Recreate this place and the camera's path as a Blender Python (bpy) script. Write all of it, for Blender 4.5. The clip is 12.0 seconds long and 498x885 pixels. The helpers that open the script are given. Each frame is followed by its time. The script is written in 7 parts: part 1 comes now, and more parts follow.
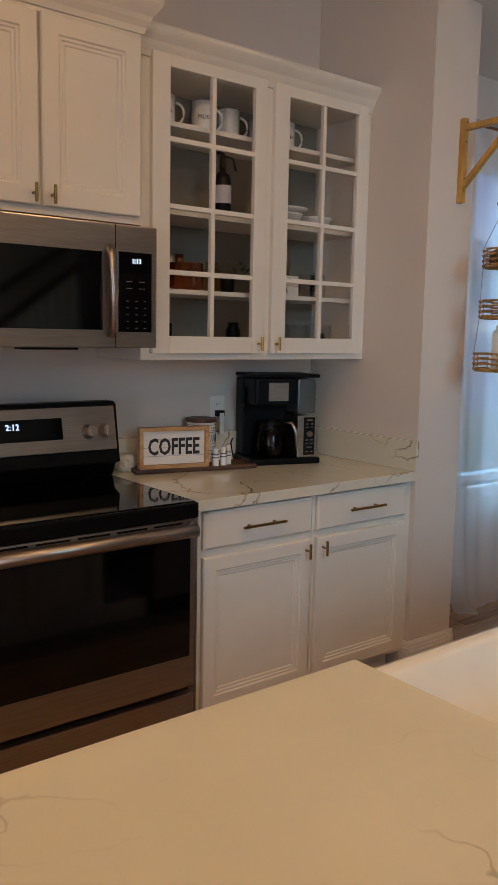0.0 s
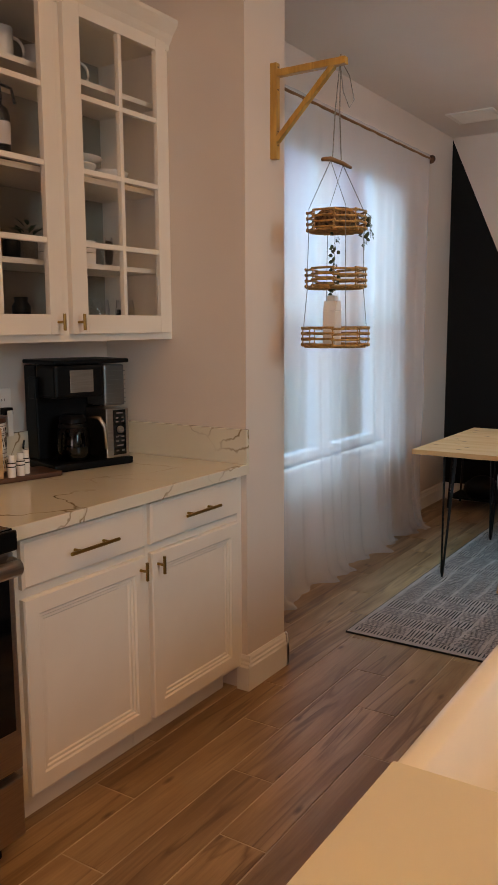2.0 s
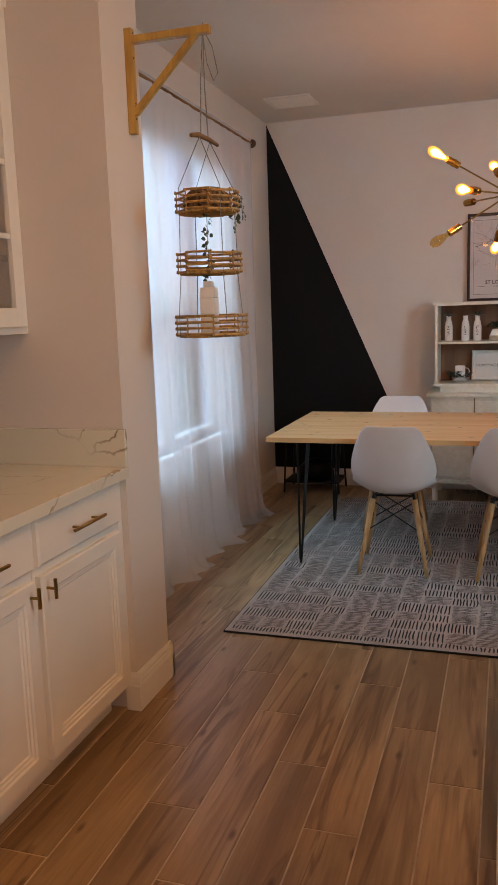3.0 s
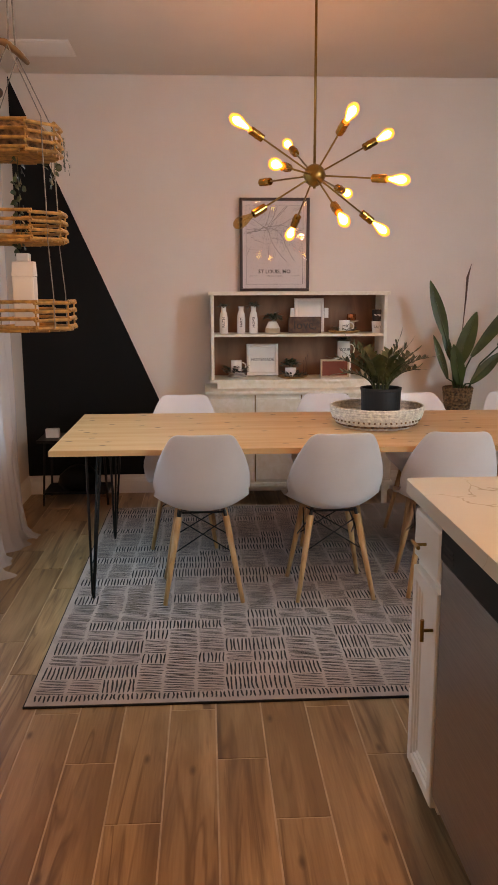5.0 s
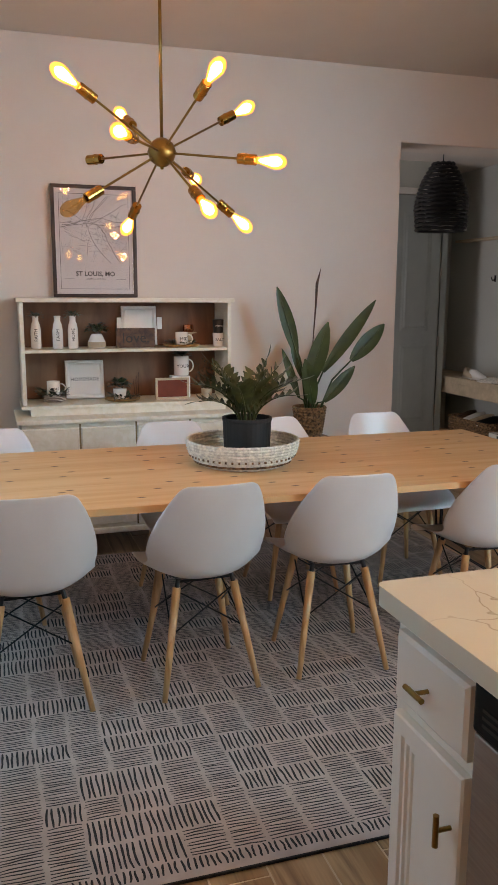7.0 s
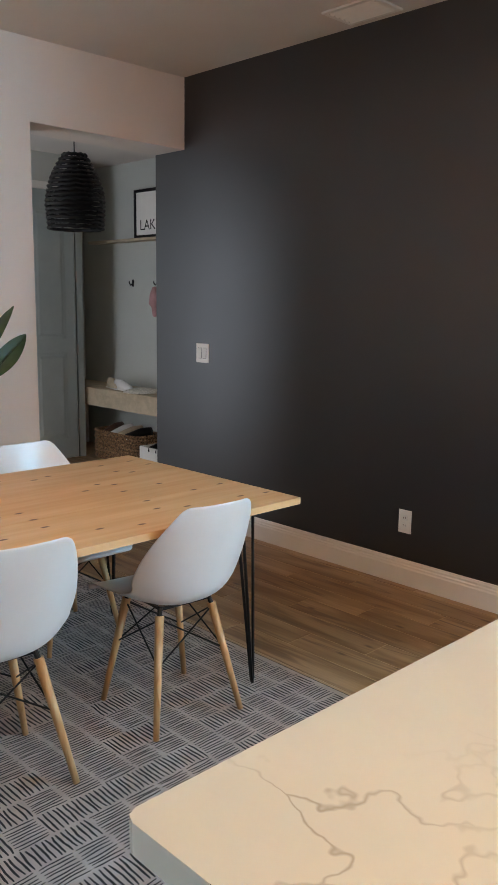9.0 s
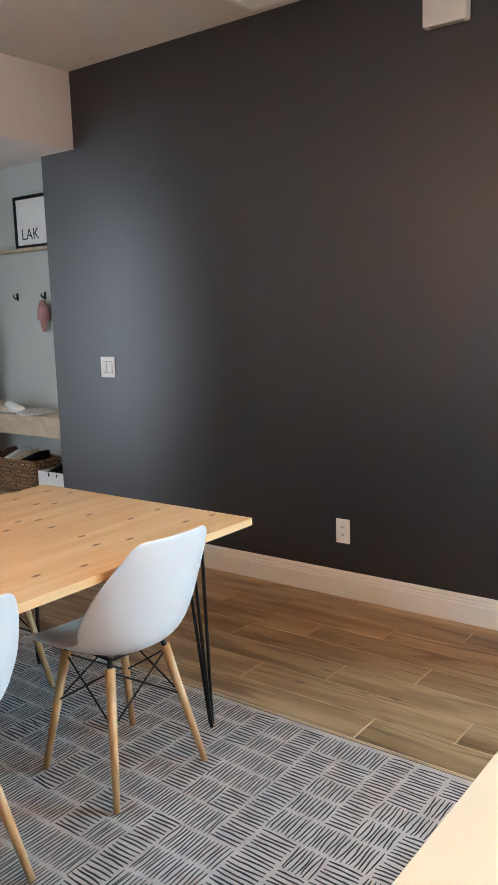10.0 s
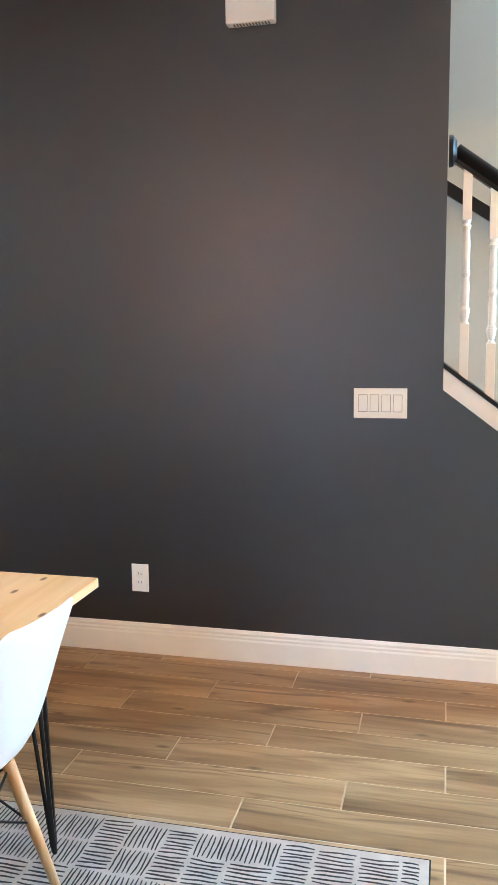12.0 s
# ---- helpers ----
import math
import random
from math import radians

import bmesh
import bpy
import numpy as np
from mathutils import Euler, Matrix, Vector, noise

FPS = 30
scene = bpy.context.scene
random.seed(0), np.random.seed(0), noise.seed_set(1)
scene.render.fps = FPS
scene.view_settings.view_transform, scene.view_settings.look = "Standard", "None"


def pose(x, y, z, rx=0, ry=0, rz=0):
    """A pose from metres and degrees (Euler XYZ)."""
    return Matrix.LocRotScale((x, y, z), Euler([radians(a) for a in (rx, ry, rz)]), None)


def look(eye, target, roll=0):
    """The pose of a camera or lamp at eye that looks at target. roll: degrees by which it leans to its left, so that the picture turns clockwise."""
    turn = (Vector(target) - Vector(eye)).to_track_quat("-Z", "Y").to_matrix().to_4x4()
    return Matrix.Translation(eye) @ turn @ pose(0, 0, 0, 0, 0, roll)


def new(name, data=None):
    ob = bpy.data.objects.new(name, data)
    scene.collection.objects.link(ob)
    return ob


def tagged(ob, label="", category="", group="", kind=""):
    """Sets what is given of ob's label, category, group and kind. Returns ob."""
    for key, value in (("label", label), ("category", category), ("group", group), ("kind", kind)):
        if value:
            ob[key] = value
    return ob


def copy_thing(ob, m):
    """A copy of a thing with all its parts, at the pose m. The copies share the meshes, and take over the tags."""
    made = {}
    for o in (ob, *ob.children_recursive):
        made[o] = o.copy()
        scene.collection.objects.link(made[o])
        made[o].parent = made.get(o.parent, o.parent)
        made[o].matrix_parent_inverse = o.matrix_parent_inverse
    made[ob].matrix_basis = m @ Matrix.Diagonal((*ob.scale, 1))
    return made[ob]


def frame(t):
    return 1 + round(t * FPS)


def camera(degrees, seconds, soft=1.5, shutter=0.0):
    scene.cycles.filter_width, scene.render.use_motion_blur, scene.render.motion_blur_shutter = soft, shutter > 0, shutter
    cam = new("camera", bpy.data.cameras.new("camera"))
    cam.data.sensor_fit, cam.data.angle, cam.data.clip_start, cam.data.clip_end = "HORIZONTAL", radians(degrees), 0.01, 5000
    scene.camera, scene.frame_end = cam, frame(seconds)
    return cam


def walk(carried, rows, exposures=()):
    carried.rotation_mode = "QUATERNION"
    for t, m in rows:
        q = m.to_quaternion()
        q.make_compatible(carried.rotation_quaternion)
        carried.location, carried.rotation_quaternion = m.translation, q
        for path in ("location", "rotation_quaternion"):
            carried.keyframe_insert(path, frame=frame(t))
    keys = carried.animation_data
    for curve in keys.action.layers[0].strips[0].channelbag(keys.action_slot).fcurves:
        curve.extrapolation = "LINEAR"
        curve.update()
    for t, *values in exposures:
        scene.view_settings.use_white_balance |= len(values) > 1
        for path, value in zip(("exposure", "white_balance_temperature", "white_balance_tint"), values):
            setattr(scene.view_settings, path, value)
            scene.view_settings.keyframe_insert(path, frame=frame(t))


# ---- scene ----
cam = camera(34.5, 12.0)
PATH = [
    (0, (0.532, 0.484, 1.485), (1.746, 2.051, 1.219), 1.1),
    (0.5, (0.562, 0.603, 1.459), (1.887, 2.08, 1.206), -0.5),
    (1, (0.58, 0.734, 1.427), (2.03, 2.09, 1.186), -0.3),
    (1.5, (0.645, 0.928, 1.456), (2.217, 2.135, 1.181), -0.4),
    (2, (0.673, 1.1, 1.436), (2.335, 2.175, 1.147), -0.3),
    (2.5, (0.686, 1.328, 1.445), (2.492, 2.133, 1.148), -1.9),
    (3, (0.707, 1.479, 1.44), (2.584, 2.088, 1.115), -1.9),
    (3.5, (0.826, 1.6, 1.461), (2.764, 1.964, 1.125), -2.6),
    (3.6, (0.854, 1.636, 1.461), (2.802, 1.938, 1.127), -2.3),
    (3.7, (0.88, 1.668, 1.462), (2.834, 1.926, 1.125), -2.2),
    (5.3, (1.419, 2.068, 1.446), (3.376, 1.887, 1.075), -0.3),
    (5.5, (1.502, 2.09, 1.457), (3.453, 1.855, 1.085), -0.6),
    (6, (1.744, 2.126, 1.472), (3.678, 1.779, 1.099), -0.9),
    (6.5, (1.957, 2.134, 1.445), (3.861, 1.657, 1.065), -0.5),
    (6.7, (2.054, 2.158, 1.454), (3.949, 1.638, 1.083), -0.2),
    (8.3, (2.662, 1.981, 1.489), (4.278, 0.859, 1.132), 2.2),
    (8.5, (2.721, 1.965, 1.47), (4.285, 0.768, 1.119), 2.4),
    (9, (2.873, 1.914, 1.48), (4.285, 0.54, 1.135), 0.8),
    (9.5, (3.088, 1.878, 1.465), (4.352, 0.363, 1.136), -1.6),
    (10, (3.233, 1.842, 1.455), (4.43, 0.272, 1.132), -1.8),
    (10.5, (3.434, 1.766, 1.485), (4.546, 0.126, 1.214), -3.6),
    (11, (3.618, 1.717, 1.455), (4.585, -0.013, 1.183), -1.9),
    (11.5, (3.793, 1.703, 1.469), (4.501, -0.149, 1.204), -2.2),
    (12, (3.94, 1.687, 1.413), (4.414, -0.238, 1.146), -0.7),
]
walk(cam, [(t, look(eye, target, roll)) for t, eye, target, roll in PATH],
     [(0.0, -0.34, 6900, 35), (1.0, -0.4, 8500, 42), (2.0, -0.3, 8900, 46), (3.5, -0.15, 9400, 53), (5.5, 0.17, 10200, 54), (6.5, 0.2, 9000, 46), (8.5, 0.37, 7500, 34), (10.0, 1.15, 7100, 30), (12.0, 1.78, 6500, 27)])

# ---- world and lights ----
CEIL, WN, WK, WE, WS = 2.885, 3.32, 3.45, 7.08, -1.56


def srgb(h):
    return tuple((c / 12.92 if c <= 0.04045 else ((c + 0.055) / 1.055) ** 2.4) for c in (int(h[i:i + 2], 16) / 255 for i in (0, 2, 4))) + (1,)


world = bpy.data.worlds.new("sky")
world.use_nodes = True
scene.world = world
wt = world.node_tree
sky = wt.nodes.new("ShaderNodeTexSky")
sky.sky_type = "NISHITA"
sky.sun_disc = False
sky.sun_elevation, sky.sun_rotation = radians(50), radians(200)
wt.nodes["Background"].inputs["Strength"].default_value = 0.15
wt.links.new(sky.outputs["Color"], wt.nodes["Background"].inputs["Color"])


def lamp(name, kind, m, power, color, size=0.1, size_y=None):
    d = bpy.data.lights.new(name, kind)
    d.energy, d.color = power, color
    if kind == "AREA":
        d.shape, d.size, d.size_y = "RECTANGLE", size, size_y or size
    elif kind == "SUN":
        d.angle = radians(12)
    else:
        d.shadow_soft_size = size
    ob = new(name, d)
    ob.matrix_world = m
    return ob


lamp("sun", "SUN", look((0, -4, 8), (0, 0, 0)), 3.5, (1, 0.97, 0.92))
lamp("window_light", "AREA", look((5.05, 5.8, 4.2), (5.05, 2.6, 1.3)), 640, (0.22, 0.72, 1.0), 3.4, 2.2)
# the west lamp is an added daylight fill; no door or window stands there
lamp("west_fill_light", "AREA", look((-3.45, -1.45, 1.25), (7, -1.0, 1.2)), 66, (0.78, 0.92, 1.0), 1.9, 2.1)
lamp("foyer_light", "AREA", look((8.5, 0.8, 1.25), (8.2, -2.0, 1.1)), 22, (0.62, 0.86, 1.0), 0.9, 2.1)
lamp("stair_window_light", "AREA", look((1.6, -2.68, 2.3), (4.9, 0.3, 0.7)), 95, (0.26, 0.74, 1.0), 1.6, 1.5).data.spread = radians(100)
lamp("stair_light", "AREA", look((3.2, -2.1, 5.0), (3.2, -2.3, 0)), 15, (0.85, 0.97, 1.0), 1.0)
WARM = (1.0, 0.73, 0.31)
DOWNLIGHTS = [(0.7, 1.3), (0.4, -0.5), (2.4, 1.25), (2.2, -0.5)]
for x, y in DOWNLIGHTS:
    lamp("downlight_lamp", "AREA", look((x, y, 3.27), (x, y + 0.001, 0)), 13, WARM, 0.12)

# ---- materials ----


def mat(name, color, rough=0.5, metal=0.0, vary=0.06, scale=8.0, bump=0.0, bump_scale=200.0, stretch=(1, 1, 1), second=None, coat=0.0, rand=0.0, spec=0.5):
    """A plain surface with variation at two scales, a fine relief and, for pieces, a change from one to the next."""
    m = bpy.data.materials.new(name)
    m.use_nodes = True
    nt = m.node_tree
    p = nt.nodes["Principled BSDF"]
    p.inputs["Roughness"].default_value, p.inputs["Metallic"].default_value = rough, metal
    p.inputs["Coat Weight"].default_value = coat
    p.inputs["Specular IOR Level"].default_value = spec
    col = srgb(color)
    tc = nt.nodes.new("ShaderNodeTexCoord")
    mp = nt.nodes.new("ShaderNodeMapping")
    mp.inputs["Scale"].default_value = stretch
    nt.links.new(tc.outputs["Object"], mp.inputs[0])
    n1 = nt.nodes.new("ShaderNodeTexNoise")
    n1.inputs["Scale"].default_value, n1.inputs["Detail"].default_value = scale, 6
    nt.links.new(mp.outputs[0], n1.inputs[0])
    mix = nt.nodes.new("ShaderNodeMix")
    mix.data_type = "RGBA"
    dark = srgb(second) if second else tuple(c * (1 - 2.2 * vary) for c in col[:3]) + (1,)
    light = col if second else tuple(min(1, c * (1 + vary)) for c in col[:3]) + (1,)
    mix.inputs[6].default_value, mix.inputs[7].default_value = dark, light
    ramp = nt.nodes.new("ShaderNodeMapRange")
    ramp.inputs[1].default_value, ramp.inputs[2].default_value = 0.35, 0.65
    nt.links.new(n1.outputs[0], ramp.inputs[0])
    nt.links.new(ramp.outputs[0], mix.inputs[0])
    out = mix.outputs[2]
    if rand:
        oi = nt.nodes.new("ShaderNodeObjectInfo")
        hs = nt.nodes.new("ShaderNodeHueSaturation")
        mr = nt.nodes.new("ShaderNodeMapRange")
        mr.inputs[3].default_value, mr.inputs[4].default_value = 1 - rand, 1 + rand
        nt.links.new(oi.outputs["Random"], mr.inputs[0])
        nt.links.new(mr.outputs[0], hs.inputs["Value"])
        nt.links.new(out, hs.inputs["Color"])
        out = hs.outputs[0]
    nt.links.new(out, p.inputs["Base Color"])
    if bump:
        n2 = nt.nodes.new("ShaderNodeTexNoise")
        n2.inputs["Scale"].default_value, n2.inputs["Detail"].default_value = bump_scale, 3
        nt.links.new(mp.outputs[0], n2.inputs[0])
        b = nt.nodes.new("ShaderNodeBump")
        b.inputs["Strength"].default_value, b.inputs["Distance"].default_value = bump, 0.002
        nt.links.new(n2.outputs[0], b.inputs["Height"])
        nt.links.new(b.outputs[0], p.inputs["Normal"])
    return m


def glow(name, color, power):
    m = bpy.data.materials.new(name)
    m.use_nodes = True
    p = m.node_tree.nodes["Principled BSDF"]
    p.inputs["Base Color"].default_value = srgb(color)
    p.inputs["Emission Color"].default_value = srgb(color)
    p.inputs["Emission Strength"].default_value = power
    return m


def clear(name, tint="ffffff", rough=0.0, base=0.035):
    """Thin glass: mostly seen through, with a gloss that grows at a slant."""
    m = bpy.data.materials.new(name)
    m.use_nodes = True
    nt = m.node_tree
    nt.nodes.clear()
    o = nt.nodes.new("ShaderNodeOutputMaterial")
    t = nt.nodes.new("ShaderNodeBsdfTransparent")
    g = nt.nodes.new("ShaderNodeBsdfGlossy")
    g.inputs["Roughness"].default_value = rough
    t.inputs[0].default_value = srgb(tint)
    w = nt.nodes.new("ShaderNodeLayerWeight")
    w.inputs[0].default_value = 0.5
    pw = nt.nodes.new("ShaderNodeMath")
    pw.operation = "POWER"
    pw.inputs[1].default_value = 4.0
    nt.links.new(w.outputs["Facing"], pw.inputs[0])
    f = nt.nodes.new("ShaderNodeMath")
    f.operation = "MULTIPLY_ADD"
    f.inputs[1].default_value, f.inputs[2].default_value = 0.8, base
    nt.links.new(pw.outputs[0], f.inputs[0])
    mx = nt.nodes.new("ShaderNodeMixShader")
    nt.links.new(f.outputs[0], mx.inputs[0])
    nt.links.new(t.outputs[0], mx.inputs[1])
    nt.links.new(g.outputs[0], mx.inputs[2])
    nt.links.new(mx.outputs[0], o.inputs[0])
    return m


def lit_glass(name):
    """Amber bulb glass that is seen through and glows softly from its filament."""
    m = bpy.data.materials.new(name)
    m.use_nodes = True
    nt = m.node_tree
    nt.nodes.clear()
    o = nt.nodes.new("ShaderNodeOutputMaterial")
    t = nt.nodes.new("ShaderNodeBsdfTransparent")
    t.inputs[0].default_value = (0.9, 0.75, 0.5, 1)
    e = nt.nodes.new("ShaderNodeEmission")
    e.inputs[0].default_value, e.inputs[1].default_value = (1.0, 0.42, 0.06, 1), 1.1
    a = nt.nodes.new("ShaderNodeAddShader")
    nt.links.new(t.outputs[0], a.inputs[0])
    nt.links.new(e.outputs[0], a.inputs[1])
    nt.links.new(a.outputs[0], o.inputs[0])
    return m


def sheer(name):
    m = bpy.data.materials.new(name)
    m.use_nodes = True
    nt = m.node_tree
    nt.nodes.clear()
    o = nt.nodes.new("ShaderNodeOutputMaterial")
    t = nt.nodes.new("ShaderNodeBsdfTransparent")
    d = nt.nodes.new("ShaderNodeBsdfDiffuse")
    l = nt.nodes.new("ShaderNodeBsdfTranslucent")
    d.inputs[0].default_value = l.inputs[0].default_value = srgb("eeeef2")
    a = nt.nodes.new("ShaderNodeMixShader")
    b = nt.nodes.new("ShaderNodeMixShader")
    tc = nt.nodes.new("ShaderNodeTexCoord")
    w = nt.nodes.new("ShaderNodeTexNoise")
    w.inputs["Scale"].default_value = 900
    mr = nt.nodes.new("ShaderNodeMapRange")
    mr.inputs[3].default_value, mr.inputs[4].default_value = 0.46, 0.62
    nt.links.new(tc.outputs["Object"], w.inputs[0])
    nt.links.new(w.outputs[0], mr.inputs[0])
    a.inputs[0].default_value = 0.42
    nt.links.new(d.outputs[0], a.inputs[1])
    nt.links.new(l.outputs[0], a.inputs[2])
    nt.links.new(mr.outputs[0], b.inputs[0])
    nt.links.new(t.outputs[0], b.inputs[1])
    nt.links.new(a.outputs[0], b.inputs[2])
    nt.links.new(b.outputs[0], o.inputs[0])
    return m


def quartz(name, low=0.55, high=0.68, vein="a39889", size=2.5, width=0.011):
    """White quartz with thin grey-brown veins."""
    m = mat(name, "ded7c4", 0.09, vary=0.02, scale=3, coat=0.2)
    nt = m.node_tree
    p = nt.nodes["Principled BSDF"]
    src = p.inputs["Base Color"].links[0].from_socket
    tc = nt.nodes.new("ShaderNodeTexCoord")
    warp = nt.nodes.new("ShaderNodeTexNoise")
    warp.inputs["Scale"].default_value, warp.inputs["Detail"].default_value = 2.2, 5
    add = nt.nodes.new("ShaderNodeMix")
    add.data_type, add.blend_type = "RGBA", "LINEAR_LIGHT"
    add.inputs[0].default_value = 0.34
    nt.links.new(tc.outputs["Object"], warp.inputs[0])
    nt.links.new(tc.outputs["Object"], add.inputs[6])
    nt.links.new(warp.outputs["Color"], add.inputs[7])
    v = nt.nodes.new("ShaderNodeTexVoronoi")
    v.feature = "DISTANCE_TO_EDGE"
    v.inputs["Scale"].default_value = size
    nt.links.new(add.outputs[2], v.inputs[0])
    mr = nt.nodes.new("ShaderNodeMapRange")
    mr.inputs[1].default_value, mr.inputs[2].default_value, mr.inputs[3].default_value, mr.inputs[4].default_value = width * 0.1, width, 1.0, 0.0
    nt.links.new(v.outputs[0], mr.inputs[0])
    gate = nt.nodes.new("ShaderNodeTexNoise")
    gate.inputs["Scale"].default_value = 1.7
    gr = nt.nodes.new("ShaderNodeMapRange")
    gr.inputs[1].default_value, gr.inputs[2].default_value = low, high
    nt.links.new(tc.outputs["Object"], gate.inputs[0])
    nt.links.new(gate.outputs[0], gr.inputs[0])
    mul = nt.nodes.new("ShaderNodeMath")
    mul.operation = "MULTIPLY"
    nt.links.new(mr.outputs[0], mul.inputs[0])
    nt.links.new(gr.outputs[0], mul.inputs[1])
    mix = nt.nodes.new("ShaderNodeMix")
    mix.data_type = "RGBA"
    mix.inputs[7].default_value = srgb(vein)
    nt.links.new(mul.outputs[0], mix.inputs[0])
    nt.links.new(src, mix.inputs[6])
    nt.links.new(mix.outputs[2], p.inputs["Base Color"])
    return m


def wood(name, light, dark, rough=0.45, grain=(1.2, 14, 14), rand=0.0, scale=2.2, bump=0.15, knots=0.0, offset=False, wave=0.8):
    """Wood with long grain along x; the pieces differ by their random number."""
    m = bpy.data.materials.new(name)
    m.use_nodes = True
    nt = m.node_tree
    L = nt.links.new
    p = nt.nodes["Principled BSDF"]
    p.inputs["Roughness"].default_value = rough
    tc = nt.nodes.new("ShaderNodeTexCoord")
    mp = nt.nodes.new("ShaderNodeMapping")
    mp.inputs["Scale"].default_value = grain
    L(tc.outputs["Object"], mp.inputs[0])
    oi = nt.nodes.new("ShaderNodeObjectInfo")
    if offset:
        off = nt.nodes.new("ShaderNodeVectorMath")
        off.operation = "SCALE"
        comb = nt.nodes.new("ShaderNodeCombineXYZ")
        comb.inputs[0].default_value, comb.inputs[1].default_value, comb.inputs[2].default_value = 37, 91, 53
        L(comb.outputs[0], off.inputs[0])
        L(oi.outputs["Random"], off.inputs["Scale"])
        L(off.outputs[0], mp.inputs["Location"])
    n = nt.nodes.new("ShaderNodeTexNoise")
    n.inputs["Scale"].default_value, n.inputs["Detail"].default_value, n.inputs["Distortion"].default_value = scale, 8, wave
    L(mp.outputs[0], n.inputs[0])
    r = nt.nodes.new("ShaderNodeMapRange")
    r.inputs[1].default_value, r.inputs[2].default_value = 0.34, 0.62
    L(n.outputs[0], r.inputs[0])
    mix = nt.nodes.new("ShaderNodeMix")
    mix.data_type = "RGBA"
    mix.inputs[6].default_value, mix.inputs[7].default_value = srgb(dark), srgb(light)
    L(r.outputs[0], mix.inputs[0])
    out = mix.outputs[2]
    if knots:
        v = nt.nodes.new("ShaderNodeTexVoronoi")
        v.voronoi_dimensions = "2D"
        v.inputs["Scale"].default_value = knots
        mk = nt.nodes.new("ShaderNodeMapping")
        mk.inputs["Scale"].default_value = (1.5, 0.7, 1)
        L(tc.outputs["Object"], mk.inputs[0])
        L(mk.outputs[0], v.inputs[0])
        k = nt.nodes.new("ShaderNodeMapRange")
        k.inputs[1].default_value, k.inputs[2].default_value, k.inputs[3].default_value, k.inputs[4].default_value = 0.036, 0.075, 1.0, 0.0
        L(v.outputs["Distance"], k.inputs[0])
        mk2 = nt.nodes.new("ShaderNodeMix")
        mk2.data_type = "RGBA"
        mk2.inputs[7].default_value = srgb("6b3d1c")
        L(k.outputs[0], mk2.inputs[0])
        L(out, mk2.inputs[6])
        out = mk2.outputs[2]
    if rand:
        hs = nt.nodes.new("ShaderNodeHueSaturation")
        mr = nt.nodes.new("ShaderNodeMapRange")
        mr.inputs[3].default_value, mr.inputs[4].default_value = 1 - rand, 1 + rand
        L(oi.outputs["Random"], mr.inputs[0])
        L(mr.outputs[0], hs.inputs["Value"])
        L(out, hs.inputs["Color"])
        out = hs.outputs[0]
    L(out, p.inputs["Base Color"])
    b = nt.nodes.new("ShaderNodeBump")
    b.inputs["Strength"].default_value, b.inputs["Distance"].default_value = bump, 0.001
    L(n.outputs[0], b.inputs["Height"])
    L(b.outputs[0], p.inputs["Normal"])
    return m


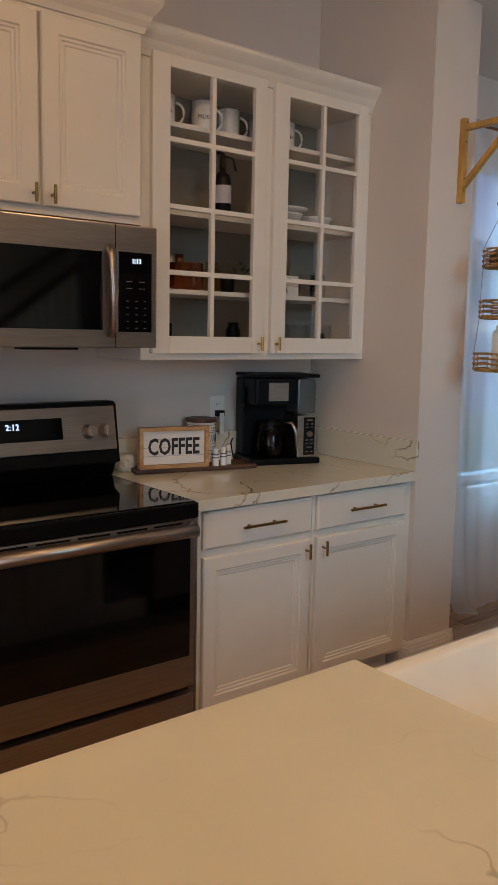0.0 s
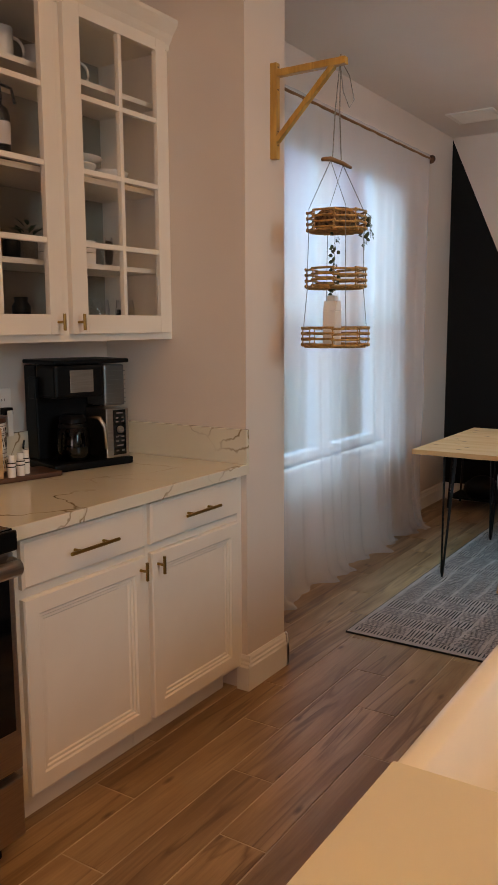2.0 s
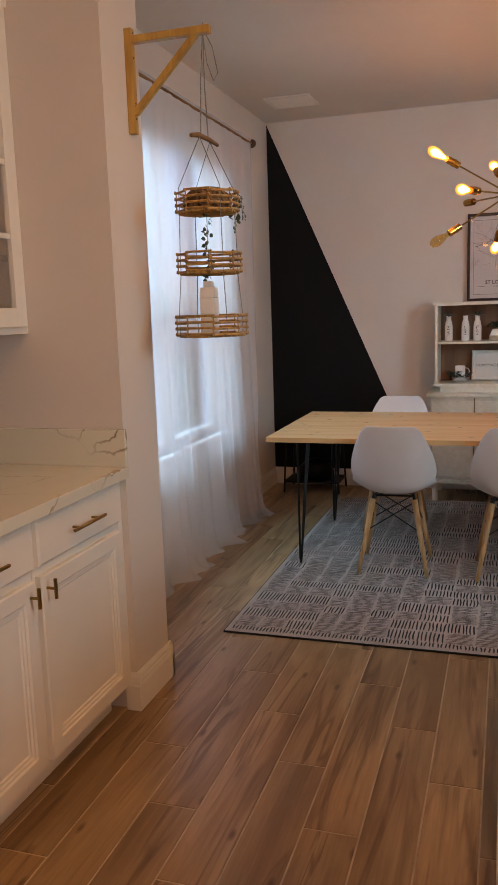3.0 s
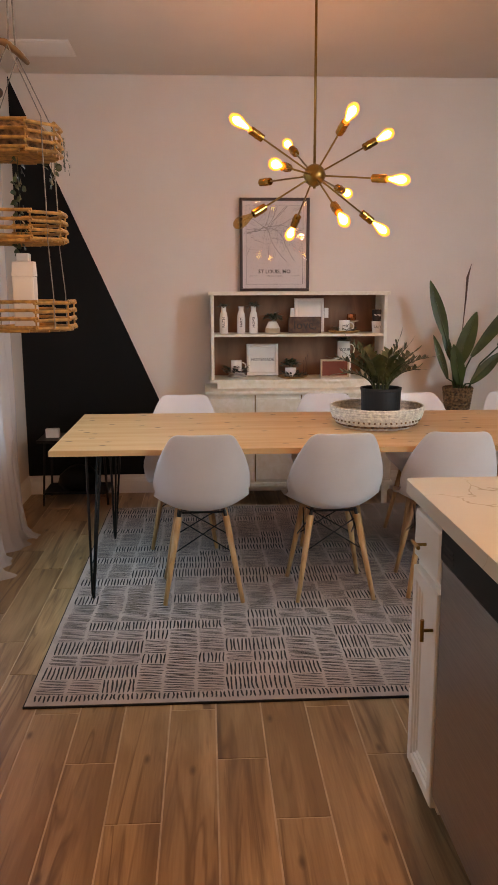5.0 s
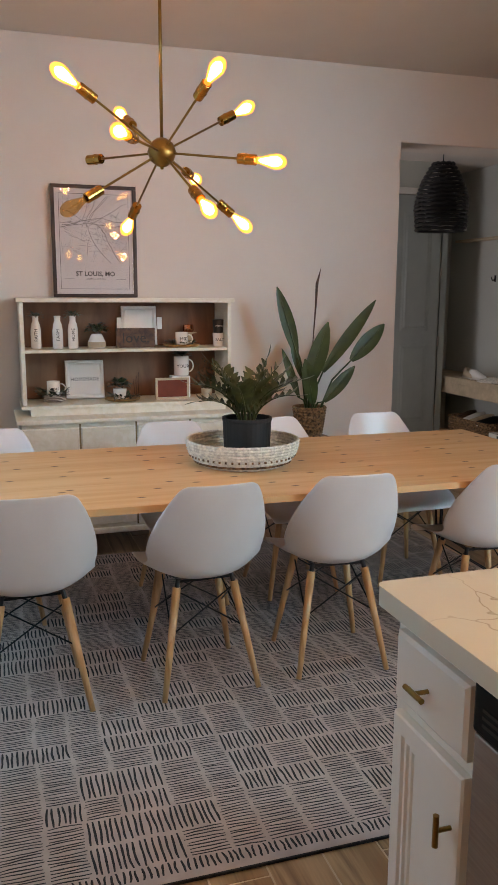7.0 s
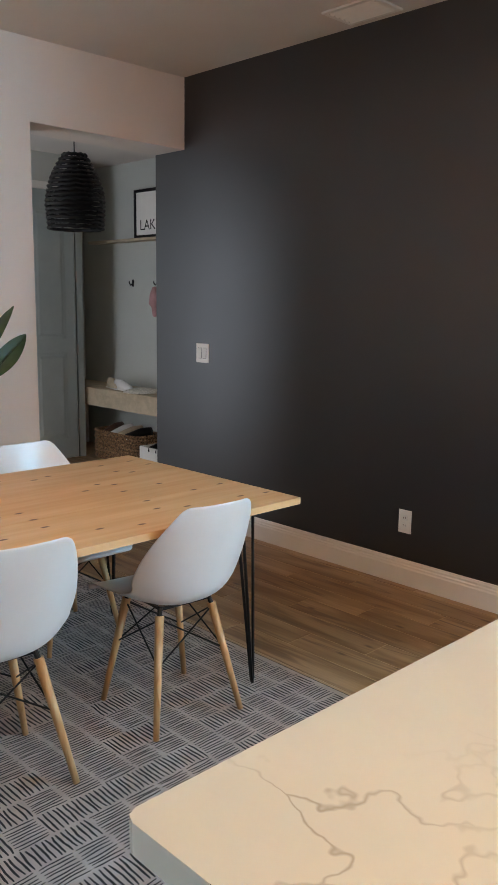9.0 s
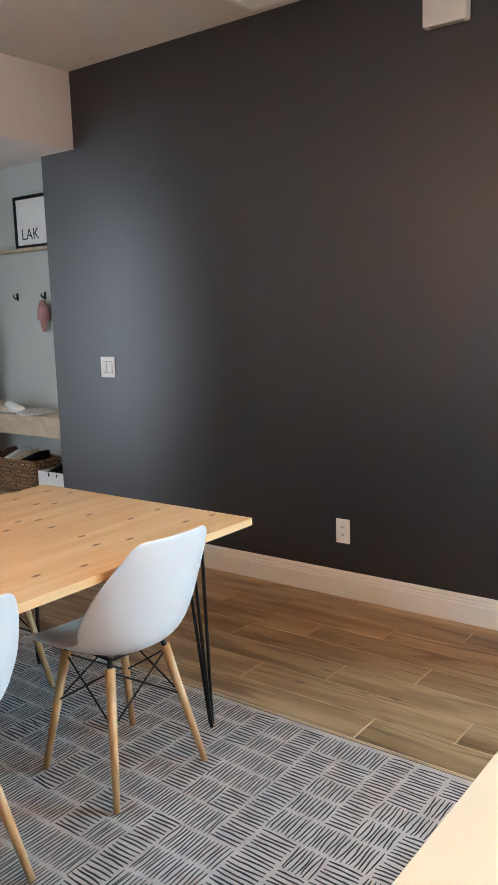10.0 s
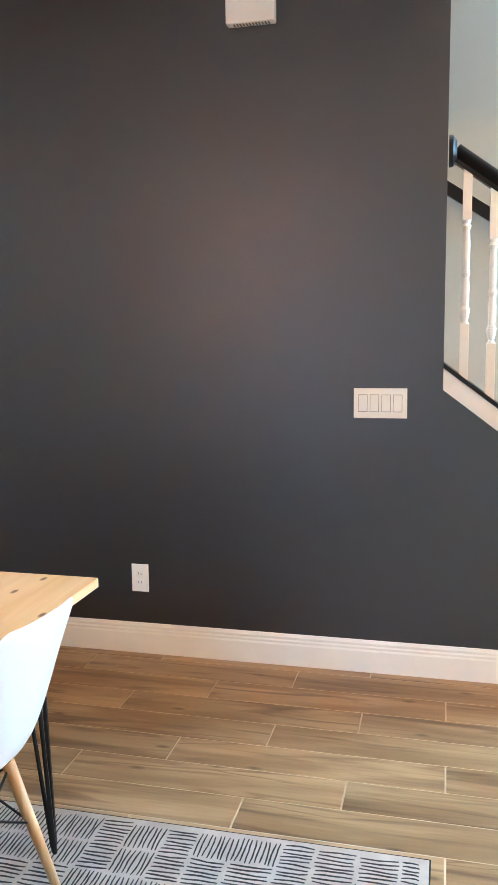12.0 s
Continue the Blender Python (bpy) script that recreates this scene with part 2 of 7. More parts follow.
def plank_tile(name):
    """Printed oak on porcelain: broad warm figure, contour grain lines, fine streaks and a few knots."""
    m = bpy.data.materials.new(name)
    m.use_nodes = True
    nt = m.node_tree
    L, N = nt.links.new, nt.nodes.new
    p = nt.nodes["Principled BSDF"]
    tc, oi = N("ShaderNodeTexCoord"), N("ShaderNodeObjectInfo")
    comb, off, add = N("ShaderNodeCombineXYZ"), N("ShaderNodeVectorMath"), N("ShaderNodeVectorMath")
    comb.inputs[0].default_value, comb.inputs[1].default_value, comb.inputs[2].default_value = 37, 91, 53
    off.operation = "SCALE"
    L(comb.outputs[0], off.inputs[0])
    L(oi.outputs["Random"], off.inputs["Scale"])
    L(tc.outputs["Object"], add.inputs[0])
    L(off.outputs[0], add.inputs[1])

    def noise_at(stretch, scale, detail, wave):
        mp, n = N("ShaderNodeMapping"), N("ShaderNodeTexNoise")
        mp.inputs["Scale"].default_value = stretch
        n.inputs["Scale"].default_value, n.inputs["Detail"].default_value, n.inputs["Distortion"].default_value = scale, detail, wave
        L(add.outputs[0], mp.inputs[0])
        L(mp.outputs[0], n.inputs[0])
        return n.outputs[0]

    def ranged(src, a, b, c, d):
        r = N("ShaderNodeMapRange")
        for i, v in enumerate((a, b, c, d)):
            r.inputs[i + 1].default_value = v
        L(src, r.inputs[0])
        return r.outputs[0]

    def mixed(fac, a, b, blend="MIX"):
        x = N("ShaderNodeMix")
        x.data_type, x.blend_type = "RGBA", blend
        for src, i in ((fac, 0), (a, 6), (b, 7)):
            if isinstance(src, (tuple, float)):
                x.inputs[i].default_value = src
            else:
                L(src, x.inputs[i])
        return x.outputs[2]

    def math2(op, a, b):
        x = N("ShaderNodeMath")
        x.operation = op
        for i, src in enumerate((a, b)):
            if isinstance(src, float):
                x.inputs[i].default_value = src
            else:
                L(src, x.inputs[i])
        return x.outputs[0]

    broad = noise_at((0.8, 5.0, 5.0), 1.7, 4, 0.5)
    col = mixed(ranged(broad, 0.36, 0.64, 0.0, 1.0), srgb("886848"), srgb("ae8d69"))
    cont = noise_at((0.45, 6.0, 6.0), 1.25, 3, 0.9)
    wob = math2("ABSOLUTE", math2("SUBTRACT", math2("FRACT", math2("MULTIPLY", cont, 5.0), 0.0), 0.5), 0.0)
    gate = ranged(noise_at((0.6, 3.0, 3.0), 2.3, 2, 0.0), 0.42, 0.60, 0.0, 0.8)
    col = mixed(math2("MULTIPLY", ranged(wob, 0.0, 0.16, 1.0, 0.0), gate), col, srgb("674629"))
    dark = noise_at((0.7, 9.0, 9.0), 1.5, 5, 1.2)
    col = mixed(ranged(dark, 0.55, 0.69, 0.0, 0.8), col, srgb("5b3d27"))
    fine = noise_at((4.0, 90.0, 90.0), 1.6, 3, 0.2)
    col = mixed(ranged(fine, 0.35, 0.65, 0.22, 0.0), col, srgb("6a4a32"))
    vm, vo = N("ShaderNodeMapping"), N("ShaderNodeTexVoronoi")
    vm.inputs["Scale"].default_value = (0.55, 1.5, 1.0)
    vo.voronoi_dimensions = "2D"
    vo.inputs["Scale"].default_value = 2.6
    L(add.outputs[0], vm.inputs[0])
    L(vm.outputs[0], vo.inputs[0])
    col = mixed(ranged(vo.outputs["Distance"], 0.012, 0.05, 0.75, 0.0), col, srgb("4a2f1d"))
    hs = N("ShaderNodeHueSaturation")
    L(ranged(oi.outputs["Random"], 0.0, 1.0, 0.86, 1.14), hs.inputs["Value"])
    L(col, hs.inputs["Color"])
    L(hs.outputs[0], p.inputs["Base Color"])
    L(ranged(broad, 0.3, 0.7, 0.42, 0.30), p.inputs["Roughness"])
    b = N("ShaderNodeBump")
    b.inputs["Strength"].default_value, b.inputs["Distance"].default_value = 0.12, 0.001
    L(fine, b.inputs["Height"])
    L(b.outputs[0], p.inputs["Normal"])
    return m


M = dict(
    walnutlight=wood("driftwood", "8a5f38", "6b4426", 0.6),
    wall=mat("wall_paint", "dccfc4", 0.6, vary=0.015, scale=2, bump=0.12, bump_scale=160),
    wall_back=mat("wall_paint_cool", "c9c8c4", 0.6, vary=0.015, scale=2, bump=0.12, bump_scale=160),
    foyer=mat("foyer_paint", "c1c3bc", 0.6, vary=0.02, scale=2, bump=0.12, bump_scale=160),
    ceiling=mat("ceiling_paint", "d9d0c8", 0.8, vary=0.015, scale=2, bump=0.4, bump_scale=90),
    black=mat("black_wall_paint", "1c1a1d", 0.43, vary=0.05, scale=3, bump=0.08, bump_scale=120, spec=1.0),
    blackmatt=mat("matt_black_paint", "0d0d0f", 0.75, vary=0.05, scale=3, bump=0.1, bump_scale=120, spec=0.25),
    trim=mat("trim_paint", "e4dfd8", 0.35, vary=0.01),
    cab=mat("cabinet_paint", "e6ddd0", 0.38, vary=0.015, scale=5),
    cab_shaded=mat("cabinet_inside_shaded", "8f8474", 0.5, vary=0.03),
    steel=mat("brushed_steel", "b3a69b", 0.34, 1.0, vary=0.05, scale=30, stretch=(0.3, 8, 8)),
    steel_dark=mat("dark_steel", "6c6462", 0.32, 1.0, vary=0.05, scale=30, stretch=(0.3, 8, 8)),
    steel_mid=mat("dark_brushed_steel", "aaa09a", 0.36, 1.0, vary=0.05, scale=30, stretch=(0.3, 8, 8)),
    blackglass=mat("black_glass", "060607", 0.06, vary=0.0, spec=0.6),
    blackplastic=mat("black_plastic", "050506", 0.42, vary=0.05, spec=0.18),
    brass=mat("brushed_brass", "9c7b45", 0.3, 1.0, vary=0.05, scale=40),
    brass_hot=mat("polished_brass", "c08a45", 0.2, 1.0, vary=0.05, scale=40),
    shell=mat("white_moulded_plastic", "d3cdcb", 0.32, vary=0.01),
    iron=mat("black_iron", "141416", 0.45, 0.4, vary=0.1),
    white=mat("white_ceramic", "e8e4de", 0.2, vary=0.02),
    china=mat("sink_enamel", "efe9dd", 0.08, vary=0.01),
    cream=wood("cream_chalk_paint", "e4ddcf", "dad0bb", 0.5, (2, 9, 9), bump=0.1),
    creamedge=mat("worn_edge", "8f744c", 0.6, vary=0.2),
    hutchback=wood("hutch_brown_back", "8d644c", "77513d", 0.6, (1, 5, 1)),
    quartz=quartz("veined_quartz", 0.53, 0.67, "aca08a", 2.5, 0.010),
    quartz_counter=quartz("counter_quartz", 0.40, 0.56, "8f7a5a", 2.8, 0.02),
    floor=plank_tile("plank_tile"),
    grout=mat("grout", "c4ac92", 0.8, vary=0.1, bump=0.3),
    pine=wood("pine_boards", "dcb083", "d09d6a", 0.45, (9, 0.7, 9), knots=5.2, bump=0.06, wave=0.3),
    beech=wood("beech_dowel", "c79a6e", "a87b50", 0.45, (20, 20, 1.5)),
    oak=wood("yellow_oak", "cb9c52", "ac7c3a", 0.45, (12, 12, 2)),
    rattan=mat("rattan", "b98a50", 0.45, vary=0.2, scale=60),
    walnut=wood("dark_walnut", "5d3c28", "38221a", 0.5),
    rug=mat("rug_pile", "aea09a", 0.95, vary=0.06, scale=14, bump=0.8, bump_scale=700),
    rugdark=mat("rug_black_yarn", "26262a", 0.95, vary=0.2, scale=50, bump=0.6, bump_scale=700),
    sheer=sheer("sheer_voile"),
    glass=clear("clear_glass"),
    winglass=clear("window_glass", "e8f2ff"),
    bulb=lit_glass("lit_amber_glass"),
    core=glow("lit_filament_core", "ffd48a", 14.0),
    lampoff=clear("amber_bulb_glass", "f2dcb4"),
    down=glow("downlight_lens", "ffd9a8", 6.0),
    clock=glow("clock_digits", "bfe8ff", 2.5),
    leaf=mat("dark_green_leaf", "263a20", 0.35, vary=0.3, scale=18),
    leaf2=mat("green_leaf", "38491f", 0.4, vary=0.25, scale=12, second="2a3a1a", spec=0.3),
    soil=mat("potting_soil", "2a2019", 0.9, vary=0.3, bump=1),
    potblack=mat("matt_black_pot", "161617", 0.6, vary=0.1),
    basket=mat("woven_seagrass", "8a6748", 0.8, vary=0.35, scale=60, bump=1.0, bump_scale=300),
    cotton=mat("white_rope", "ddd6c8", 0.85, vary=0.12, scale=60, bump=1.0, bump_scale=400),
    cord=mat("grey_cord", "8d8880", 0.8, vary=0.2, scale=100),
    copper=mat("copper", "b06a48", 0.2, 1.0, vary=0.05),
    paper=mat("art_paper", "cfc6c4", 0.6, vary=0.02),
    ink=mat("dark_ink", "2a2522", 0.6, vary=0.05),
    greyline=mat("grey_ink", "68615f", 0.6, vary=0.05),
    frame=mat("dark_frame", "2a1a18", 0.35, vary=0.1),
    door=mat("door_paint", "99a19e", 0.45, vary=0.02),
    jade=mat("sky_painted", "c4d8e8", 0.8),
    signwood=wood("pale_sign_wood", "cda273", "a8794b", 0.5, (3, 12, 12)),
    skyglow=glow("bright_sky", "c2e4ff", 5.5),
    # blue-grey puts the shade on the house wall into its siding colour
    siding=mat("neighbour_siding_shaded", "93a3ae", 0.7, vary=0.04),
    roof=mat("neighbour_roof", "6c6e73", 0.9, vary=0.15, scale=20),
    lawn=mat("lawn", "5d7048", 0.95, vary=0.2, scale=3),
    tank=clear("smoky_ribbed_plastic", "a9a49e", 0.35, 0.22),
    amber=clear("amber_bottle", "50301c"),
    pink=mat("pink_cloth", "c39090", 0.9, vary=0.1),
    kraft=mat("pale_plywood", "c2ad92", 0.6, vary=0.08, scale=12),
    terracotta=mat("brick_red_board", "7e3a2a", 0.8, vary=0.1),
)

# ---- mesh helpers ----


def part(name, bm, material, parent=None, label="", kind="", smooth=False):
    bmesh.ops.recalc_face_normals(bm, faces=bm.faces)
    me = bpy.data.meshes.new(name)
    for f in bm.faces:
        f.smooth = smooth
    bm.to_mesh(me)
    bm.free()
    me.materials.append(material)
    ob = new(name, me)
    if parent:
        ob.parent = parent
    return tagged(ob, label, kind=kind)


def thing(name, label, category, loc=(0, 0, 0), group="", turn=0):
    ob = new(name)
    ob.matrix_world = pose(*loc, 0, 0, turn)
    return tagged(ob, label, category, group)


def box(bm, x0, x1, y0, y1, z0, z1, bevel=0.0, m=None):
    g = bmesh.ops.create_cube(bm, size=1)
    vs = g["verts"]
    for v in vs:
        v.co = Vector(((x0 + x1) / 2 + v.co.x * (x1 - x0), (y0 + y1) / 2 + v.co.y * (y1 - y0), (z0 + z1) / 2 + v.co.z * (z1 - z0)))
    if bevel:
        es = list({e for v in vs for e in v.link_edges})
        r = bmesh.ops.bevel(bm, geom=es, offset=bevel, segments=2, profile=0.6, affect="EDGES")
        vs = list({v for f in r["faces"] for v in f.verts} | {v for v in vs if v.is_valid})
    if m is not None:
        bmesh.ops.transform(bm, matrix=m, verts=vs)
    return bm


def bx(*a, bevel=0.0):
    return box(bmesh.new(), *a, bevel=bevel)


def rod(bm, p0, p1, r0, r1=None, seg=10, caps=True):
    p0, p1 = Vector(p0), Vector(p1)
    d = p1 - p0
    m = Matrix.Translation((p0 + p1) / 2) @ d.to_track_quat("Z", "Y").to_matrix().to_4x4()
    bmesh.ops.create_cone(bm, cap_ends=caps, segments=seg, radius1=r0, radius2=r0 if r1 is None else r1, depth=d.length, matrix=m)
    return bm


def tube(bm, pts, r, seg=6, closed=False):
    """A round tube along a line of points."""
    pts = [Vector(p) for p in pts]
    n = len(pts)
    rings = []
    for i, p in enumerate(pts):
        a = pts[(i - 1) % n] if closed or i else p
        b = pts[(i + 1) % n] if closed or i < n - 1 else p
        d = (b - a).normalized()
        s = d.cross(Vector((0, 0, 1)))
        if s.length < 0.05:
            s = d.cross(Vector((1, 0, 0)))
        s.normalize()
        u = s.cross(d)
        rr = r[i] if isinstance(r, (list, tuple)) else r
        rings.append([bm.verts.new(p + (s * math.cos(2 * math.pi * k / seg) + u * math.sin(2 * math.pi * k / seg)) * rr) for k in range(seg)])
    for i in range(n if closed else n - 1):
        A, B = rings[i], rings[(i + 1) % n]
        for k in range(seg):
            bm.faces.new((A[k], A[(k + 1) % seg], B[(k + 1) % seg], B[k]))
    if not closed:
        bm.faces.new(rings[0]), bm.faces.new(rings[-1])
    return bm


def lathe(profile, seg=28, sides=None, m=None):
    """A turned body from (radius, height) pairs."""
    bm = bmesh.new()
    seg = sides or seg
    rings = []
    for r, z in profile:
        if r < 1e-5:
            rings.append([bm.verts.new((0, 0, z))] * seg)
        else:
            rings.append([bm.verts.new((r * math.cos(2 * math.pi * (k + 0.5) / seg), r * math.sin(2 * math.pi * (k + 0.5) / seg), z)) for k in range(seg)])
    for A, B in zip(rings, rings[1:]):
        for k in range(seg):
            f = [A[k], A[(k + 1) % seg], B[(k + 1) % seg], B[k]]
            f = [v for i, v in enumerate(f) if v not in f[:i]]
            if len(f) > 2:
                bm.faces.new(f)
    if m is not None:
        bm.transform(m)
    return bm


def slab(bm, pts, depth_dir):
    """A plate: an outline of 3D points pushed out by a vector."""
    d = Vector(depth_dir)
    a = [bm.verts.new(p) for p in pts]
    b = [bm.verts.new(Vector(p) + d) for p in pts]
    bm.faces.new(a), bm.faces.new(b[::-1])
    for i in range(len(a)):
        j = (i + 1) % len(a)
        bm.faces.new((a[i], b[i], b[j], a[j]))
    return bm


FACE = {"-y": Matrix.Identity(4), "+y": pose(0, 0, 0, 0, 0, 180), "-x": pose(0, 0, 0, 0, 0, -90), "+x": pose(0, 0, 0, 0, 0, 90)}


def ringed(w, h, rings, m):
    """A panel from x = 0 to w and z = 0 to h that looks to -y: rings of (inset, how far proud)."""
    bm = bmesh.new()
    loops = []
    for i, (a, d) in enumerate(rings):
        loops.append([bm.verts.new(p) for p in ((a, -d, a), (w - a, -d, a), (w - a, -d, h - a), (a, -d, h - a))])
    for A, B in zip(loops, loops[1:]):
        for k in range(4):
            bm.faces.new((A[k], A[(k + 1) % 4], B[(k + 1) % 4], B[k]))
    bm.faces.new(loops[0][::-1]), bm.faces.new(loops[-1])
    bm.transform(m)
    return bm


def shaker(w, h, m, stile=0.055):
    s = stile
    return ringed(w, h, [(0, 0), (0, 0.016), (0.004, 0.02), (s, 0.02), (s + 0.005, 0.015), (s + 0.012, 0.015), (s + 0.016, 0.010), (s + 0.024, 0.010), (s + 0.028, 0.006)], m)


def drawer_front(w, h, m):
    return ringed(w, h, [(0, 0), (0, 0.014), (0.008, 0.02), (0.012, 0.02)], m)


def pull(parent, p, length, axis, face, mt=None):
    """A round bar pull on two posts. p: its middle on the front; axis: 'x', 'y' or 'z'; face: the way that it looks out."""
    o = Vector({"-y": (0, -1, 0), "+y": (0, 1, 0), "-x": (-1, 0, 0)}[face])
    a = Vector({"x": (1, 0, 0), "y": (0, 1, 0), "z": (0, 0, 1)}[axis])
    p = Vector(p)
    bm = bmesh.new()
    c = p + o * 0.03
    rod(bm, c - a * length / 2, c + a * length / 2, 0.0055, seg=12)
    for s in ((-0.3, 0.3) if length > 0.08 else (0,)):
        q = p + a * length * s
        rod(bm, q, q + o * 0.03, 0.0045, seg=8)
    return part("pull", bm, mt or M["brass"], parent, "brushed brass bar pull", smooth=False)


def writing(text, size, m, material, parent, name="lettering", extrude=0.0006, align="CENTER", bold=0.0):
    cu = bpy.data.curves.new(name, "FONT")
    cu.body, cu.size, cu.extrude, cu.align_x, cu.align_y = text, size, extrude, align, "CENTER"
    cu.resolution_u, cu.offset = 2, bold
    t = new(name, cu)
    me = bpy.data.meshes.new_from_object(t.evaluated_get(bpy.context.evaluated_depsgraph_get()))
    bpy.data.objects.remove(t)
    me.transform(m)
    me.materials.clear()
    me.materials.append(material)
    ob = new(name, me)
    ob.parent = parent
    return ob


def structure(name, bm, material, label=""):
    return tagged(part(name, bm, material, None, label), kind="structure")


# ---- structure ----
bm = bx(-3.7, 10.2, -3.6, 3.7, -0.12, -0.0018)
floor = structure("floor", bm, M["grout"], "wood-look plank tile floor with pale grout")
structure("ceiling", bx(-3.7, 3.318, -1.56, 3.62, 3.30, 3.4), M["ceiling"], "kitchen ceiling, painted off white")
structure("ceiling", bx(3.32, 7.08, -1.56, 3.62, CEIL, CEIL + 0.42), M["ceiling"], "smooth painted ceiling, off white")
bm = bx(-3.7, 3.95, -1.72, -1.562, CEIL, 3.3)
structure("wall_header", bm, M["wall"], "plain painted wall added unseen to close the room edge over the stair opening")
structure("ceiling", bx(7.33, 10.2, -3.6, 1.2, 2.75, 2.87), M["ceiling"], "foyer ceiling, painted off white")
structure("ceiling", bx(-3.7, 7.33, -3.6, -1.72, 5.3, 5.4), M["ceiling"], "high stairwell ceiling")
# north wall with the window
WX0, WX1, WXM, WZ0, WZ1 = 4.27, 5.83, 5.06, 0.64, 2.47
bm = bmesh.new()
box(bm, -3.7, 3.3, WK, WK + 0.16, 0, 3.35)
box(bm, 3.3, WX0, WN, WN + 0.16, 0, 3.35)
box(bm, WX1, 7.3, WN, WN + 0.16, 0, 3.35)
box(bm, WX0, WX1, WN, WN + 0.16, 0, WZ0)
box(bm, WX0, WX1, WN, WN + 0.16, WZ1, 3.35)
structure("wall_north", bm, M["wall"], "painted plaster wall round the dining window")
structure("wall_stub", bx(3.205, 3.49, 2.75, WK - 0.002, 0, 3.3), M["wall"], "short plain painted wall added unseen to close the room at the end of the kitchen counter")
# east wall with the wide opening to the foyer
bm = bmesh.new()
box(bm, WE, WE + 0.305, -0.455, WN, 0, CEIL + 0.1)
box(bm, WE, WE + 0.305, WS - 0.003, -0.455, 2.445, CEIL + 0.1)
structure("wall_east", bm, M["wall"], "pale plain painted wall added unseen to close the room with a wide opening")
slabm = bmesh.new()
slab(slabm, [(WE - 0.004, WN - 0.003, 2.87), (WE - 0.004, WN - 0.003, 0.0), (WE - 0.004, 2.06, 0.0)], (0.003, 0, 0))
structure("paint_triangle", slabm, M["blackmatt"], "large triangle of matt black paint on the wall")
# black wall with the slanted lower part beside the stairs
XS = 3.95
bm = bmesh.new()
slab(bm, [(XS, WS, 0), (WE + 0.305, WS, 0), (WE + 0.305, WS, 5.3), (XS, WS, 5.3)], (0, -0.13, 0))
slab(bm, [(XS, WS, 0), (XS, WS, 1.187), (2.388, WS, 0.0)], (0, -0.13, 0))
structure("wall_south", bm, M["black"], "satin black plain painted wall added unseen to close the room")
# west wall and the stair wall's western run are added unseen, closing the room
structure("wall_stair", bx(-3.7, 7.33, -2.86, -2.72, 0, 5.3), M["foyer"], "pale grey-green stairwell wall")
structure("wall_west", bx(-3.7, -3.55, -3.6, 3.6, 0, 5.3), M["wall"], "plain painted wall added unseen to close the room")
# foyer
structure("wall_foyer_north", bx(7.33, 10.2, 0.9, 1.05, 0, 2.75), M["foyer"], "foyer wall, grey-green paint")
structure("wall_foyer_east", bx(9.42, 9.55, -2.26, 0.9, 0, 2.75), M["foyer"], "foyer wall, grey-green paint")
structure("wall_alcove_side", bx(9.551, 10.2, -2.26, -2.14, 0, 2.75), M["foyer"], "side of the bench alcove, grey-green paint")
structure("wall_alcove_end", bx(10.1, 10.2, -2.72, -2.261, 0, 2.75), M["foyer"], "end of the bench alcove, grey-green paint")
structure("wall_foyer_south", bx(7.33, 10.2, -2.86, -2.72, 0, 2.75), M["foyer"], "grey-green foyer wall behind the bench")
structure("wall_stair_end", bx(7.2, 7.33, -2.72, -1.69, 0, 5.3), M["foyer"], "grey-green foyer wall")
structure("wall_stair_top", bx(-3.7, 7.33, -1.72, -1.6, CEIL + 0.12, 5.3), M["foyer"], "upper stairwell wall")


def skirting(name, p0, p1, out, h=0.137):
    """A moulded white skirting board from p0 to p1; out: the way that it looks."""
    p0, p1, o = Vector(p0), Vector(p1), Vector(out)
    bm = bmesh.new()
    prof = [(0, 0), (0.016, 0), (0.016, h * 0.66), (0.0125, h * 0.72), (0.0125, h * 0.78), (0.009, h * 0.83), (0.009, h * 0.9), (0.004, h), (0, h)]
    a = [bm.verts.new(p0 + o * d + Vector((0, 0, z))) for d, z in prof]
    b = [bm.verts.new(p1 + o * d + Vector((0, 0, z))) for d, z in prof]
    for i in range(len(a)):
        j = (i + 1) % len(a)
        bm.faces.new((a[i], a[j], b[j], b[i]))
    bm.faces.new(a), bm.faces.new(b)
    return structure(name, bm, M["trim"], "white moulded skirting board")


skirting("baseboard", (2.6, WS, 0), (WE + 0.305, WS, 0), (0, 1, 0))
skirting("baseboard", (WE, -0.455, 0), (WE, WN, 0), (-1, 0, 0))
skirting("baseboard", (3.49, WN, 0), (WE - 0.016, WN, 0), (0, -1, 0))
skirting("baseboard", (3.205, 2.75, 0), (3.507, 2.75, 0), (0, -1, 0), 0.143)
skirting("baseboard", (3.49, 2.734, 0), (3.49, WN, 0), (1, 0, 0), 0.143)
skirting("baseboard", (3.205, 2.734, 0), (3.205, 2.79, 0), (-1, 0, 0), 0.143)

# ---- window ----
win = tagged(new("window_1"), "white vinyl twin window behind the sheer curtain", "window", kind="structure")
bm = bmesh.new()
for x0, x1 in ((WX0, WX0 + 0.05), (WXM - 0.09, WXM + 0.09), (WX1 - 0.05, WX1)):
    box(bm, x0, x1, WN + 0.06, WN + 0.13, WZ0, WZ1, 0.004)
for x0, x1 in ((WX0 + 0.05, WXM - 0.09), (WXM + 0.09, WX1 - 0.05)):
    for z0, z1 in ((WZ0, WZ0 + 0.05), (WZ1 - 0.05, WZ1)):
        box(bm, x0, x1, WN + 0.062, WN + 0.128, z0, z1, 0.004)
part("window_frame", bm, M["trim"], win)
ZM = (WZ0 + WZ1) / 2
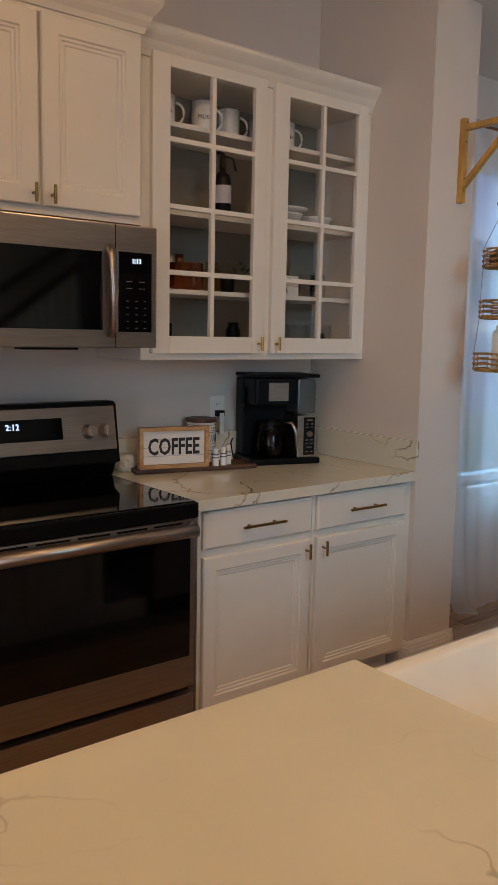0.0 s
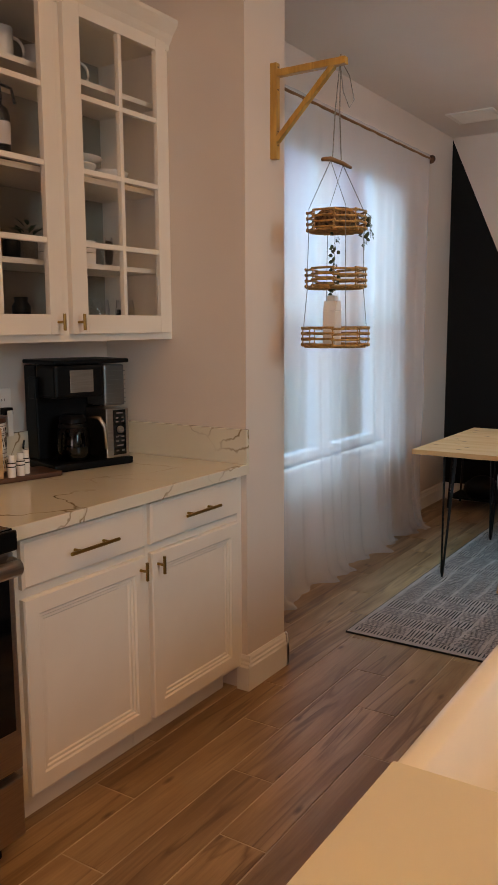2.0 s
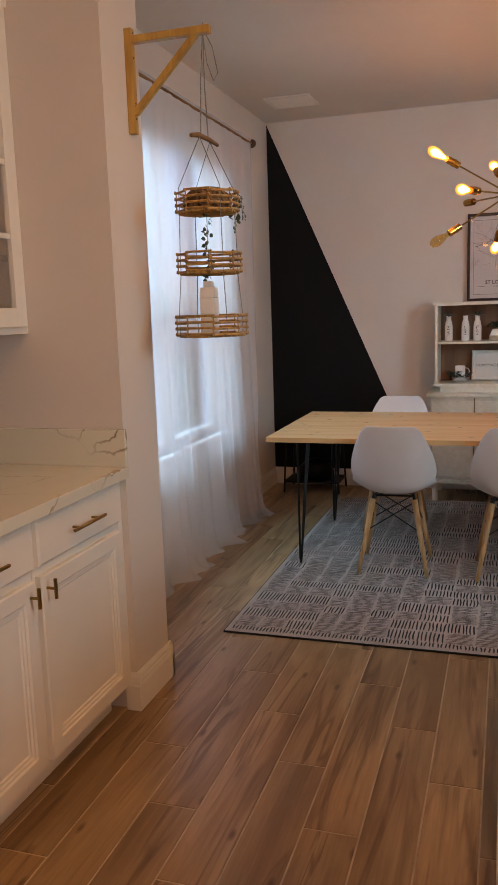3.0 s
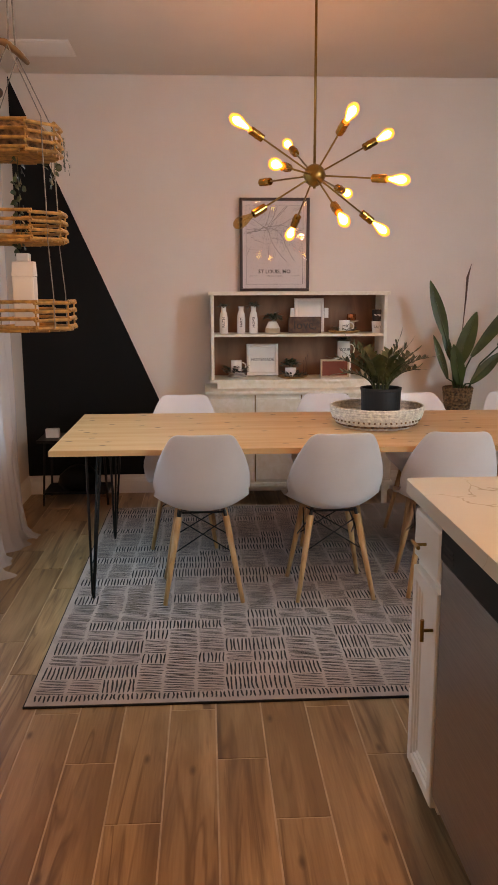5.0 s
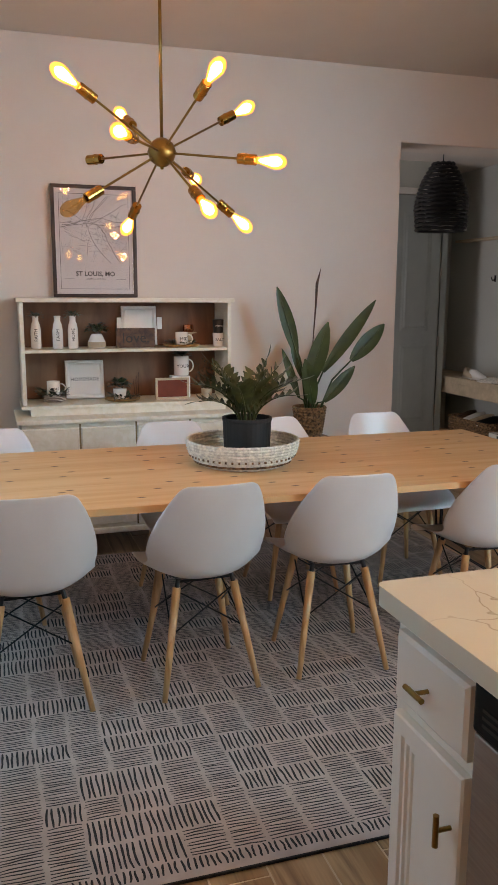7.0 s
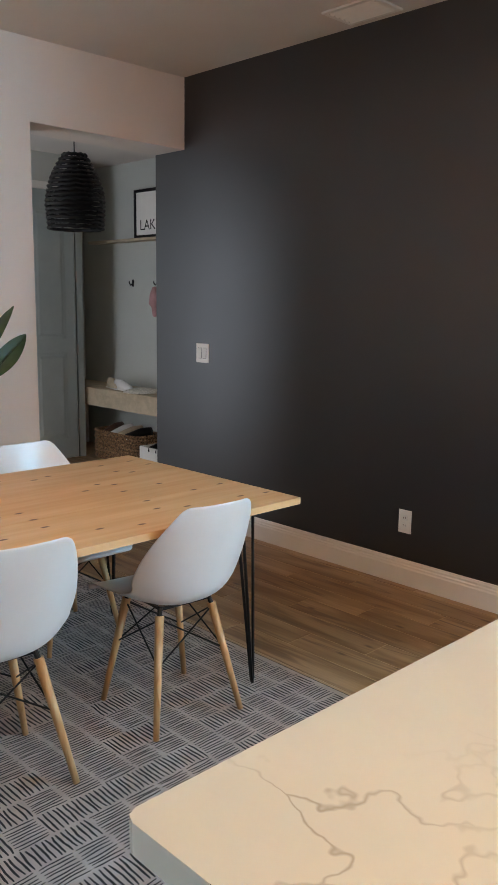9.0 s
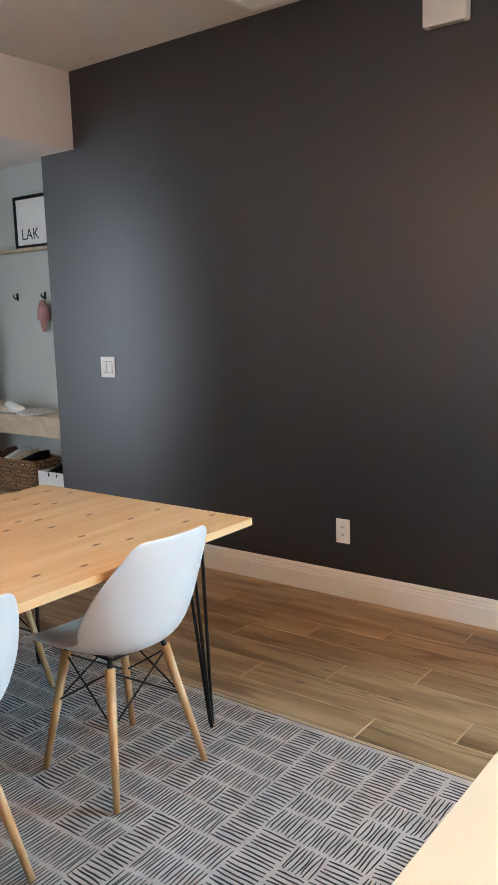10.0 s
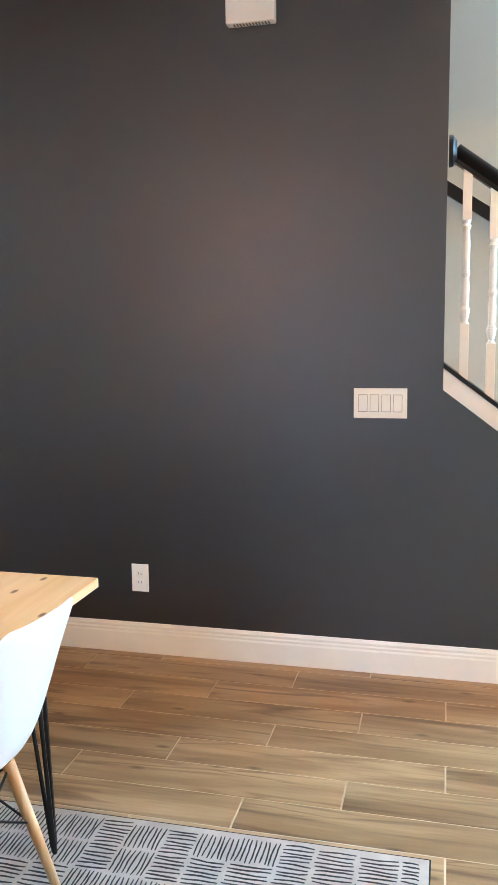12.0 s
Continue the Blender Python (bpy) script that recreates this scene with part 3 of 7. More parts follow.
for x0, x1 in ((WX0 + 0.05, WXM - 0.09), (WXM + 0.09, WX1 - 0.05)):
    part("meeting_rail", bx(x0, x1, WN + 0.07, WN + 0.11, ZM - 0.025, ZM + 0.025, bevel=0.004), M["trim"], win)
    for z0, z1 in ((WZ0 + 0.05, ZM - 0.025), (ZM + 0.025, WZ1 - 0.05)):
        p = part("pane", bx(x0, x1, WN + 0.088, WN + 0.092, z0, z1), M["winglass"], win)
        p.visible_shadow = False
part("window_sill", bx(WX0 - 0.05, WX1 + 0.05, WN - 0.035, WN + 0.06, WZ0 - 0.03, WZ0, bevel=0.006), M["trim"], win)

# ---- outside the window ----
structure("ground", bx(-20, 30, 3.7, 60, -0.5, -0.4), M["lawn"], "mown lawn between the houses")
structure("backdrop", bx(-40, 60, 60, 60.2, -2, 40), M["skyglow"], "pale bright sky beyond the houses")
house = thing("neighbour_house", "pale grey sided house with a dark shingle roof behind the lawn", "house", (7.5, 13, -0.4))
hw = part("wall", bx(-8, 12, 0, 8, 0, 3.7), M["siding"], house)
for k in range(17):
    part("siding_board", bx(-8, 12, -0.03, -0.002, 0.1 + k * 0.21, 0.3 + k * 0.21), M["siding"], hw)
bm = bmesh.new()
slab(bm, [(-8.5, -0.5, 3.55), (12.5, -0.5, 3.55), (12.5, 4.2, 5.4), (-8.5, 4.2, 5.4)], (0, 0, 0.12))
part("roof", bm, M["roof"], house)
for x in (-5.2, -1.2, 2.6):
    w = part("window", bx(x, x + 1.0, -0.05, -0.032, 1.0, 2.2), M["trim"], house)
    part("pane", bx(x + 0.06, x + 0.94, -0.06, -0.052, 1.06, 2.14), M["steel_dark"], w)

# ---- curtain ----
cur = thing("sheer_curtain", "white sheer voile curtain trailing on the floor", "curtain", (4.0, 3.20, 0))
bm = bmesh.new()
nu, rows = 300, []
for j, z in enumerate([2.61, 2.57, 2.4, 2.0, 1.6, 1.2, 0.8, 0.45, 0.2, 0.06, 0.012, 0.008]):
    row = []
    for i in range(nu + 1):
        s = i / nu
        x = s * 2.27
        fold = 0.5 * math.sin(s * 96 + 1.6 * math.sin(s * 17)) + 0.35 * math.sin(s * 61 + 1.0)
        amp = (0.004, 0.005, 0.006, 0.008, 0.010, 0.012, 0.016, 0.019, 0.022, 0.024, 0.026, 0.028)[j]
        out = (0, 0, 0, 0, 0, 0.005, 0.012, 0.022, 0.035, 0.05, 0.07, 0.10)[j]
        flare = out * (1.1 + 0.35 * math.sin(s * 23 + 0.7) + 0.2 * math.sin(s * 57))
        shrink = 1 - (0.05 if j > 6 else 0.02) * (1 - z / 2.64) * (s > 0.9)
        row.append(bm.verts.new((x * shrink, fold * amp - flare, z + 0.012 * math.sin(s * 44) * (j == 10))))
    rows.append(row)
for A, B in zip(rows, rows[1:]):
    for i in range(nu):
        bm.faces.new((A[i], A[i + 1], B[i + 1], B[i]))
part("curtain_sheet", bm, M["sheer"], cur, smooth=True)
rod_t = thing("curtain_rod", "dark bronze curtain rod with a round end knob", "curtain rod", (4.0, 3.20, 2.585))
part("rod", rod(bmesh.new(), (-0.05, 0, 0), (2.28, 0, 0), 0.008), M["walnutlight"], rod_t)
part("finial", lathe([(0, 0), (0.022, 0.006), (0.03, 0.022), (0.022, 0.04), (0, 0.046)], 16, m=pose(2.28, 0, 0, 0, 90, 0)), M["walnut"], rod_t, smooth=True)
part("bracket", rod(bmesh.new(), (2.25, 0, 0), (2.25, 0.119, 0), 0.007), M["walnut"], rod_t)

# ---- kitchen: base cabinets and counter ----
Q = 0.914


def base_cabinet(x0, x1, y, face, label, group, toe=0.10, depth=0.66, hinge="r", hz=0.655, zd=0.725, zb=0.12):
    """A base cabinet with one drawer over one door. y: the plane of its frame."""
    s = -1 if face == "-y" else 1
    t = thing("base_cabinet", label, "kitchen cabinet", ((x0 + x1) / 2, y, 0), group)
    w = x1 - x0
    yb = -s * depth
    part("body", box(bmesh.new(), -w / 2, w / 2, min(0, yb), max(0, yb), toe, Q - 0.042), M["cab"], t)
    part("toe_kick", box(bmesh.new(), -w / 2, w / 2, min(-s * 0.07, yb), max(-s * 0.07, yb), 0, toe - 0.001), M["cab"], t)
    dw = w - 0.03
    m = FACE[face]
    off = Matrix.Translation((-dw / 2, 0, 0))
    d = part("drawer", drawer_front(dw, 0.138, m @ Matrix.Translation((0, -0.0005, zd)) @ off), M["cab"], t)
    pull(d, (0, s * 0.02, zd + 0.069), 0.2 if w > 0.35 else 0.06, "x" if w > 0.35 else "x", face)
    h = zd - 0.029 - zb
    dr = part("door", shaker(dw, h, m @ Matrix.Translation((0, -0.0005, zb)) @ off, 0.05 if w > 0.35 else 0.035), M["cab"], t)
    px = (1 if hinge == "r" else -1) * (dw / 2 - 0.028)
    pull(dr, (px, s * 0.02, hz), 0.06, "z", face)
    return t


base_cabinet(2.085, 2.625, 2.775, "-y", "white base cabinet with a drawer and brass pulls beside the range", "base cabinets by the range", hinge="r")
base_cabinet(2.627, 3.17, 2.775, "-y", "white base cabinet with brass pulls beside the wall end", "base cabinets by the range", hinge="l")
filler = thing("cabinet_filler", "narrow white filler strip between cabinet and wall", "cabinet trim", (3.187, 2.775, 0))
part("strip", bx(-0.016, 0.017, 0.0, 0.64, 0.1, Q - 0.042), M["cab"], filler)
ct = thing("countertop", "white quartz countertop with grey-brown veins on the base cabinets", "countertop", (2.64, 2.735, Q))
part("slab", bx(-0.595, 0.564, 0, 0.714, -0.04, 0, bevel=0.003), M["quartz_counter"], ct)
part("side_splash", bx(0.544, 0.563, 0.0, 0.692, 0.0006, 0.132, bevel=0.002), M["quartz_counter"], ct)
part("back_splash", bx(-0.595, 0.543, 0.693, 0.714, 0.0006, 0.132, bevel=0.002), M["quartz_counter"], ct)


# ---- kitchen: range ----
def clock_text(text, m, parent, size=0.03):
    return writing(text, size, m, M["clock"], parent, "clock_digits")


T = pose(0, 0, 0, 90, 0, 0)
rg = thing("range", "stainless steel electric range with a black glass top", "oven", (1.648, 2.735, 0))
part("body", bx(-0.375, 0.375, 0.0, 0.69, 0.06, 0.895), M["steel_dark"], rg)
part("cooktop", bx(-0.38, 0.38, -0.035, 0.60, 0.897, 0.925, bevel=0.006), M["blackglass"], rg, "black glass cooktop")
part("cooktop_edge", bx(-0.381, 0.381, -0.05, -0.034, 0.868, 0.922, bevel=0.006), M["blackplastic"], rg)
part("oven_door", bx(-0.373, 0.373, -0.04, -0.002, 0.27, 0.865, bevel=0.005), M["steel"], rg, "stainless oven door")
part("door_glass", bx(-0.352, 0.352, -0.044, -0.0405, 0.385, 0.80, bevel=0.001), M["blackglass"], rg, "dark oven window")
bm = bmesh.new()
tube(bm, [(-0.36, -0.045, 0.835), (-0.352, -0.085, 0.835), (0.352, -0.085, 0.835), (0.36, -0.045, 0.835)], 0.016, 10)
bmesh.ops.scale(bm, vec=(1, 1, 1.35), space=pose(0, 0, -0.835), verts=bm.verts)
part("handle", bm, M["steel"], rg, smooth=True)
bm = bmesh.new()
for k in range(5):
    box(bm, -0.33 + k * 0.135, -0.22 + k * 0.135, -0.0425, -0.0402, 0.852, 0.858)
part("vent_slots", bm, M["blackplastic"], rg)
part("drawer", bx(-0.373, 0.373, -0.038, -0.002, 0.075, 0.245, bevel=0.006), M["steel"], rg, "stainless storage drawer")
for x in (-0.33, 0.33):
    part("foot", rod(bmesh.new(), (x, 0.04, 0), (x, 0.04, 0.06), 0.016), M["blackplastic"], rg)
bm = bmesh.new()
slab(bm, [(-0.375, 0.555, 0.926), (-0.375, 0.60, 0.926), (-0.375, 0.60, 1.22), (-0.375, 0.545, 1.22), (-0.375, 0.525, 1.21), (-0.375, 0.49, 0.99), (-0.375, 0.53, 0.975)], (0.75, 0, 0))
part("back_panel", bm, M["blackplastic"], rg, "black control panel body")
tilt = pose(0, 0, 0, -10.7)
P0 = Matrix.Translation((0, 0.503, 1.122)) @ pose(0, 0, 0, -10.7)
part("panel_face", box(bmesh.new(), -0.36, 0.36, -0.004, 0.004, -0.083, 0.083, 0.002, P0), M["steel"], rg, "stainless control panel")
part("display", box(bmesh.new(), -0.2, 0.14, -0.007, -0.0045, -0.035, 0.045, 0.001, P0), M["blackglass"], rg, "black oven display")
clock_text("2:12", P0 @ pose(-0.05, -0.0078, 0.018) @ T, rg)
for x in (-0.31, -0.245, 0.245, 0.312):
    k = part("knob", lathe([(0, 0.03), (0.02, 0.03), (0.023, 0.024), (0.025, 0.004), (0.028, 0)], 20, m=P0 @ pose(x, -0.005, -0.012, 90)), M["steel"], rg, smooth=False)
    part("grip", box(bmesh.new(), -0.005, 0.005, -0.034, -0.028, -0.02, 0.02, 0.001, P0 @ pose(x, -0.005, -0.012)), M["steel"], k)

# ---- kitchen: microwave ----
mw = thing("microwave", "stainless steel over-range microwave with a black glass door", "microwave", (1.645, 2.985, 1.432))
part("body", bx(-0.378, 0.378, 0.0, 0.46, 0, 0.415), M["steel_dark"], mw)
part("front", bx(-0.378, 0.378, -0.03, -0.001, 0.0, 0.415, bevel=0.004), M["steel"], mw, "stainless front")
part("window", bx(-0.35, 0.165, -0.034, -0.0305, 0.06, 0.32, bevel=0.001), M["blackglass"], mw, "black door glass")
part("control_panel", bx(0.225, 0.355, -0.034, -0.0305, 0.055, 0.325, bevel=0.001), M["blackglass"], mw, "black keypad panel")
part("door_gap", bx(0.214, 0.217, -0.0312, -0.0301, 0.0, 0.415), M["blackplastic"], mw)
bm = bmesh.new()
tube(bm, [(0.19, -0.035, 0.335), (0.19, -0.066, 0.31), (0.19, -0.078, 0.19), (0.19, -0.066, 0.07), (0.19, -0.035, 0.045)], 0.014, 10)
bmesh.ops.scale(bm, vec=(1.15, 0.7, 1), space=pose(-0.19, 0.05, 0), verts=bm.verts)
part("handle", bm, M["steel"], mw, smooth=True)
clock_text("2:12", pose(0.295, -0.0348, 0.295) @ T, mw, 0.022)
bm = bmesh.new()
for r in range(7):
    for c in range(3 if r > 1 else 2):
        w = 0.010 if r > 1 else 0.022
        x = 0.255 + c * (0.034 if r > 1 else 0.05)
        box(bm, x, x + w, -0.0346, -0.0341, 0.225 - r * 0.023 - (0.02 if r > 1 else 0), 0.2275 - r * 0.023 - (0.02 if r > 1 else 0))
part("key_legend", bm, M["greyline"], mw, "grey key legends", kind="stuff")
part("underside_lamp", bx(-0.1, 0.1, 0.02, 0.08, -0.008, -0.0005), M["blackplastic"], mw)


# ---- kitchen: wall cabinets ----
def crown(parent, x0, x1, y, z, depth, h=0.11, right=True):
    bm = bmesh.new()
    prof = [(0.0, 0), (0.008, 0.0), (0.012, h * 0.18), (0.02, h * 0.3), (0.024, h * 0.36), (0.03, h * 0.5), (0.045, h * 0.68), (0.052, h * 0.78), (0.056, h * 0.86), (0.056, h), (0.0, h)]
    cols = []
    for o, zz in prof:
        pts = [(x0 - o, y + depth, z + zz), (x0 - o, y - o, z + zz), (x1 + (o if right else 0), y - o, z + zz)] + ([(x1 + o, y + depth, z + zz)] if right else [])
        cols.append([bm.verts.new(p) for p in pts])
    for A, B in zip(cols, cols[1:]):
        for k in range(len(A) - 1):
            bm.faces.new((A[k], A[k + 1], B[k + 1], B[k]))
    return part("crown_moulding", bm, M["cab"], parent)


uc = thing("wall_cabinet", "white wall cabinet with solid panelled doors over the microwave", "kitchen cabinet", (1.625, 3.03, 1.862))
part("body", bx(-0.378, 0.378, 0.0, 0.415, 0, 0.70), M["cab"], uc)
for s in (-1, 1):
    x = -0.366 if s < 0 else 0.006
    d = part("door", shaker(0.36, 0.595, Matrix.Translation((x, -0.0005, 0.025)), 0.058), M["cab"], uc)
    pull(d, (-0.03 if s < 0 else 0.034, -0.02, 0.06), 0.06, "z", "-y")
crown(uc, -0.378, 0.378, -0.0, 0.637, 0.41)

gc = thing("glass_cabinet", "white wall cabinet with two glass doors full of crockery", "kitchen cabinet", (2.622, 3.11, 1.385))
W2 = 0.582
bm = bmesh.new()
box(bm, -W2, -W2 + 0.018, 0, 0.335, 0, 1.1)
box(bm, W2 - 0.018, W2, 0, 0.335, 0, 1.1)
box(bm, -W2 + 0.018, W2 - 0.018, 0, 0.335, 0.0, 0.04)
box(bm, -W2 + 0.018, W2 - 0.018, 0, 0.335, 1.07, 1.1)
part("body", bm, M["cab"], gc)
# back panel greyed below the cabinet white, putting the inside's shade into its colour
part("back", bx(-W2 + 0.018, W2 - 0.018, 0.322, 0.335, 0.04, 1.07), M["cab_shaded"], gc)
bm = bmesh.new()
box(bm, -W2, -0.53, -0.012, -0.0005, 0.0, 1.1)
box(bm, 0.535, W2, -0.012, -0.0005, 0.0, 1.1)
box(bm, -0.024, 0.024, -0.012, -0.0005, 0.03, 1.07)
box(bm, -0.53, 0.535, -0.012, -0.0005, 0.0, 0.03)
box(bm, -0.53, 0.535, -0.012, -0.0005, 1.07, 1.1)
part("face_frame", bm, M["cab"], gc)
SH = [0.27, 0.565, 0.885]
for z in SH:
    part("shelf", bx(-W2 + 0.019, W2 - 0.019, 0.03, 0.321, z - 0.018, z), M["cab"], gc)
for s, x0 in ((-1, -0.545), (1, 0.022)):
    dw = 0.523
    d = tagged(new("glass_door"), "white glazed door with eight panes")
    d.parent = gc
    bm = bmesh.new()
    gx0, gx1, gz0, gz1 = 0.075, dw - 0.056, 0.09, 1.053
    y0, y1 = -0.034, -0.0125
    H = 1.095
    box(bm, x0, x0 + gx0, y0, y1, 0.025, H, 0.002)
    box(bm, x0 + gx1, x0 + dw, y0, y1, 0.025, H, 0.002)
    box(bm, x0 + gx0, x0 + gx1, y0, y1, 0.025, gz0, 0.002)
    box(bm, x0 + gx0, x0 + gx1, y0, y1, gz1, H, 0.002)
    part("door_frame", bm, M["cab"], d)
    bm = bmesh.new()
    xm = x0 + (gx0 + gx1) / 2
    box(bm, xm - 0.009, xm + 0.009, y0 + 0.002, y1, gz0, gz1, 0.002)
    zs = [0.327, 0.567, 0.805]
    for z in zs:
        box(bm, x0 + gx0, x0 + gx1, y0 + 0.0035, y1 + 0.0005, z - 0.009, z + 0.009, 0.002)
    part("muntins", bm, M["cab"], d)
    edges = [gz0] + zs + [gz1]
    for z0, z1 in zip(edges, edges[1:]):
        for a, b in ((x0 + gx0, xm - 0.009), (xm + 0.009, x0 + gx1)):
            p = part("pane", bx(a, b, -0.02, -0.0175, z0 + 0.009, z1 - 0.009), M["glass"], d)
            p.visible_shadow = False
    pull(d, (x0 + dw - 0.024 if s < 0 else x0 + 0.024, -0.034, 0.065), 0.055, "z", "-y")
crown(gc, -W2, W2, -0.012, 1.075, 0.335, 0.10, right=False)

# ---- island ----
IX0, IX1, IY0, IY1 = 0.80, 3.55, 0.40, 1.446
it = thing("island_countertop", "white quartz island top with grey-brown veins and sink cut-out", "countertop", (0, 0, Q))
SX0, SX1 = 1.526, 2.29
bm = bmesh.new()
slab(bm, [(IX0, IY1, 0), (IX0, IY0, 0), (IX1, IY0, 0), (IX1, IY1 - 0.02, 0), (IX1 - 0.006, IY1 - 0.006, 0), (IX1 - 0.02, IY1, 0), (SX1, IY1, 0), (SX1, 1.0, 0), (SX0, 1.0, 0), (SX0, IY1, 0)], (0, 0, -0.04))
part("slab", bm, M["quartz"], it)
isl = thing("kitchen_island", "white panelled kitchen island body under the quartz top", "kitchen island", (0, 0, 0))
part("body", bx(0.86, SX0 - 0.02, 0.62, 1.39, 0.1, Q - 0.041), M["cab"], isl)
part("body", bx(SX0 - 0.018, SX1 + 0.04, 0.62, 0.93, 0.1, Q - 0.041), M["cab"], isl)
part("back_panel", bx(0.86, 3.515, 0.60, 0.619, 0.0, Q - 0.041), M["cab"], isl)
part("toe_kick", bx(0.86, 3.2, 0.62, 1.33, 0, 0.099), M["cab"], isl)
part("end_panel", bx(3.501, 3.515, 0.62, 1.405, 0.0, Q - 0.041), M["cab"], isl)
dc = base_cabinet(3.226, 3.500, 1.409, "+y", "narrow white island cabinet with drawer, door and brass pulls", "island cabinets", depth=0.7, toe=0.05, hinge="l", hz=0.565, zd=0.703, zb=0.06)
sc = thing("sink_cabinet", "white island cabinet under the farmhouse sink", "kitchen cabinet", (1.93, 1.40, 0))
part("body", bx(-0.4, 0.41, -0.44, 0, 0.1, 0.62), M["cab"], sc)
for x in (-0.385, 0.005):
    d = part("door", shaker(0.38, 0.48, FACE["+y"] @ Matrix.Translation((-x - 0.38, -0.0005, 0.12))), M["cab"], sc)
    pull(d, (-0.03 if x < -0.1 else 0.035, 0.02, 0.57), 0.06, "z", "+y")
lc = base_cabinet(0.88, 1.495, 1.40, "+y", "white island cabinet with a drawer and brass pulls", "island cabinets", depth=0.0005, hinge="l")
sk = thing("farmhouse_sink", "white glossy farmhouse sink with a rounded apron in the island", "sink", (1.945, 1.2, 0.873))
bm = bmesh.new()
x, y0, y1 = 0.43, -0.25, 0.275
prev = None
for ins, z in ((0.0, -0.24), (0.0, -0.012), (0.004, -0.003), (0.012, 0.0), (0.03, 0.0), (0.036, -0.006), (0.045, -0.20), (0.07, -0.22)):
    pts = []
    for cx, cy, a0 in ((x - 0.03, y0 + 0.03, -90), (x - 0.03, y1 - 0.03, 0), (-x + 0.03, y1 - 0.03, 90), (-x + 0.03, y0 + 0.03, 180)):
        for k in range(5):
            a = radians(a0 + k * 22.5)
            r = max(0.03 - ins * 0.3, 0.008)
            pts.append(bm.verts.new((cx + r * math.cos(a) - math.copysign(ins, cx), cy + r * math.sin(a) - math.copysign(ins, cy - 0.01), z)))
    if prev:
        for k in range(len(pts)):
            j = (k + 1) % len(pts)
            bm.faces.new((prev[k], prev[j], pts[j], pts[k]))
    else:
        bm.faces.new(pts)
    prev = pts
bm.faces.new(prev)
part("basin", bm, M["china"], sk, smooth=True)
part("apron", bx(-0.43, 0.43, 0.271, 0.28, -0.24, -0.03, bevel=0.004), M["china"], sk, "white glazed apron front")
part("drain", lathe([(0, 0.004), (0.04, 0.004), (0.045, 0), (0, 0)], 20, m=pose(0, 0, -0.2195)), M["steel"], sk, "steel drain ring")
dwt = thing("dishwasher", "dark stainless dishwasher with a black control strip in the island", "dishwasher", (2.92, 1.40, 0))
part("body", bx(-0.298, 0.298, -0.55, 0, 0.1, 0.868), M["blackplastic"], dwt)
part("door", bx(-0.297, 0.297, 0.001, 0.03, 0.11, 0.776, bevel=0.005), M["steel_mid"], dwt, "dark stainless door")
part("control_strip", bx(-0.297, 0.297, 0.001, 0.034, 0.780, 0.866, bevel=0.006), M["blackplastic"], dwt, "black control strip")
for k in range(3):
    part("vent_slot", bx(0.19, 0.27, 0.0341, 0.0352, 0.825 - k * 0.013, 0.831 - k * 0.013), M["ink"], dwt)
part("kick_plate", bx(-0.297, 0.297, -0.06, -0.04, 0.0, 0.099), M["blackplastic"], dwt)

# ---- dining table ----
tb = thing("dining_table", "long knotty pine board table on black hairpin legs over the rug", "table", (5.42, 1.214, 0.012))
TX, TY, TT = 0.555, 1.517, 0.738
for k, (a, b) in enumerate(((-TX, -0.1845), (-0.184, 0.184), (0.1845, TX))):
    part("board", bx(a, b, -TY, TY, TT - 0.026, TT, bevel=0.0007), M["pine"], tb)
for y in (-1.2, 0, 1.2):
    part("batten", bx(-0.45, 0.45, y - 0.04, y + 0.04, TT - 0.045, TT - 0.0265), M["pine"], tb)


def hairpin(parent, x, y, sx, sy):
    bm = bmesh.new()
    top = TT - 0.03
    foot = Vector((x + sx * 0.012, y + sy * 0.025, 0.008))
    for d in ((-sx * 0.055, -sy * 0.01), (sx * 0.005, -sy * 0.035), (-sx * 0.01, sy * 0.035)):
        tube(bm, [(x + d[0], y + d[1], top), (foot.x + d[0] * 0.12, foot.y + d[1] * 0.12, 0.03), foot], 0.0062, 6)
    return part("leg", bm, M["iron"], parent, "black steel hairpin leg")


for sx in (-1, 1):
    for sy in (-1, 1):
        lg = hairpin(tb, sx * 0.46, sy * (1.33), sx, sy)
        part("plate", bx(sx * 0.46 - 0.06, sx * 0.46 + 0.04, sy * 1.35 - 0.06, sy * 1.35 + 0.06, TT - 0.033, TT - 0.0265), M["iron"], lg)

# ---- rug ----
RX0, RX1, RY0, RY1 = 3.957, 6.62, -0.35, 2.68
rug = thing("rug", "large grey rug with black hand-drawn dashes under the table", "rug", (RX0, RY0, 0))
RW, RH = RX1 - RX0, RY1 - RY0
part("rug_field", bx(0, RW, 0, RH, 0.0005, 0.010, bevel=0.003), M["rug"], rug)
bm = bmesh.new()
for a in ((0, 0.012, 0, RH), (RW - 0.012, RW, 0, RH), (0.012, RW - 0.012, 0, 0.012), (0.012, RW - 0.012, RH - 0.012, RH)):
    box(bm, a[0] - 0.004, a[1], a[2] - 0.004, a[3] + 0.004, 0.0002, 0.0085)
part("binding", bm, M["rugdark"], rug, "black bound edge")
rr = random.Random(5)
verts, faces = [], []


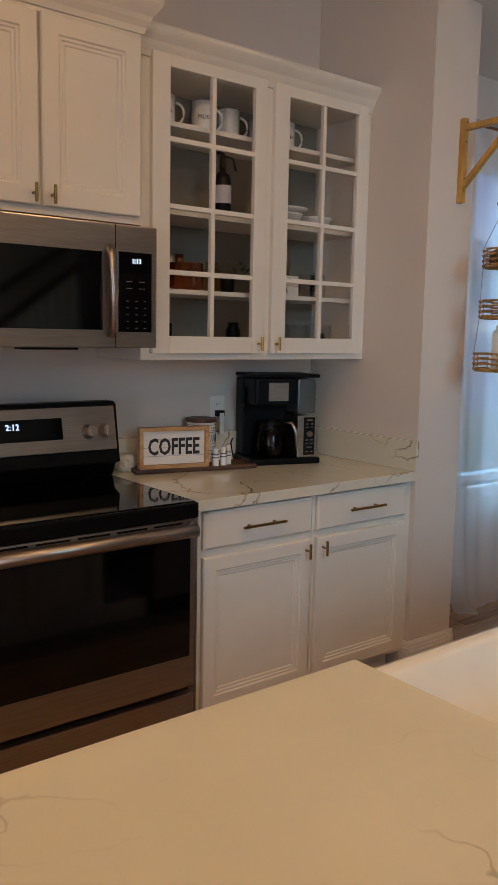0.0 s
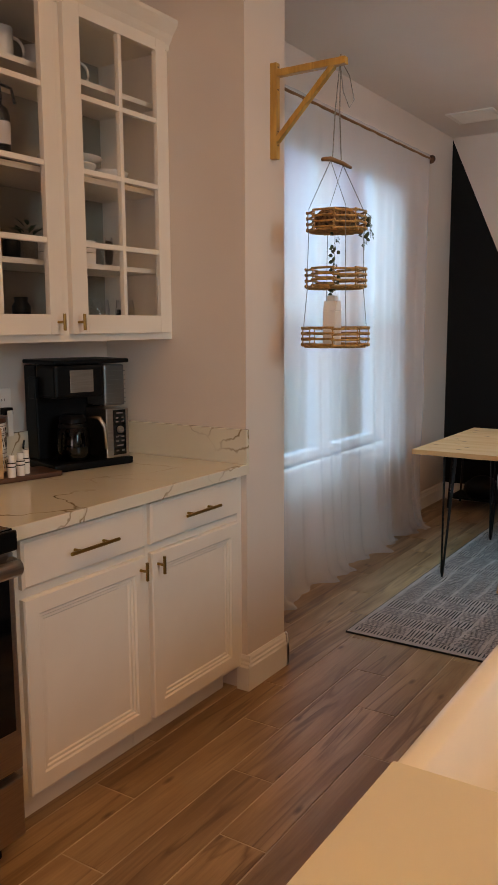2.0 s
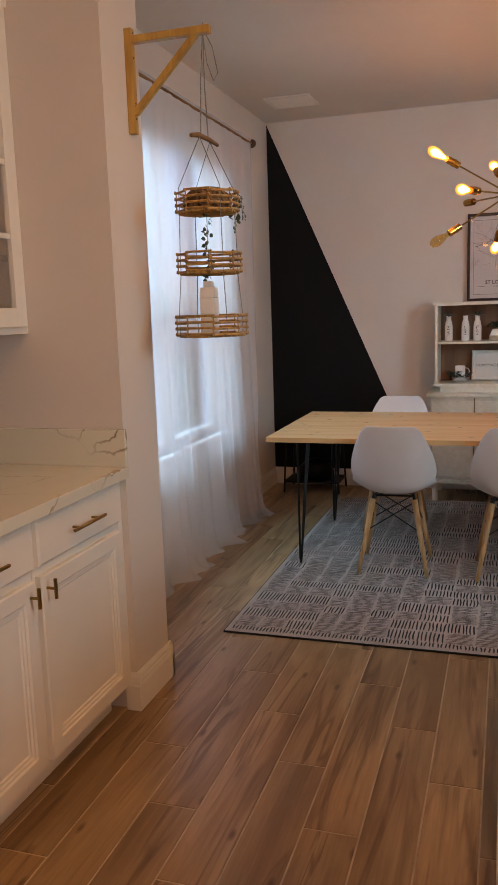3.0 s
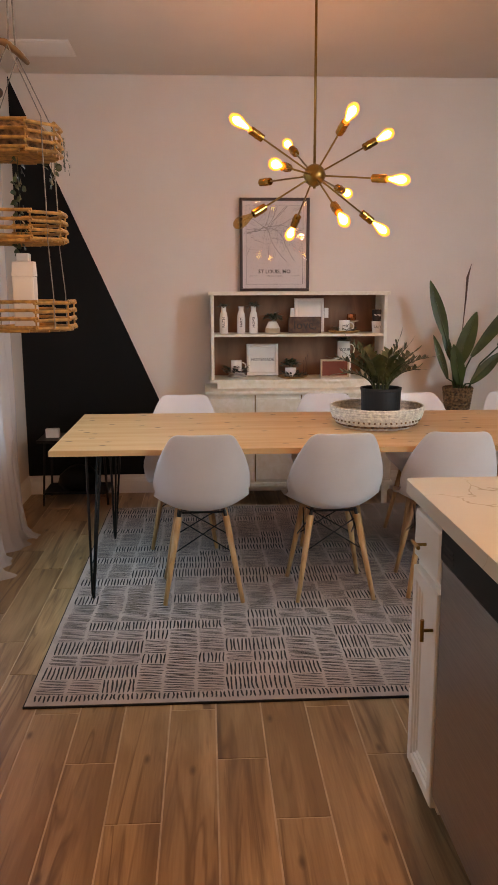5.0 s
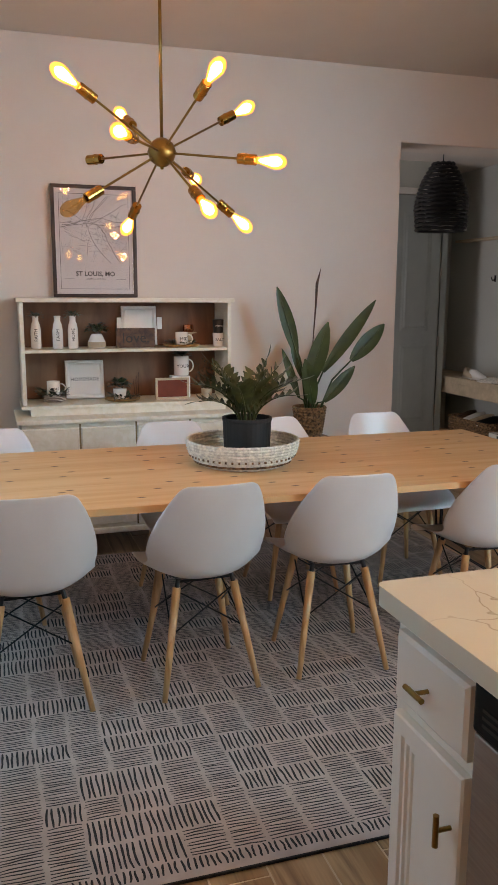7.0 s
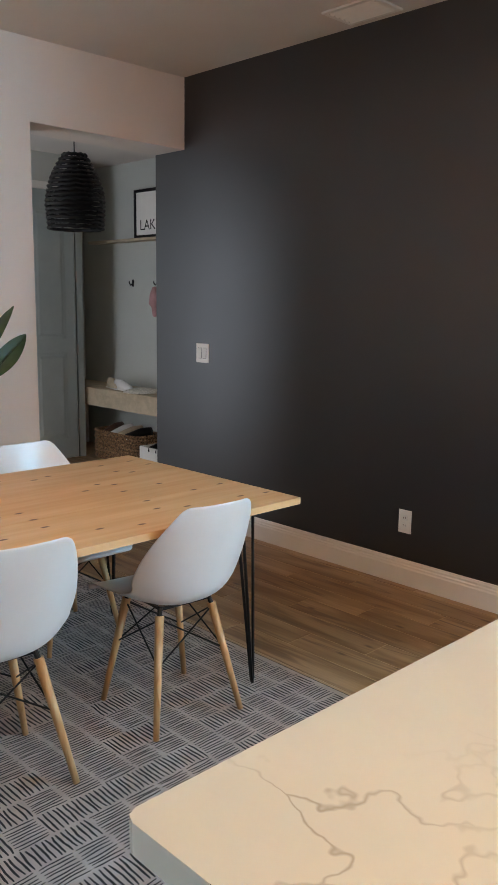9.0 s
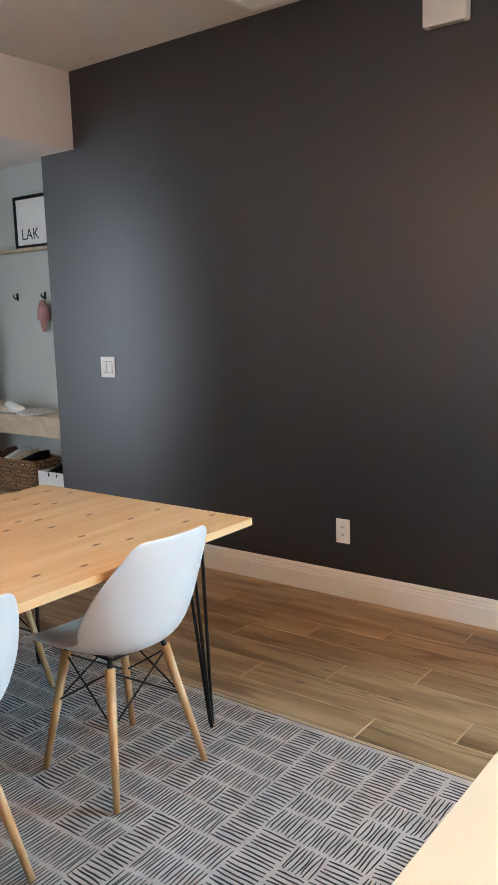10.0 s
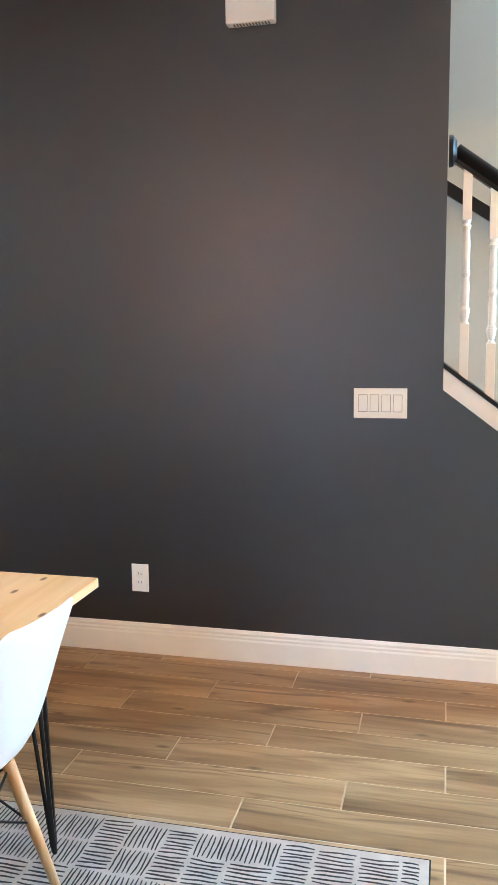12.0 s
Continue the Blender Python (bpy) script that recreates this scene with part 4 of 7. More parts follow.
def dash(cx, cy, along_x, ln, th):
    n = 4
    base = len(verts)
    bend, ph = rr.uniform(-0.003, 0.003), rr.uniform(-0.0025, 0.0025)
    for i in range(n + 1):
        s = i / n - 0.5
        o = bend * (1 - 4 * s * s) + ph * s * 2 + rr.uniform(-0.0012, 0.0012)
        t = th * (0.7 if i in (0, n) else rr.uniform(0.85, 1.15)) / 2
        for q in (-t, t):
            u, v = s * ln, o + q
            verts.append((cx + (u if along_x else v), cy + (v if along_x else u), 0.0108))
    for i in range(n):
        b = base + 2 * i
        faces.append((b, b + 1, b + 3, b + 2))


# bands of dashes across the rug (along x) and stacks of thinner ones along y, in cells about a hand wide
rows_x = [0.022]
while rows_x[-1] < RW - 0.03:
    step = 0.05 if len(rows_x) == 1 else rr.choice((0.095, 0.105, 0.115, 0.13))
    rows_x.append(min(rows_x[-1] + step, RW - 0.02))
cols_y = [0.02]
while cols_y[-1] < RH - 0.03:
    ynext = cols_y[-1] + rr.choice((0.10, 0.11, 0.125, 0.14))
    cols_y.append(ynext if ynext < RH - 0.09 else RH - 0.02)
above = [False] * len(cols_y)
for i in range(len(rows_x) - 1):
    x0, x1 = rows_x[i], rows_x[i + 1]
    beside = rr.random() < 0.4
    for j in range(len(cols_y) - 1):
        y0, y1 = cols_y[j] + 0.004 * math.sin(i * 1.3), cols_y[j + 1] + 0.004 * math.sin(i * 1.3)
        chance = 0.43 + (0.24 if beside else -0.12) + (-0.12 if above[j] else 0.0)
        across = i == 0 or rr.random() < chance
        above[j] = beside = across
        if across:
            n = max(3, round((y1 - y0) / 0.0165))
            for q in range(n):
                dash((x0 + x1) / 2 + rr.uniform(-0.003, 0.003), y0 + (q + 0.5) * (y1 - y0) / n, True, (x1 - x0) * rr.uniform(0.84, 0.93), 0.0066)
        else:
            n = max(3, round((x1 - x0) / 0.0125))
            for q in range(n):
                dash(x0 + (q + 0.5) * (x1 - x0) / n, (y0 + y1) / 2 + rr.uniform(-0.003, 0.003), False, (y1 - y0) * rr.uniform(0.84, 0.93), 0.0048)
me = bpy.data.meshes.new("dashes")
me.from_pydata(verts, [], faces)
me.materials.append(M["rugdark"])
dz = new("dash_pattern", me)
dz.parent = rug
tagged(dz, "black dashed pattern", kind="stuff")


# ---- dining chairs ----
def chair_shell():
    prof = [(0.262, 0.405, 0.19, 0.0), (0.256, 0.425, 0.20, 0.0), (0.228, 0.437, 0.212, 0.012), (0.15, 0.440, 0.224, 0.03), (0.06, 0.434, 0.231, 0.045),
            (-0.04, 0.428, 0.230, 0.062), (-0.11, 0.430, 0.221, 0.082), (-0.155, 0.447, 0.218, 0.10), (-0.186, 0.485, 0.225, 0.105), (-0.207, 0.54, 0.228, 0.098),
            (-0.228, 0.60, 0.220, 0.085), (-0.248, 0.66, 0.204, 0.07), (-0.264, 0.71, 0.187, 0.052), (-0.277, 0.752, 0.170, 0.036), (-0.286, 0.786, 0.154, 0.024), (-0.293, 0.812, 0.138, 0.016), (-0.295, 0.823, 0.112, 0.010)]
    bm = bmesh.new()
    rows, n = [], 16
    for i, (x, z, w, lift) in enumerate(prof):
        a, b = prof[max(i - 1, 0)], prof[min(i + 1, len(prof) - 1)]
        t = Vector((b[0] - a[0], 0, b[1] - a[1])).normalized()
        nrm = Vector((-t.z, 0, t.x))
        nrm = -nrm if nrm.z < -0.01 or (abs(nrm.z) < 0.3 and nrm.x < 0) else nrm
        row = []
        for j in range(n + 1):
            u = 2 * j / n - 1
            row.append(bm.verts.new(Vector((x, w * u, z)) + nrm * lift * abs(u) ** 2.6))
        rows.append(row)
    for A, B in zip(rows, rows[1:]):
        for j in range(n):
            bm.faces.new((A[j], A[j + 1], B[j + 1], B[j]))
    return bm


def dining_chair():
    c = thing("dining_chair", "white moulded shell chair on beech dowel legs at the pine table", "chair", (0, 0, 0), "chairs round the dining table")
    s = part("shell", chair_shell(), M["shell"], c, smooth=True)
    md = s.modifiers.new("thick", "SOLIDIFY")
    md.thickness, md.offset = 0.0055, 0
    sb = s.modifiers.new("smooth", "SUBSURF")
    sb.levels = sb.render_levels = 1
    tops, feet = {}, {}
    for sx in (-1, 1):
        for sy in (-1, 1):
            tp, ft = Vector((sx * 0.11 + 0.015, sy * 0.11, 0.40)), Vector((sx * 0.182, sy * 0.182, 0.0))
            tops[sx, sy], feet[sx, sy] = tp, ft
            lg = part("leg", rod(bmesh.new(), ft, tp, 0.0105, 0.0165, 12), M["beech"], c, "pale beech dowel leg", smooth=True)
            part("leg_socket", rod(bmesh.new(), tp - Vector((0, 0, 0.002)), tp + Vector((-sx * 0.008, -sy * 0.008, 0.03)), 0.009, 0.008, 10), M["iron"], lg)
    pt = lambda q, t: tops[q].lerp(feet[q], t)
    for a, b in (((-1, -1), (-1, 1)), ((1, -1), (1, 1)), ((-1, -1), (1, -1)), ((-1, 1), (1, 1))):
        part("cross_wire", rod(bmesh.new(), pt(a, 0.03), pt(b, 0.42), 0.0032, seg=6), M["iron"], c)
        part("cross_wire", rod(bmesh.new(), pt(b, 0.03), pt(a, 0.42), 0.0032, seg=6), M["iron"], c)
    bm = bmesh.new()
    box(bm, -0.085, 0.12, -0.10, -0.09, 0.412, 0.421)
    box(bm, -0.085, 0.12, 0.09, 0.10, 0.412, 0.421)
    box(bm, -0.085, -0.075, -0.09, 0.09, 0.412, 0.421)
    box(bm, 0.11, 0.12, -0.09, 0.09, 0.412, 0.421)
    part("seat_frame", bm, M["iron"], c)
    return c


first = dining_chair()
CHAIRS = [(5.045, 2.05, 2), (5.04, 1.43, 2), (5.045, 0.88, -4), (5.04, 0.188, -5), (5.875, 2.155, 180), (5.87, 1.30, 178), (5.86, 0.74, 182), (5.87, 0.14, 181)]
for x, y, a in CHAIRS[1:]:
    copy_thing(first, pose(x, y, 0.0115, 0, 0, a))
first.matrix_world = pose(CHAIRS[0][0], CHAIRS[0][1], 0.0115, 0, 0, CHAIRS[0][2])

# ---- hutch ----
hu = thing("hutch", "cream chalk-painted hutch with open shelves against the wall", "cabinet", (6.62, 1.385, 0))
HB = M["cream"]
D = 0.455
bm = bmesh.new()
box(bm, 0.0, D, -0.62, 0.62, 0.17, 0.775)
part("base_body", bm, HB, hu)
part("base_top", bx(-0.03, D, -0.645, 0.645, 0.776, 0.80, bevel=0.006), HB, hu)
part("plinth_moulding", bx(-0.02, D, -0.632, 0.632, 0.14, 0.169, bevel=0.008), HB, hu)
for y in (-0.585, 0.585):
    for x in (0.03, 0.40):
        part("foot", lathe([(0.03, 0.139), (0.032, 0.11), (0.022, 0.09), (0.02, 0.0), (0, 0)], 14, m=pose(x, y, 0)), HB, hu)
for k in range(4):
    w = 1.24 / 4 - 0.012
    y = -0.62 + 0.006 + k * 0.31
    d = part("door", ringed(w, 0.56, [(0, 0), (0, 0.012), (0.006, 0.016)], Matrix.Translation((-0.0005, y + w, 0.19)) @ FACE["-x"]), HB, hu)
part("door_trim", bx(-0.012, -0.0005, -0.004, 0.004, 0.18, 0.77), M["creamedge"], hu, "worn bronze edge strip")
for y in (-0.31, 0.31):
    part("door_trim", bx(-0.012, -0.0005, y - 0.004, y + 0.004, 0.18, 0.77), M["creamedge"], hu)
UX = 0.14
bm = bmesh.new()
for s in (-1, 1):
    a, b = sorted((s * 0.60, s * 0.578))
    box(bm, UX, D - 0.02, a, b, 0.86, 1.425, 0.003)
box(bm, UX - 0.02, D, -0.615, 0.615, 1.426, 1.45, 0.004)
part("upper_case", bm, HB, hu)
part("shelf", bx(UX + 0.01, D - 0.03, -0.577, 0.577, 1.148, 1.166, bevel=0.003), HB, hu)
part("lower_shelf", bx(UX - 0.03, D, -0.61, 0.61, 0.84, 0.8595, bevel=0.004), HB, hu)
part("case_base", bx(UX - 0.015, D, -0.56, 0.56, 0.801, 0.839), HB, hu)
part("back_board", bx(D - 0.019, D - 0.004, -0.60, 0.60, 0.86, 1.425), M["hutchback"], hu, "brown back board")

# ---- chandelier ----
ch = thing("chandelier", "brass sputnik chandelier with glowing filament bulbs over the table", "chandelier", (5.36, 1.48, 2.005))
part("canopy", lathe([(0, 0.9), (0.06, 0.9), (0.062, 0.888), (0.02, 0.88), (0, 0.88)], 24, m=pose(0, 0, CEIL - 2.005 - 0.902)), M["brass"], ch, smooth=False)
part("stem", rod(bmesh.new(), (0, 0, 0.05), (0, 0, CEIL - 2.005 - 0.015), 0.0065, seg=12), M["brass"], ch, smooth=True)
part("hub", lathe([(0, -0.062), (0.006, -0.062), (0.007, -0.054), (0.02, -0.05), (0.044, -0.032), (0.056, 0), (0.044, 0.034), (0.02, 0.051), (0, 0.055)], 28), M["brass"], ch, "round brass hub", smooth=True)
M["leafdark"] = mat("dark_leaf", "3a4524", 0.38, vary=0.2, scale=30)
ARMS = [(-0.28, 0.83, 0.49, 1), (0.86, 0.20, 0.46, 1), (-0.87, 0.49, -0.02, 1), (0.78, 0.63, 0.01, 0), (-0.33, 0.80, -0.51, 2), (0.82, 0.17, -0.55, 1),
        (-0.85, -0.24, 0.47, 1), (0.30, -0.83, 0.47, 1), (-0.60, -0.79, -0.12, 1), (0.86, -0.50, -0.08, 1), (-0.83, -0.18, -0.53, 1), (0.26, -0.80, -0.54, 1)]
BULB = [(0.012, 0.385), (0.0125, 0.40), (0.018, 0.42), (0.025, 0.443), (0.028, 0.462), (0.026, 0.478), (0.018, 0.494), (0.008, 0.501), (0, 0.502)]
CORE = [(0, 0.392), (0.007, 0.40), (0.012, 0.42), (0.018, 0.445), (0.020, 0.460), (0.016, 0.474), (0.008, 0.484), (0, 0.487)]
for x, y, z, lit in ARMS:
    q = Vector((x, y, z)).normalized().to_track_quat("Z", "Y").to_matrix().to_4x4()
    a = part("arm", lathe([(0.0045, 0.03), (0.0045, 0.318), (0, 0.318)], 8, m=q), M["brass"], ch, "thin brass arm", smooth=True)
    part("socket", lathe([(0, 0.312), (0.019, 0.314), (0.0195, 0.34), (0.021, 0.342), (0.021, 0.346), (0.0195, 0.348), (0.0195, 0.384), (0.017, 0.386), (0.012, 0.384)], 20, m=q), M["brass_hot"], a, "polished brass socket")
    if lit:
        bu = part("bulb", lathe(BULB, 18, m=q), M["bulb"] if lit == 1 else M["lampoff"], a, "glowing filament bulb" if lit == 1 else "unlit amber glass bulb", smooth=True)
        bu.visible_shadow = False
        if lit == 1:
            fc = part("filament", lathe(CORE, 14, m=q), M["core"], a, "glowing filament", smooth=True)
        if lit == 2:
            part("filament", tube(bmesh.new(), [q @ Vector(p) for p in ((0.004, 0, 0.40), (0.01, 0, 0.46), (0, 0.004, 0.47), (-0.01, 0, 0.46), (-0.004, 0, 0.40))], 0.0012, 5), M["brass"], a)
for x, y, z in ((-0.28, 0.83, 0.49), (-0.60, -0.79, -0.12), (0.86, 0.20, 0.46), (0.26, -0.80, -0.54)):
    p = Vector((5.36, 1.48, 2.005)) + Vector((x, y, z)) * 0.46
    lamp("bulb_light", "POINT", Matrix.Translation(p), 4.8, (1.0, 0.62, 0.38), 0.03)

# ---- downlights in the kitchen ceiling ----
for i, (x, y) in enumerate(DOWNLIGHTS):
    dl = thing("downlight", "round recessed ceiling light with a warm lit lens", "ceiling light", (x, y, 3.30), "kitchen downlights")
    part("trim_ring", lathe([(0.07, 0), (0.095, -0.001), (0.092, -0.008), (0.07, -0.004)], 24), M["trim"], dl)
    part("lens", lathe([(0, -0.002), (0.069, -0.002), (0.069, 0), (0, 0)], 24), M["down"], dl)


# ---- vents, switches, sensor box ----
def vent(x0, x1, y0, y1, label):
    v = thing("ceiling_vent", label, "air vent", ((x0 + x1) / 2, (y0 + y1) / 2, CEIL))
    w, h = (x1 - x0) / 2, (y1 - y0) / 2
    for a in ((-w, w, -h, -h + 0.025), (-w, w, h - 0.025, h), (-w, -w + 0.025, -h + 0.025, h - 0.025), (w - 0.025, w, -h + 0.025, h - 0.025)):
        part("frame", bx(*a, -0.012, -0.0005, bevel=0.003), M["trim"], v)
    n = 5 if h < w else 5
    for k in range(n):
        if w >= h:
            yy = -h + 0.04 + k * (2 * h - 0.08) / (n - 1)
            part("slat", box(bmesh.new(), -w + 0.026, w - 0.026, -0.012, 0.012, -0.001, 0.001, 0, pose(0, yy, -0.008, 35)), M["trim"], v)
        else:
            xx = -w + 0.04 + k * (2 * w - 0.08) / (n - 1)
            part("slat", box(bmesh.new(), -0.012, 0.012, -h + 0.026, h - 0.026, -0.001, 0.001, 0, pose(xx, 0, -0.008, 0, 35)), M["trim"], v)


vent(6.33, 6.64, 2.79, 3.12, "white louvred ceiling vent near the window")
vent(5.36, 5.68, -1.50, -1.27, "white louvred ceiling vent near the black wall")


def wall_plate(x, z, w, h, label, kind, gangs=1, y=WS, s=1):
    t = thing(kind, label, kind.replace("_", " "), (x, y, z))
    part("plate", bx(-w / 2, w / 2, min(0.0005 * s, 0.006 * s), max(0.0005 * s, 0.006 * s), -h / 2, h / 2, bevel=0.0015), M["trim"], t)
    for g in range(gangs):
        cx = (g - (gangs - 1) / 2) * 0.046
        if kind == "light_switch":
            part("rocker", box(bmesh.new(), -0.0165, 0.0165, 0.0005, 0.0045, -0.033, 0.033, 0.001, pose(cx, s * 0.006, 0, 4 * s)), M["white"], t)
            part("rocker_gap", bx(cx - 0.018, cx + 0.018, 0.0061, 0.0068, -0.035, 0.035), M["greyline"], t)
        else:
            for dz in (-0.02, 0.02):
                part("socket_face", bx(cx - 0.0165, cx + 0.0165, min(0.0062 * s, 0.008 * s), max(0.0062 * s, 0.008 * s), dz - 0.014, dz + 0.014, bevel=0.0008), M["white"], t)
                for dx in (-0.006, 0.006):
                    part("slot", bx(cx + dx - 0.0012, cx + dx + 0.0012, min(0.0081 * s, 0.0086 * s), max(0.0081 * s, 0.0086 * s), dz - 0.004, dz + 0.005), M["ink"], t)
    return t


wall_plate(4.194, 1.133, 0.212, 0.12, "white four-gang rocker switch plate on the black wall", "light_switch", 4)
wall_plate(6.89, 1.145, 0.12, 0.125, "white light switch plate on the black wall", "light_switch", 2)
wall_plate(5.245, 0.345, 0.078, 0.125, "white wall outlet low on the black wall", "wall_outlet")
wall_plate(2.64, 1.15, 0.078, 0.125, "white outlet with a plug above the counter", "wall_outlet", 1, WK, -1)
sb = thing("sensor_box", "white plastic alarm box high on the black wall", "alarm box", (4.705, WS, 2.675))
part("housing", bx(-0.097, 0.097, 0.0005, 0.05, -0.065, 0.065, bevel=0.006), M["trim"], sb)
for k in range(12):
    part("grille_slot", bx(-0.075 + k * 0.0125, -0.069 + k * 0.0125, 0.012, 0.04, -0.0664, -0.0652), M["greyline"], sb)

# ---- stairs beside the black wall ----
SL = 0.76
stairs = thing("staircase", "carpeted staircase behind the black wall with white risers", "staircase", (2.62, -2.2, 0))
for k in range(13):
    part("step", bx(k * 0.24, k * 0.24 + (0.27 if k < 12 else 0.24), -0.515, 0.505, k * 0.18 + 0.001, (k + 1) * 0.18 - 0.001 + 0.001, bevel=0.0), M["rug"], stairs)
    if k:
        continue
st = thing("stair_trim", "white sloping stair trim with a black cap", "stair trim", (3.95, WS, 1.188))
bm = bmesh.new()
slab(bm, [(0.0, 0.012, 0.0), (0.0, 0.012, 0.085), (-1.5, 0.012, 0.085 - 1.5 * SL), (-1.5, 0.012, -1.5 * SL)], (0, -0.16, 0))
part("board", bm, M["trim"], st, "white sloping board")
bm = bmesh.new()
slab(bm, [(0.0, 0.016, 0.016), (0.0, 0.016, 0.024), (-1.5, 0.016, 0.024 - 1.5 * SL), (-1.5, 0.016, 0.016 - 1.5 * SL)], (0, -0.003, 0))
part("bead", bm, M["trim"], st)
bm = bmesh.new()
slab(bm, [(0.0, 0.02, 0.086), (0.0, 0.02, 0.106), (-1.5, 0.02, 0.106 - 1.5 * SL), (-1.5, 0.02, 0.086 - 1.5 * SL)], (0, -0.176, 0))
part("cap", bm, M["iron"], st, "black painted cap rail")
ra = thing("stair_railing", "black handrail on white turned balusters along the stairs", "railing", (3.95, -1.62, 1.185))
bm = bmesh.new()
tube(bm, [(-0.03, 0, 0.918), (-1.5, 0, 0.918 - 1.47 * 0.74)], 0.03, 14)
part("handrail", bm, M["iron"], ra, "black painted handrail", smooth=True)
bm = bmesh.new()
slab(bm, [(-0.02, -0.022, 0.878), (-0.02, -0.022, 0.898), (-1.5, -0.022, 0.898 - 1.48 * 0.74), (-1.5, -0.022, 0.878 - 1.48 * 0.74)], (0, 0.044, 0))
part("rail_base", bm, M["iron"], ra)
part("rosette", lathe([(0, 0.03), (0.04, 0.03), (0.05, 0.02), (0.058, 0.016), (0.06, 0), (0, 0)], 24, m=pose(-0.004, 0, 0.918, 0, -90) @ pose(0, 0, 0)), M["iron"], ra, "round black wall rosette")
for k in range(9):
    x = -0.077 - k * 0.102
    z0, z1 = 0.108 + x * SL, 0.885 + x * 0.74
    h = z1 - z0
    bm = box(bmesh.new(), x - 0.017, x + 0.017, -0.017, 0.017, z0 - 0.02, z0 + h * 0.27, 0.002)
    box(bm, x - 0.017, x + 0.017, -0.017, 0.017, z0 + h * 0.78, z1 + 0.02, 0.002)
    prof = [(0.017, 0.27), (0.011, 0.285), (0.017, 0.31), (0.02, 0.34), (0.014, 0.36), (0.0165, 0.45), (0.013, 0.50), (0.018, 0.52), (0.013, 0.54), (0.0155, 0.66), (0.012, 0.73), (0.018, 0.75), (0.012, 0.765), (0.017, 0.78)]
    lb = lathe([(r, z0 + t * h) for r, t in prof], 12, m=pose(x, 0, 0))
    tmp = bpy.data.meshes.new("tmp")
    lb.to_mesh(tmp)
    lb.free()
    bm.from_mesh(tmp)
    bpy.data.meshes.remove(tmp)
    part("baluster", bm, M["trim"], ra, "white turned baluster")
wr = thing("wall_handrail", "dark wall-mounted handrail along the stairwell wall", "railing", (3.94, -2.66, 2.135))
bm = bmesh.new()
slab(bm, [(1.2, 0, 0.035 + 1.2 * 0.66), (1.2, 0, -0.035 + 1.2 * 0.66), (-1.6, 0, -0.035 - 1.6 * 0.66), (-1.6, 0, 0.035 - 1.6 * 0.66)], (0, -0.03, 0))
part("rail", bm, M["iron"], wr)
for x in (-0.9, 0.6):
    part("bracket", rod(bmesh.new(), (x, -0.02, x * 0.66 - 0.02), (x, -0.06, x * 0.66 - 0.05), 0.008), M["iron"], wr)

# ---- foyer ----
fd = tagged(new("door_1"), "grey-green panelled foyer door with steel hinges", "door", kind="structure")
fd.location = (9.42, -1.70, 0)
part("leaf", ringed(0.92, 2.42, [(0, 0), (0, 0.03), (0.002, 0.032)], Matrix.Translation((-0.001, 0.46, 0.01)) @ FACE["-x"]), M["door"], fd)
for zz, hh in ((0.2, 0.8), (1.12, 1.15)):
    for k in range(2):
        part("door_panel", ringed(0.32, hh, [(0, 0), (0, 0.002), (0.02, 0.006), (0.03, 0.006), (0.05, 0.012)], Matrix.Translation((-0.0325, 0.38 - k * 0.42, zz)) @ FACE["-x"]), M["door"], fd)
for z in (0.32, 1.02, 1.69, 2.28):
    part("hinge", rod(bmesh.new(), (-0.036, -0.475, z - 0.05), (-0.036, -0.475, z + 0.05), 0.008), M["steel"], fd)
part("door_handle", lathe([(0, 0.06), (0.02, 0.055), (0.028, 0.04), (0.02, 0.02), (0.012, 0.015), (0.012, 0)], 16, m=pose(-0.033, 0.40, 1.0, 0, -90)), M["steel"], fd)
part("casing", bx(-0.02, -0.0005, -0.555, -0.485, 0, 2.5, bevel=0.004), M["door"], fd)
part("casing", bx(-0.02, -0.0005, 0.475, 0.55, 0, 2.5, bevel=0.004), M["trim"], fd)
part("casing", bx(-0.02, -0.0005, -0.484, 0.474, 2.435, 2.5, bevel=0.004), M["trim"], fd)
pe = thing("pendant_lamp", "black woven rope pendant lamp in the foyer", "pendant lamp", (8.2, -1.44, 2.005))
n, prof = 20, []
for k in range(17):
    s = k / 16
    r = 0.200 + 0.012 * math.sin(s * 3.1) if s < 0.3 else 0.212 * math.cos((s - 0.3) / 0.7 * 1.25) ** 0.8
    prof.append((max(r, 0.06), s * 0.515))
for k, (r, z) in enumerate(prof):
    pts = [(r * math.cos(a * 2 * math.pi / 24) * (1 + 0.02 * math.sin(a * 7 + k)), r * math.sin(a * 2 * math.pi / 24), z + 0.004 * math.sin(a * 3 + k)) for a in range(24)]
    part("rope_ring", tube(bmesh.new(), pts, 0.0135, 5, True), M["iron"], pe)
part("cord", rod(bmesh.new(), (0, 0, 0.49), (0, 0, 0.73), 0.004), M["iron"], pe)
part("lampholder", rod(bmesh.new(), (0, 0, 0.38), (0, 0, 0.50), 0.025), M["iron"], pe)
be = thing("entry_bench", "pale wood bench ledge fixed between the foyer walls", "bench", (8.6, -2.51, 0))
part("seat", bx(-1.0, 1.495, -0.205, 0.21, 0.60, 0.66, bevel=0.004), M["kraft"], be)
part("apron", bx(-1.0, 1.495, 0.15, 0.205, 0.49, 0.599, bevel=0.003), M["kraft"], be)
part("end_support", bx(1.45, 1.495, -0.2, 0.149, 0, 0.599), M["trim"], be)
part("end_support", bx(-1.0, -0.955, -0.2, 0.149, 0, 0.599), M["trim"], be)


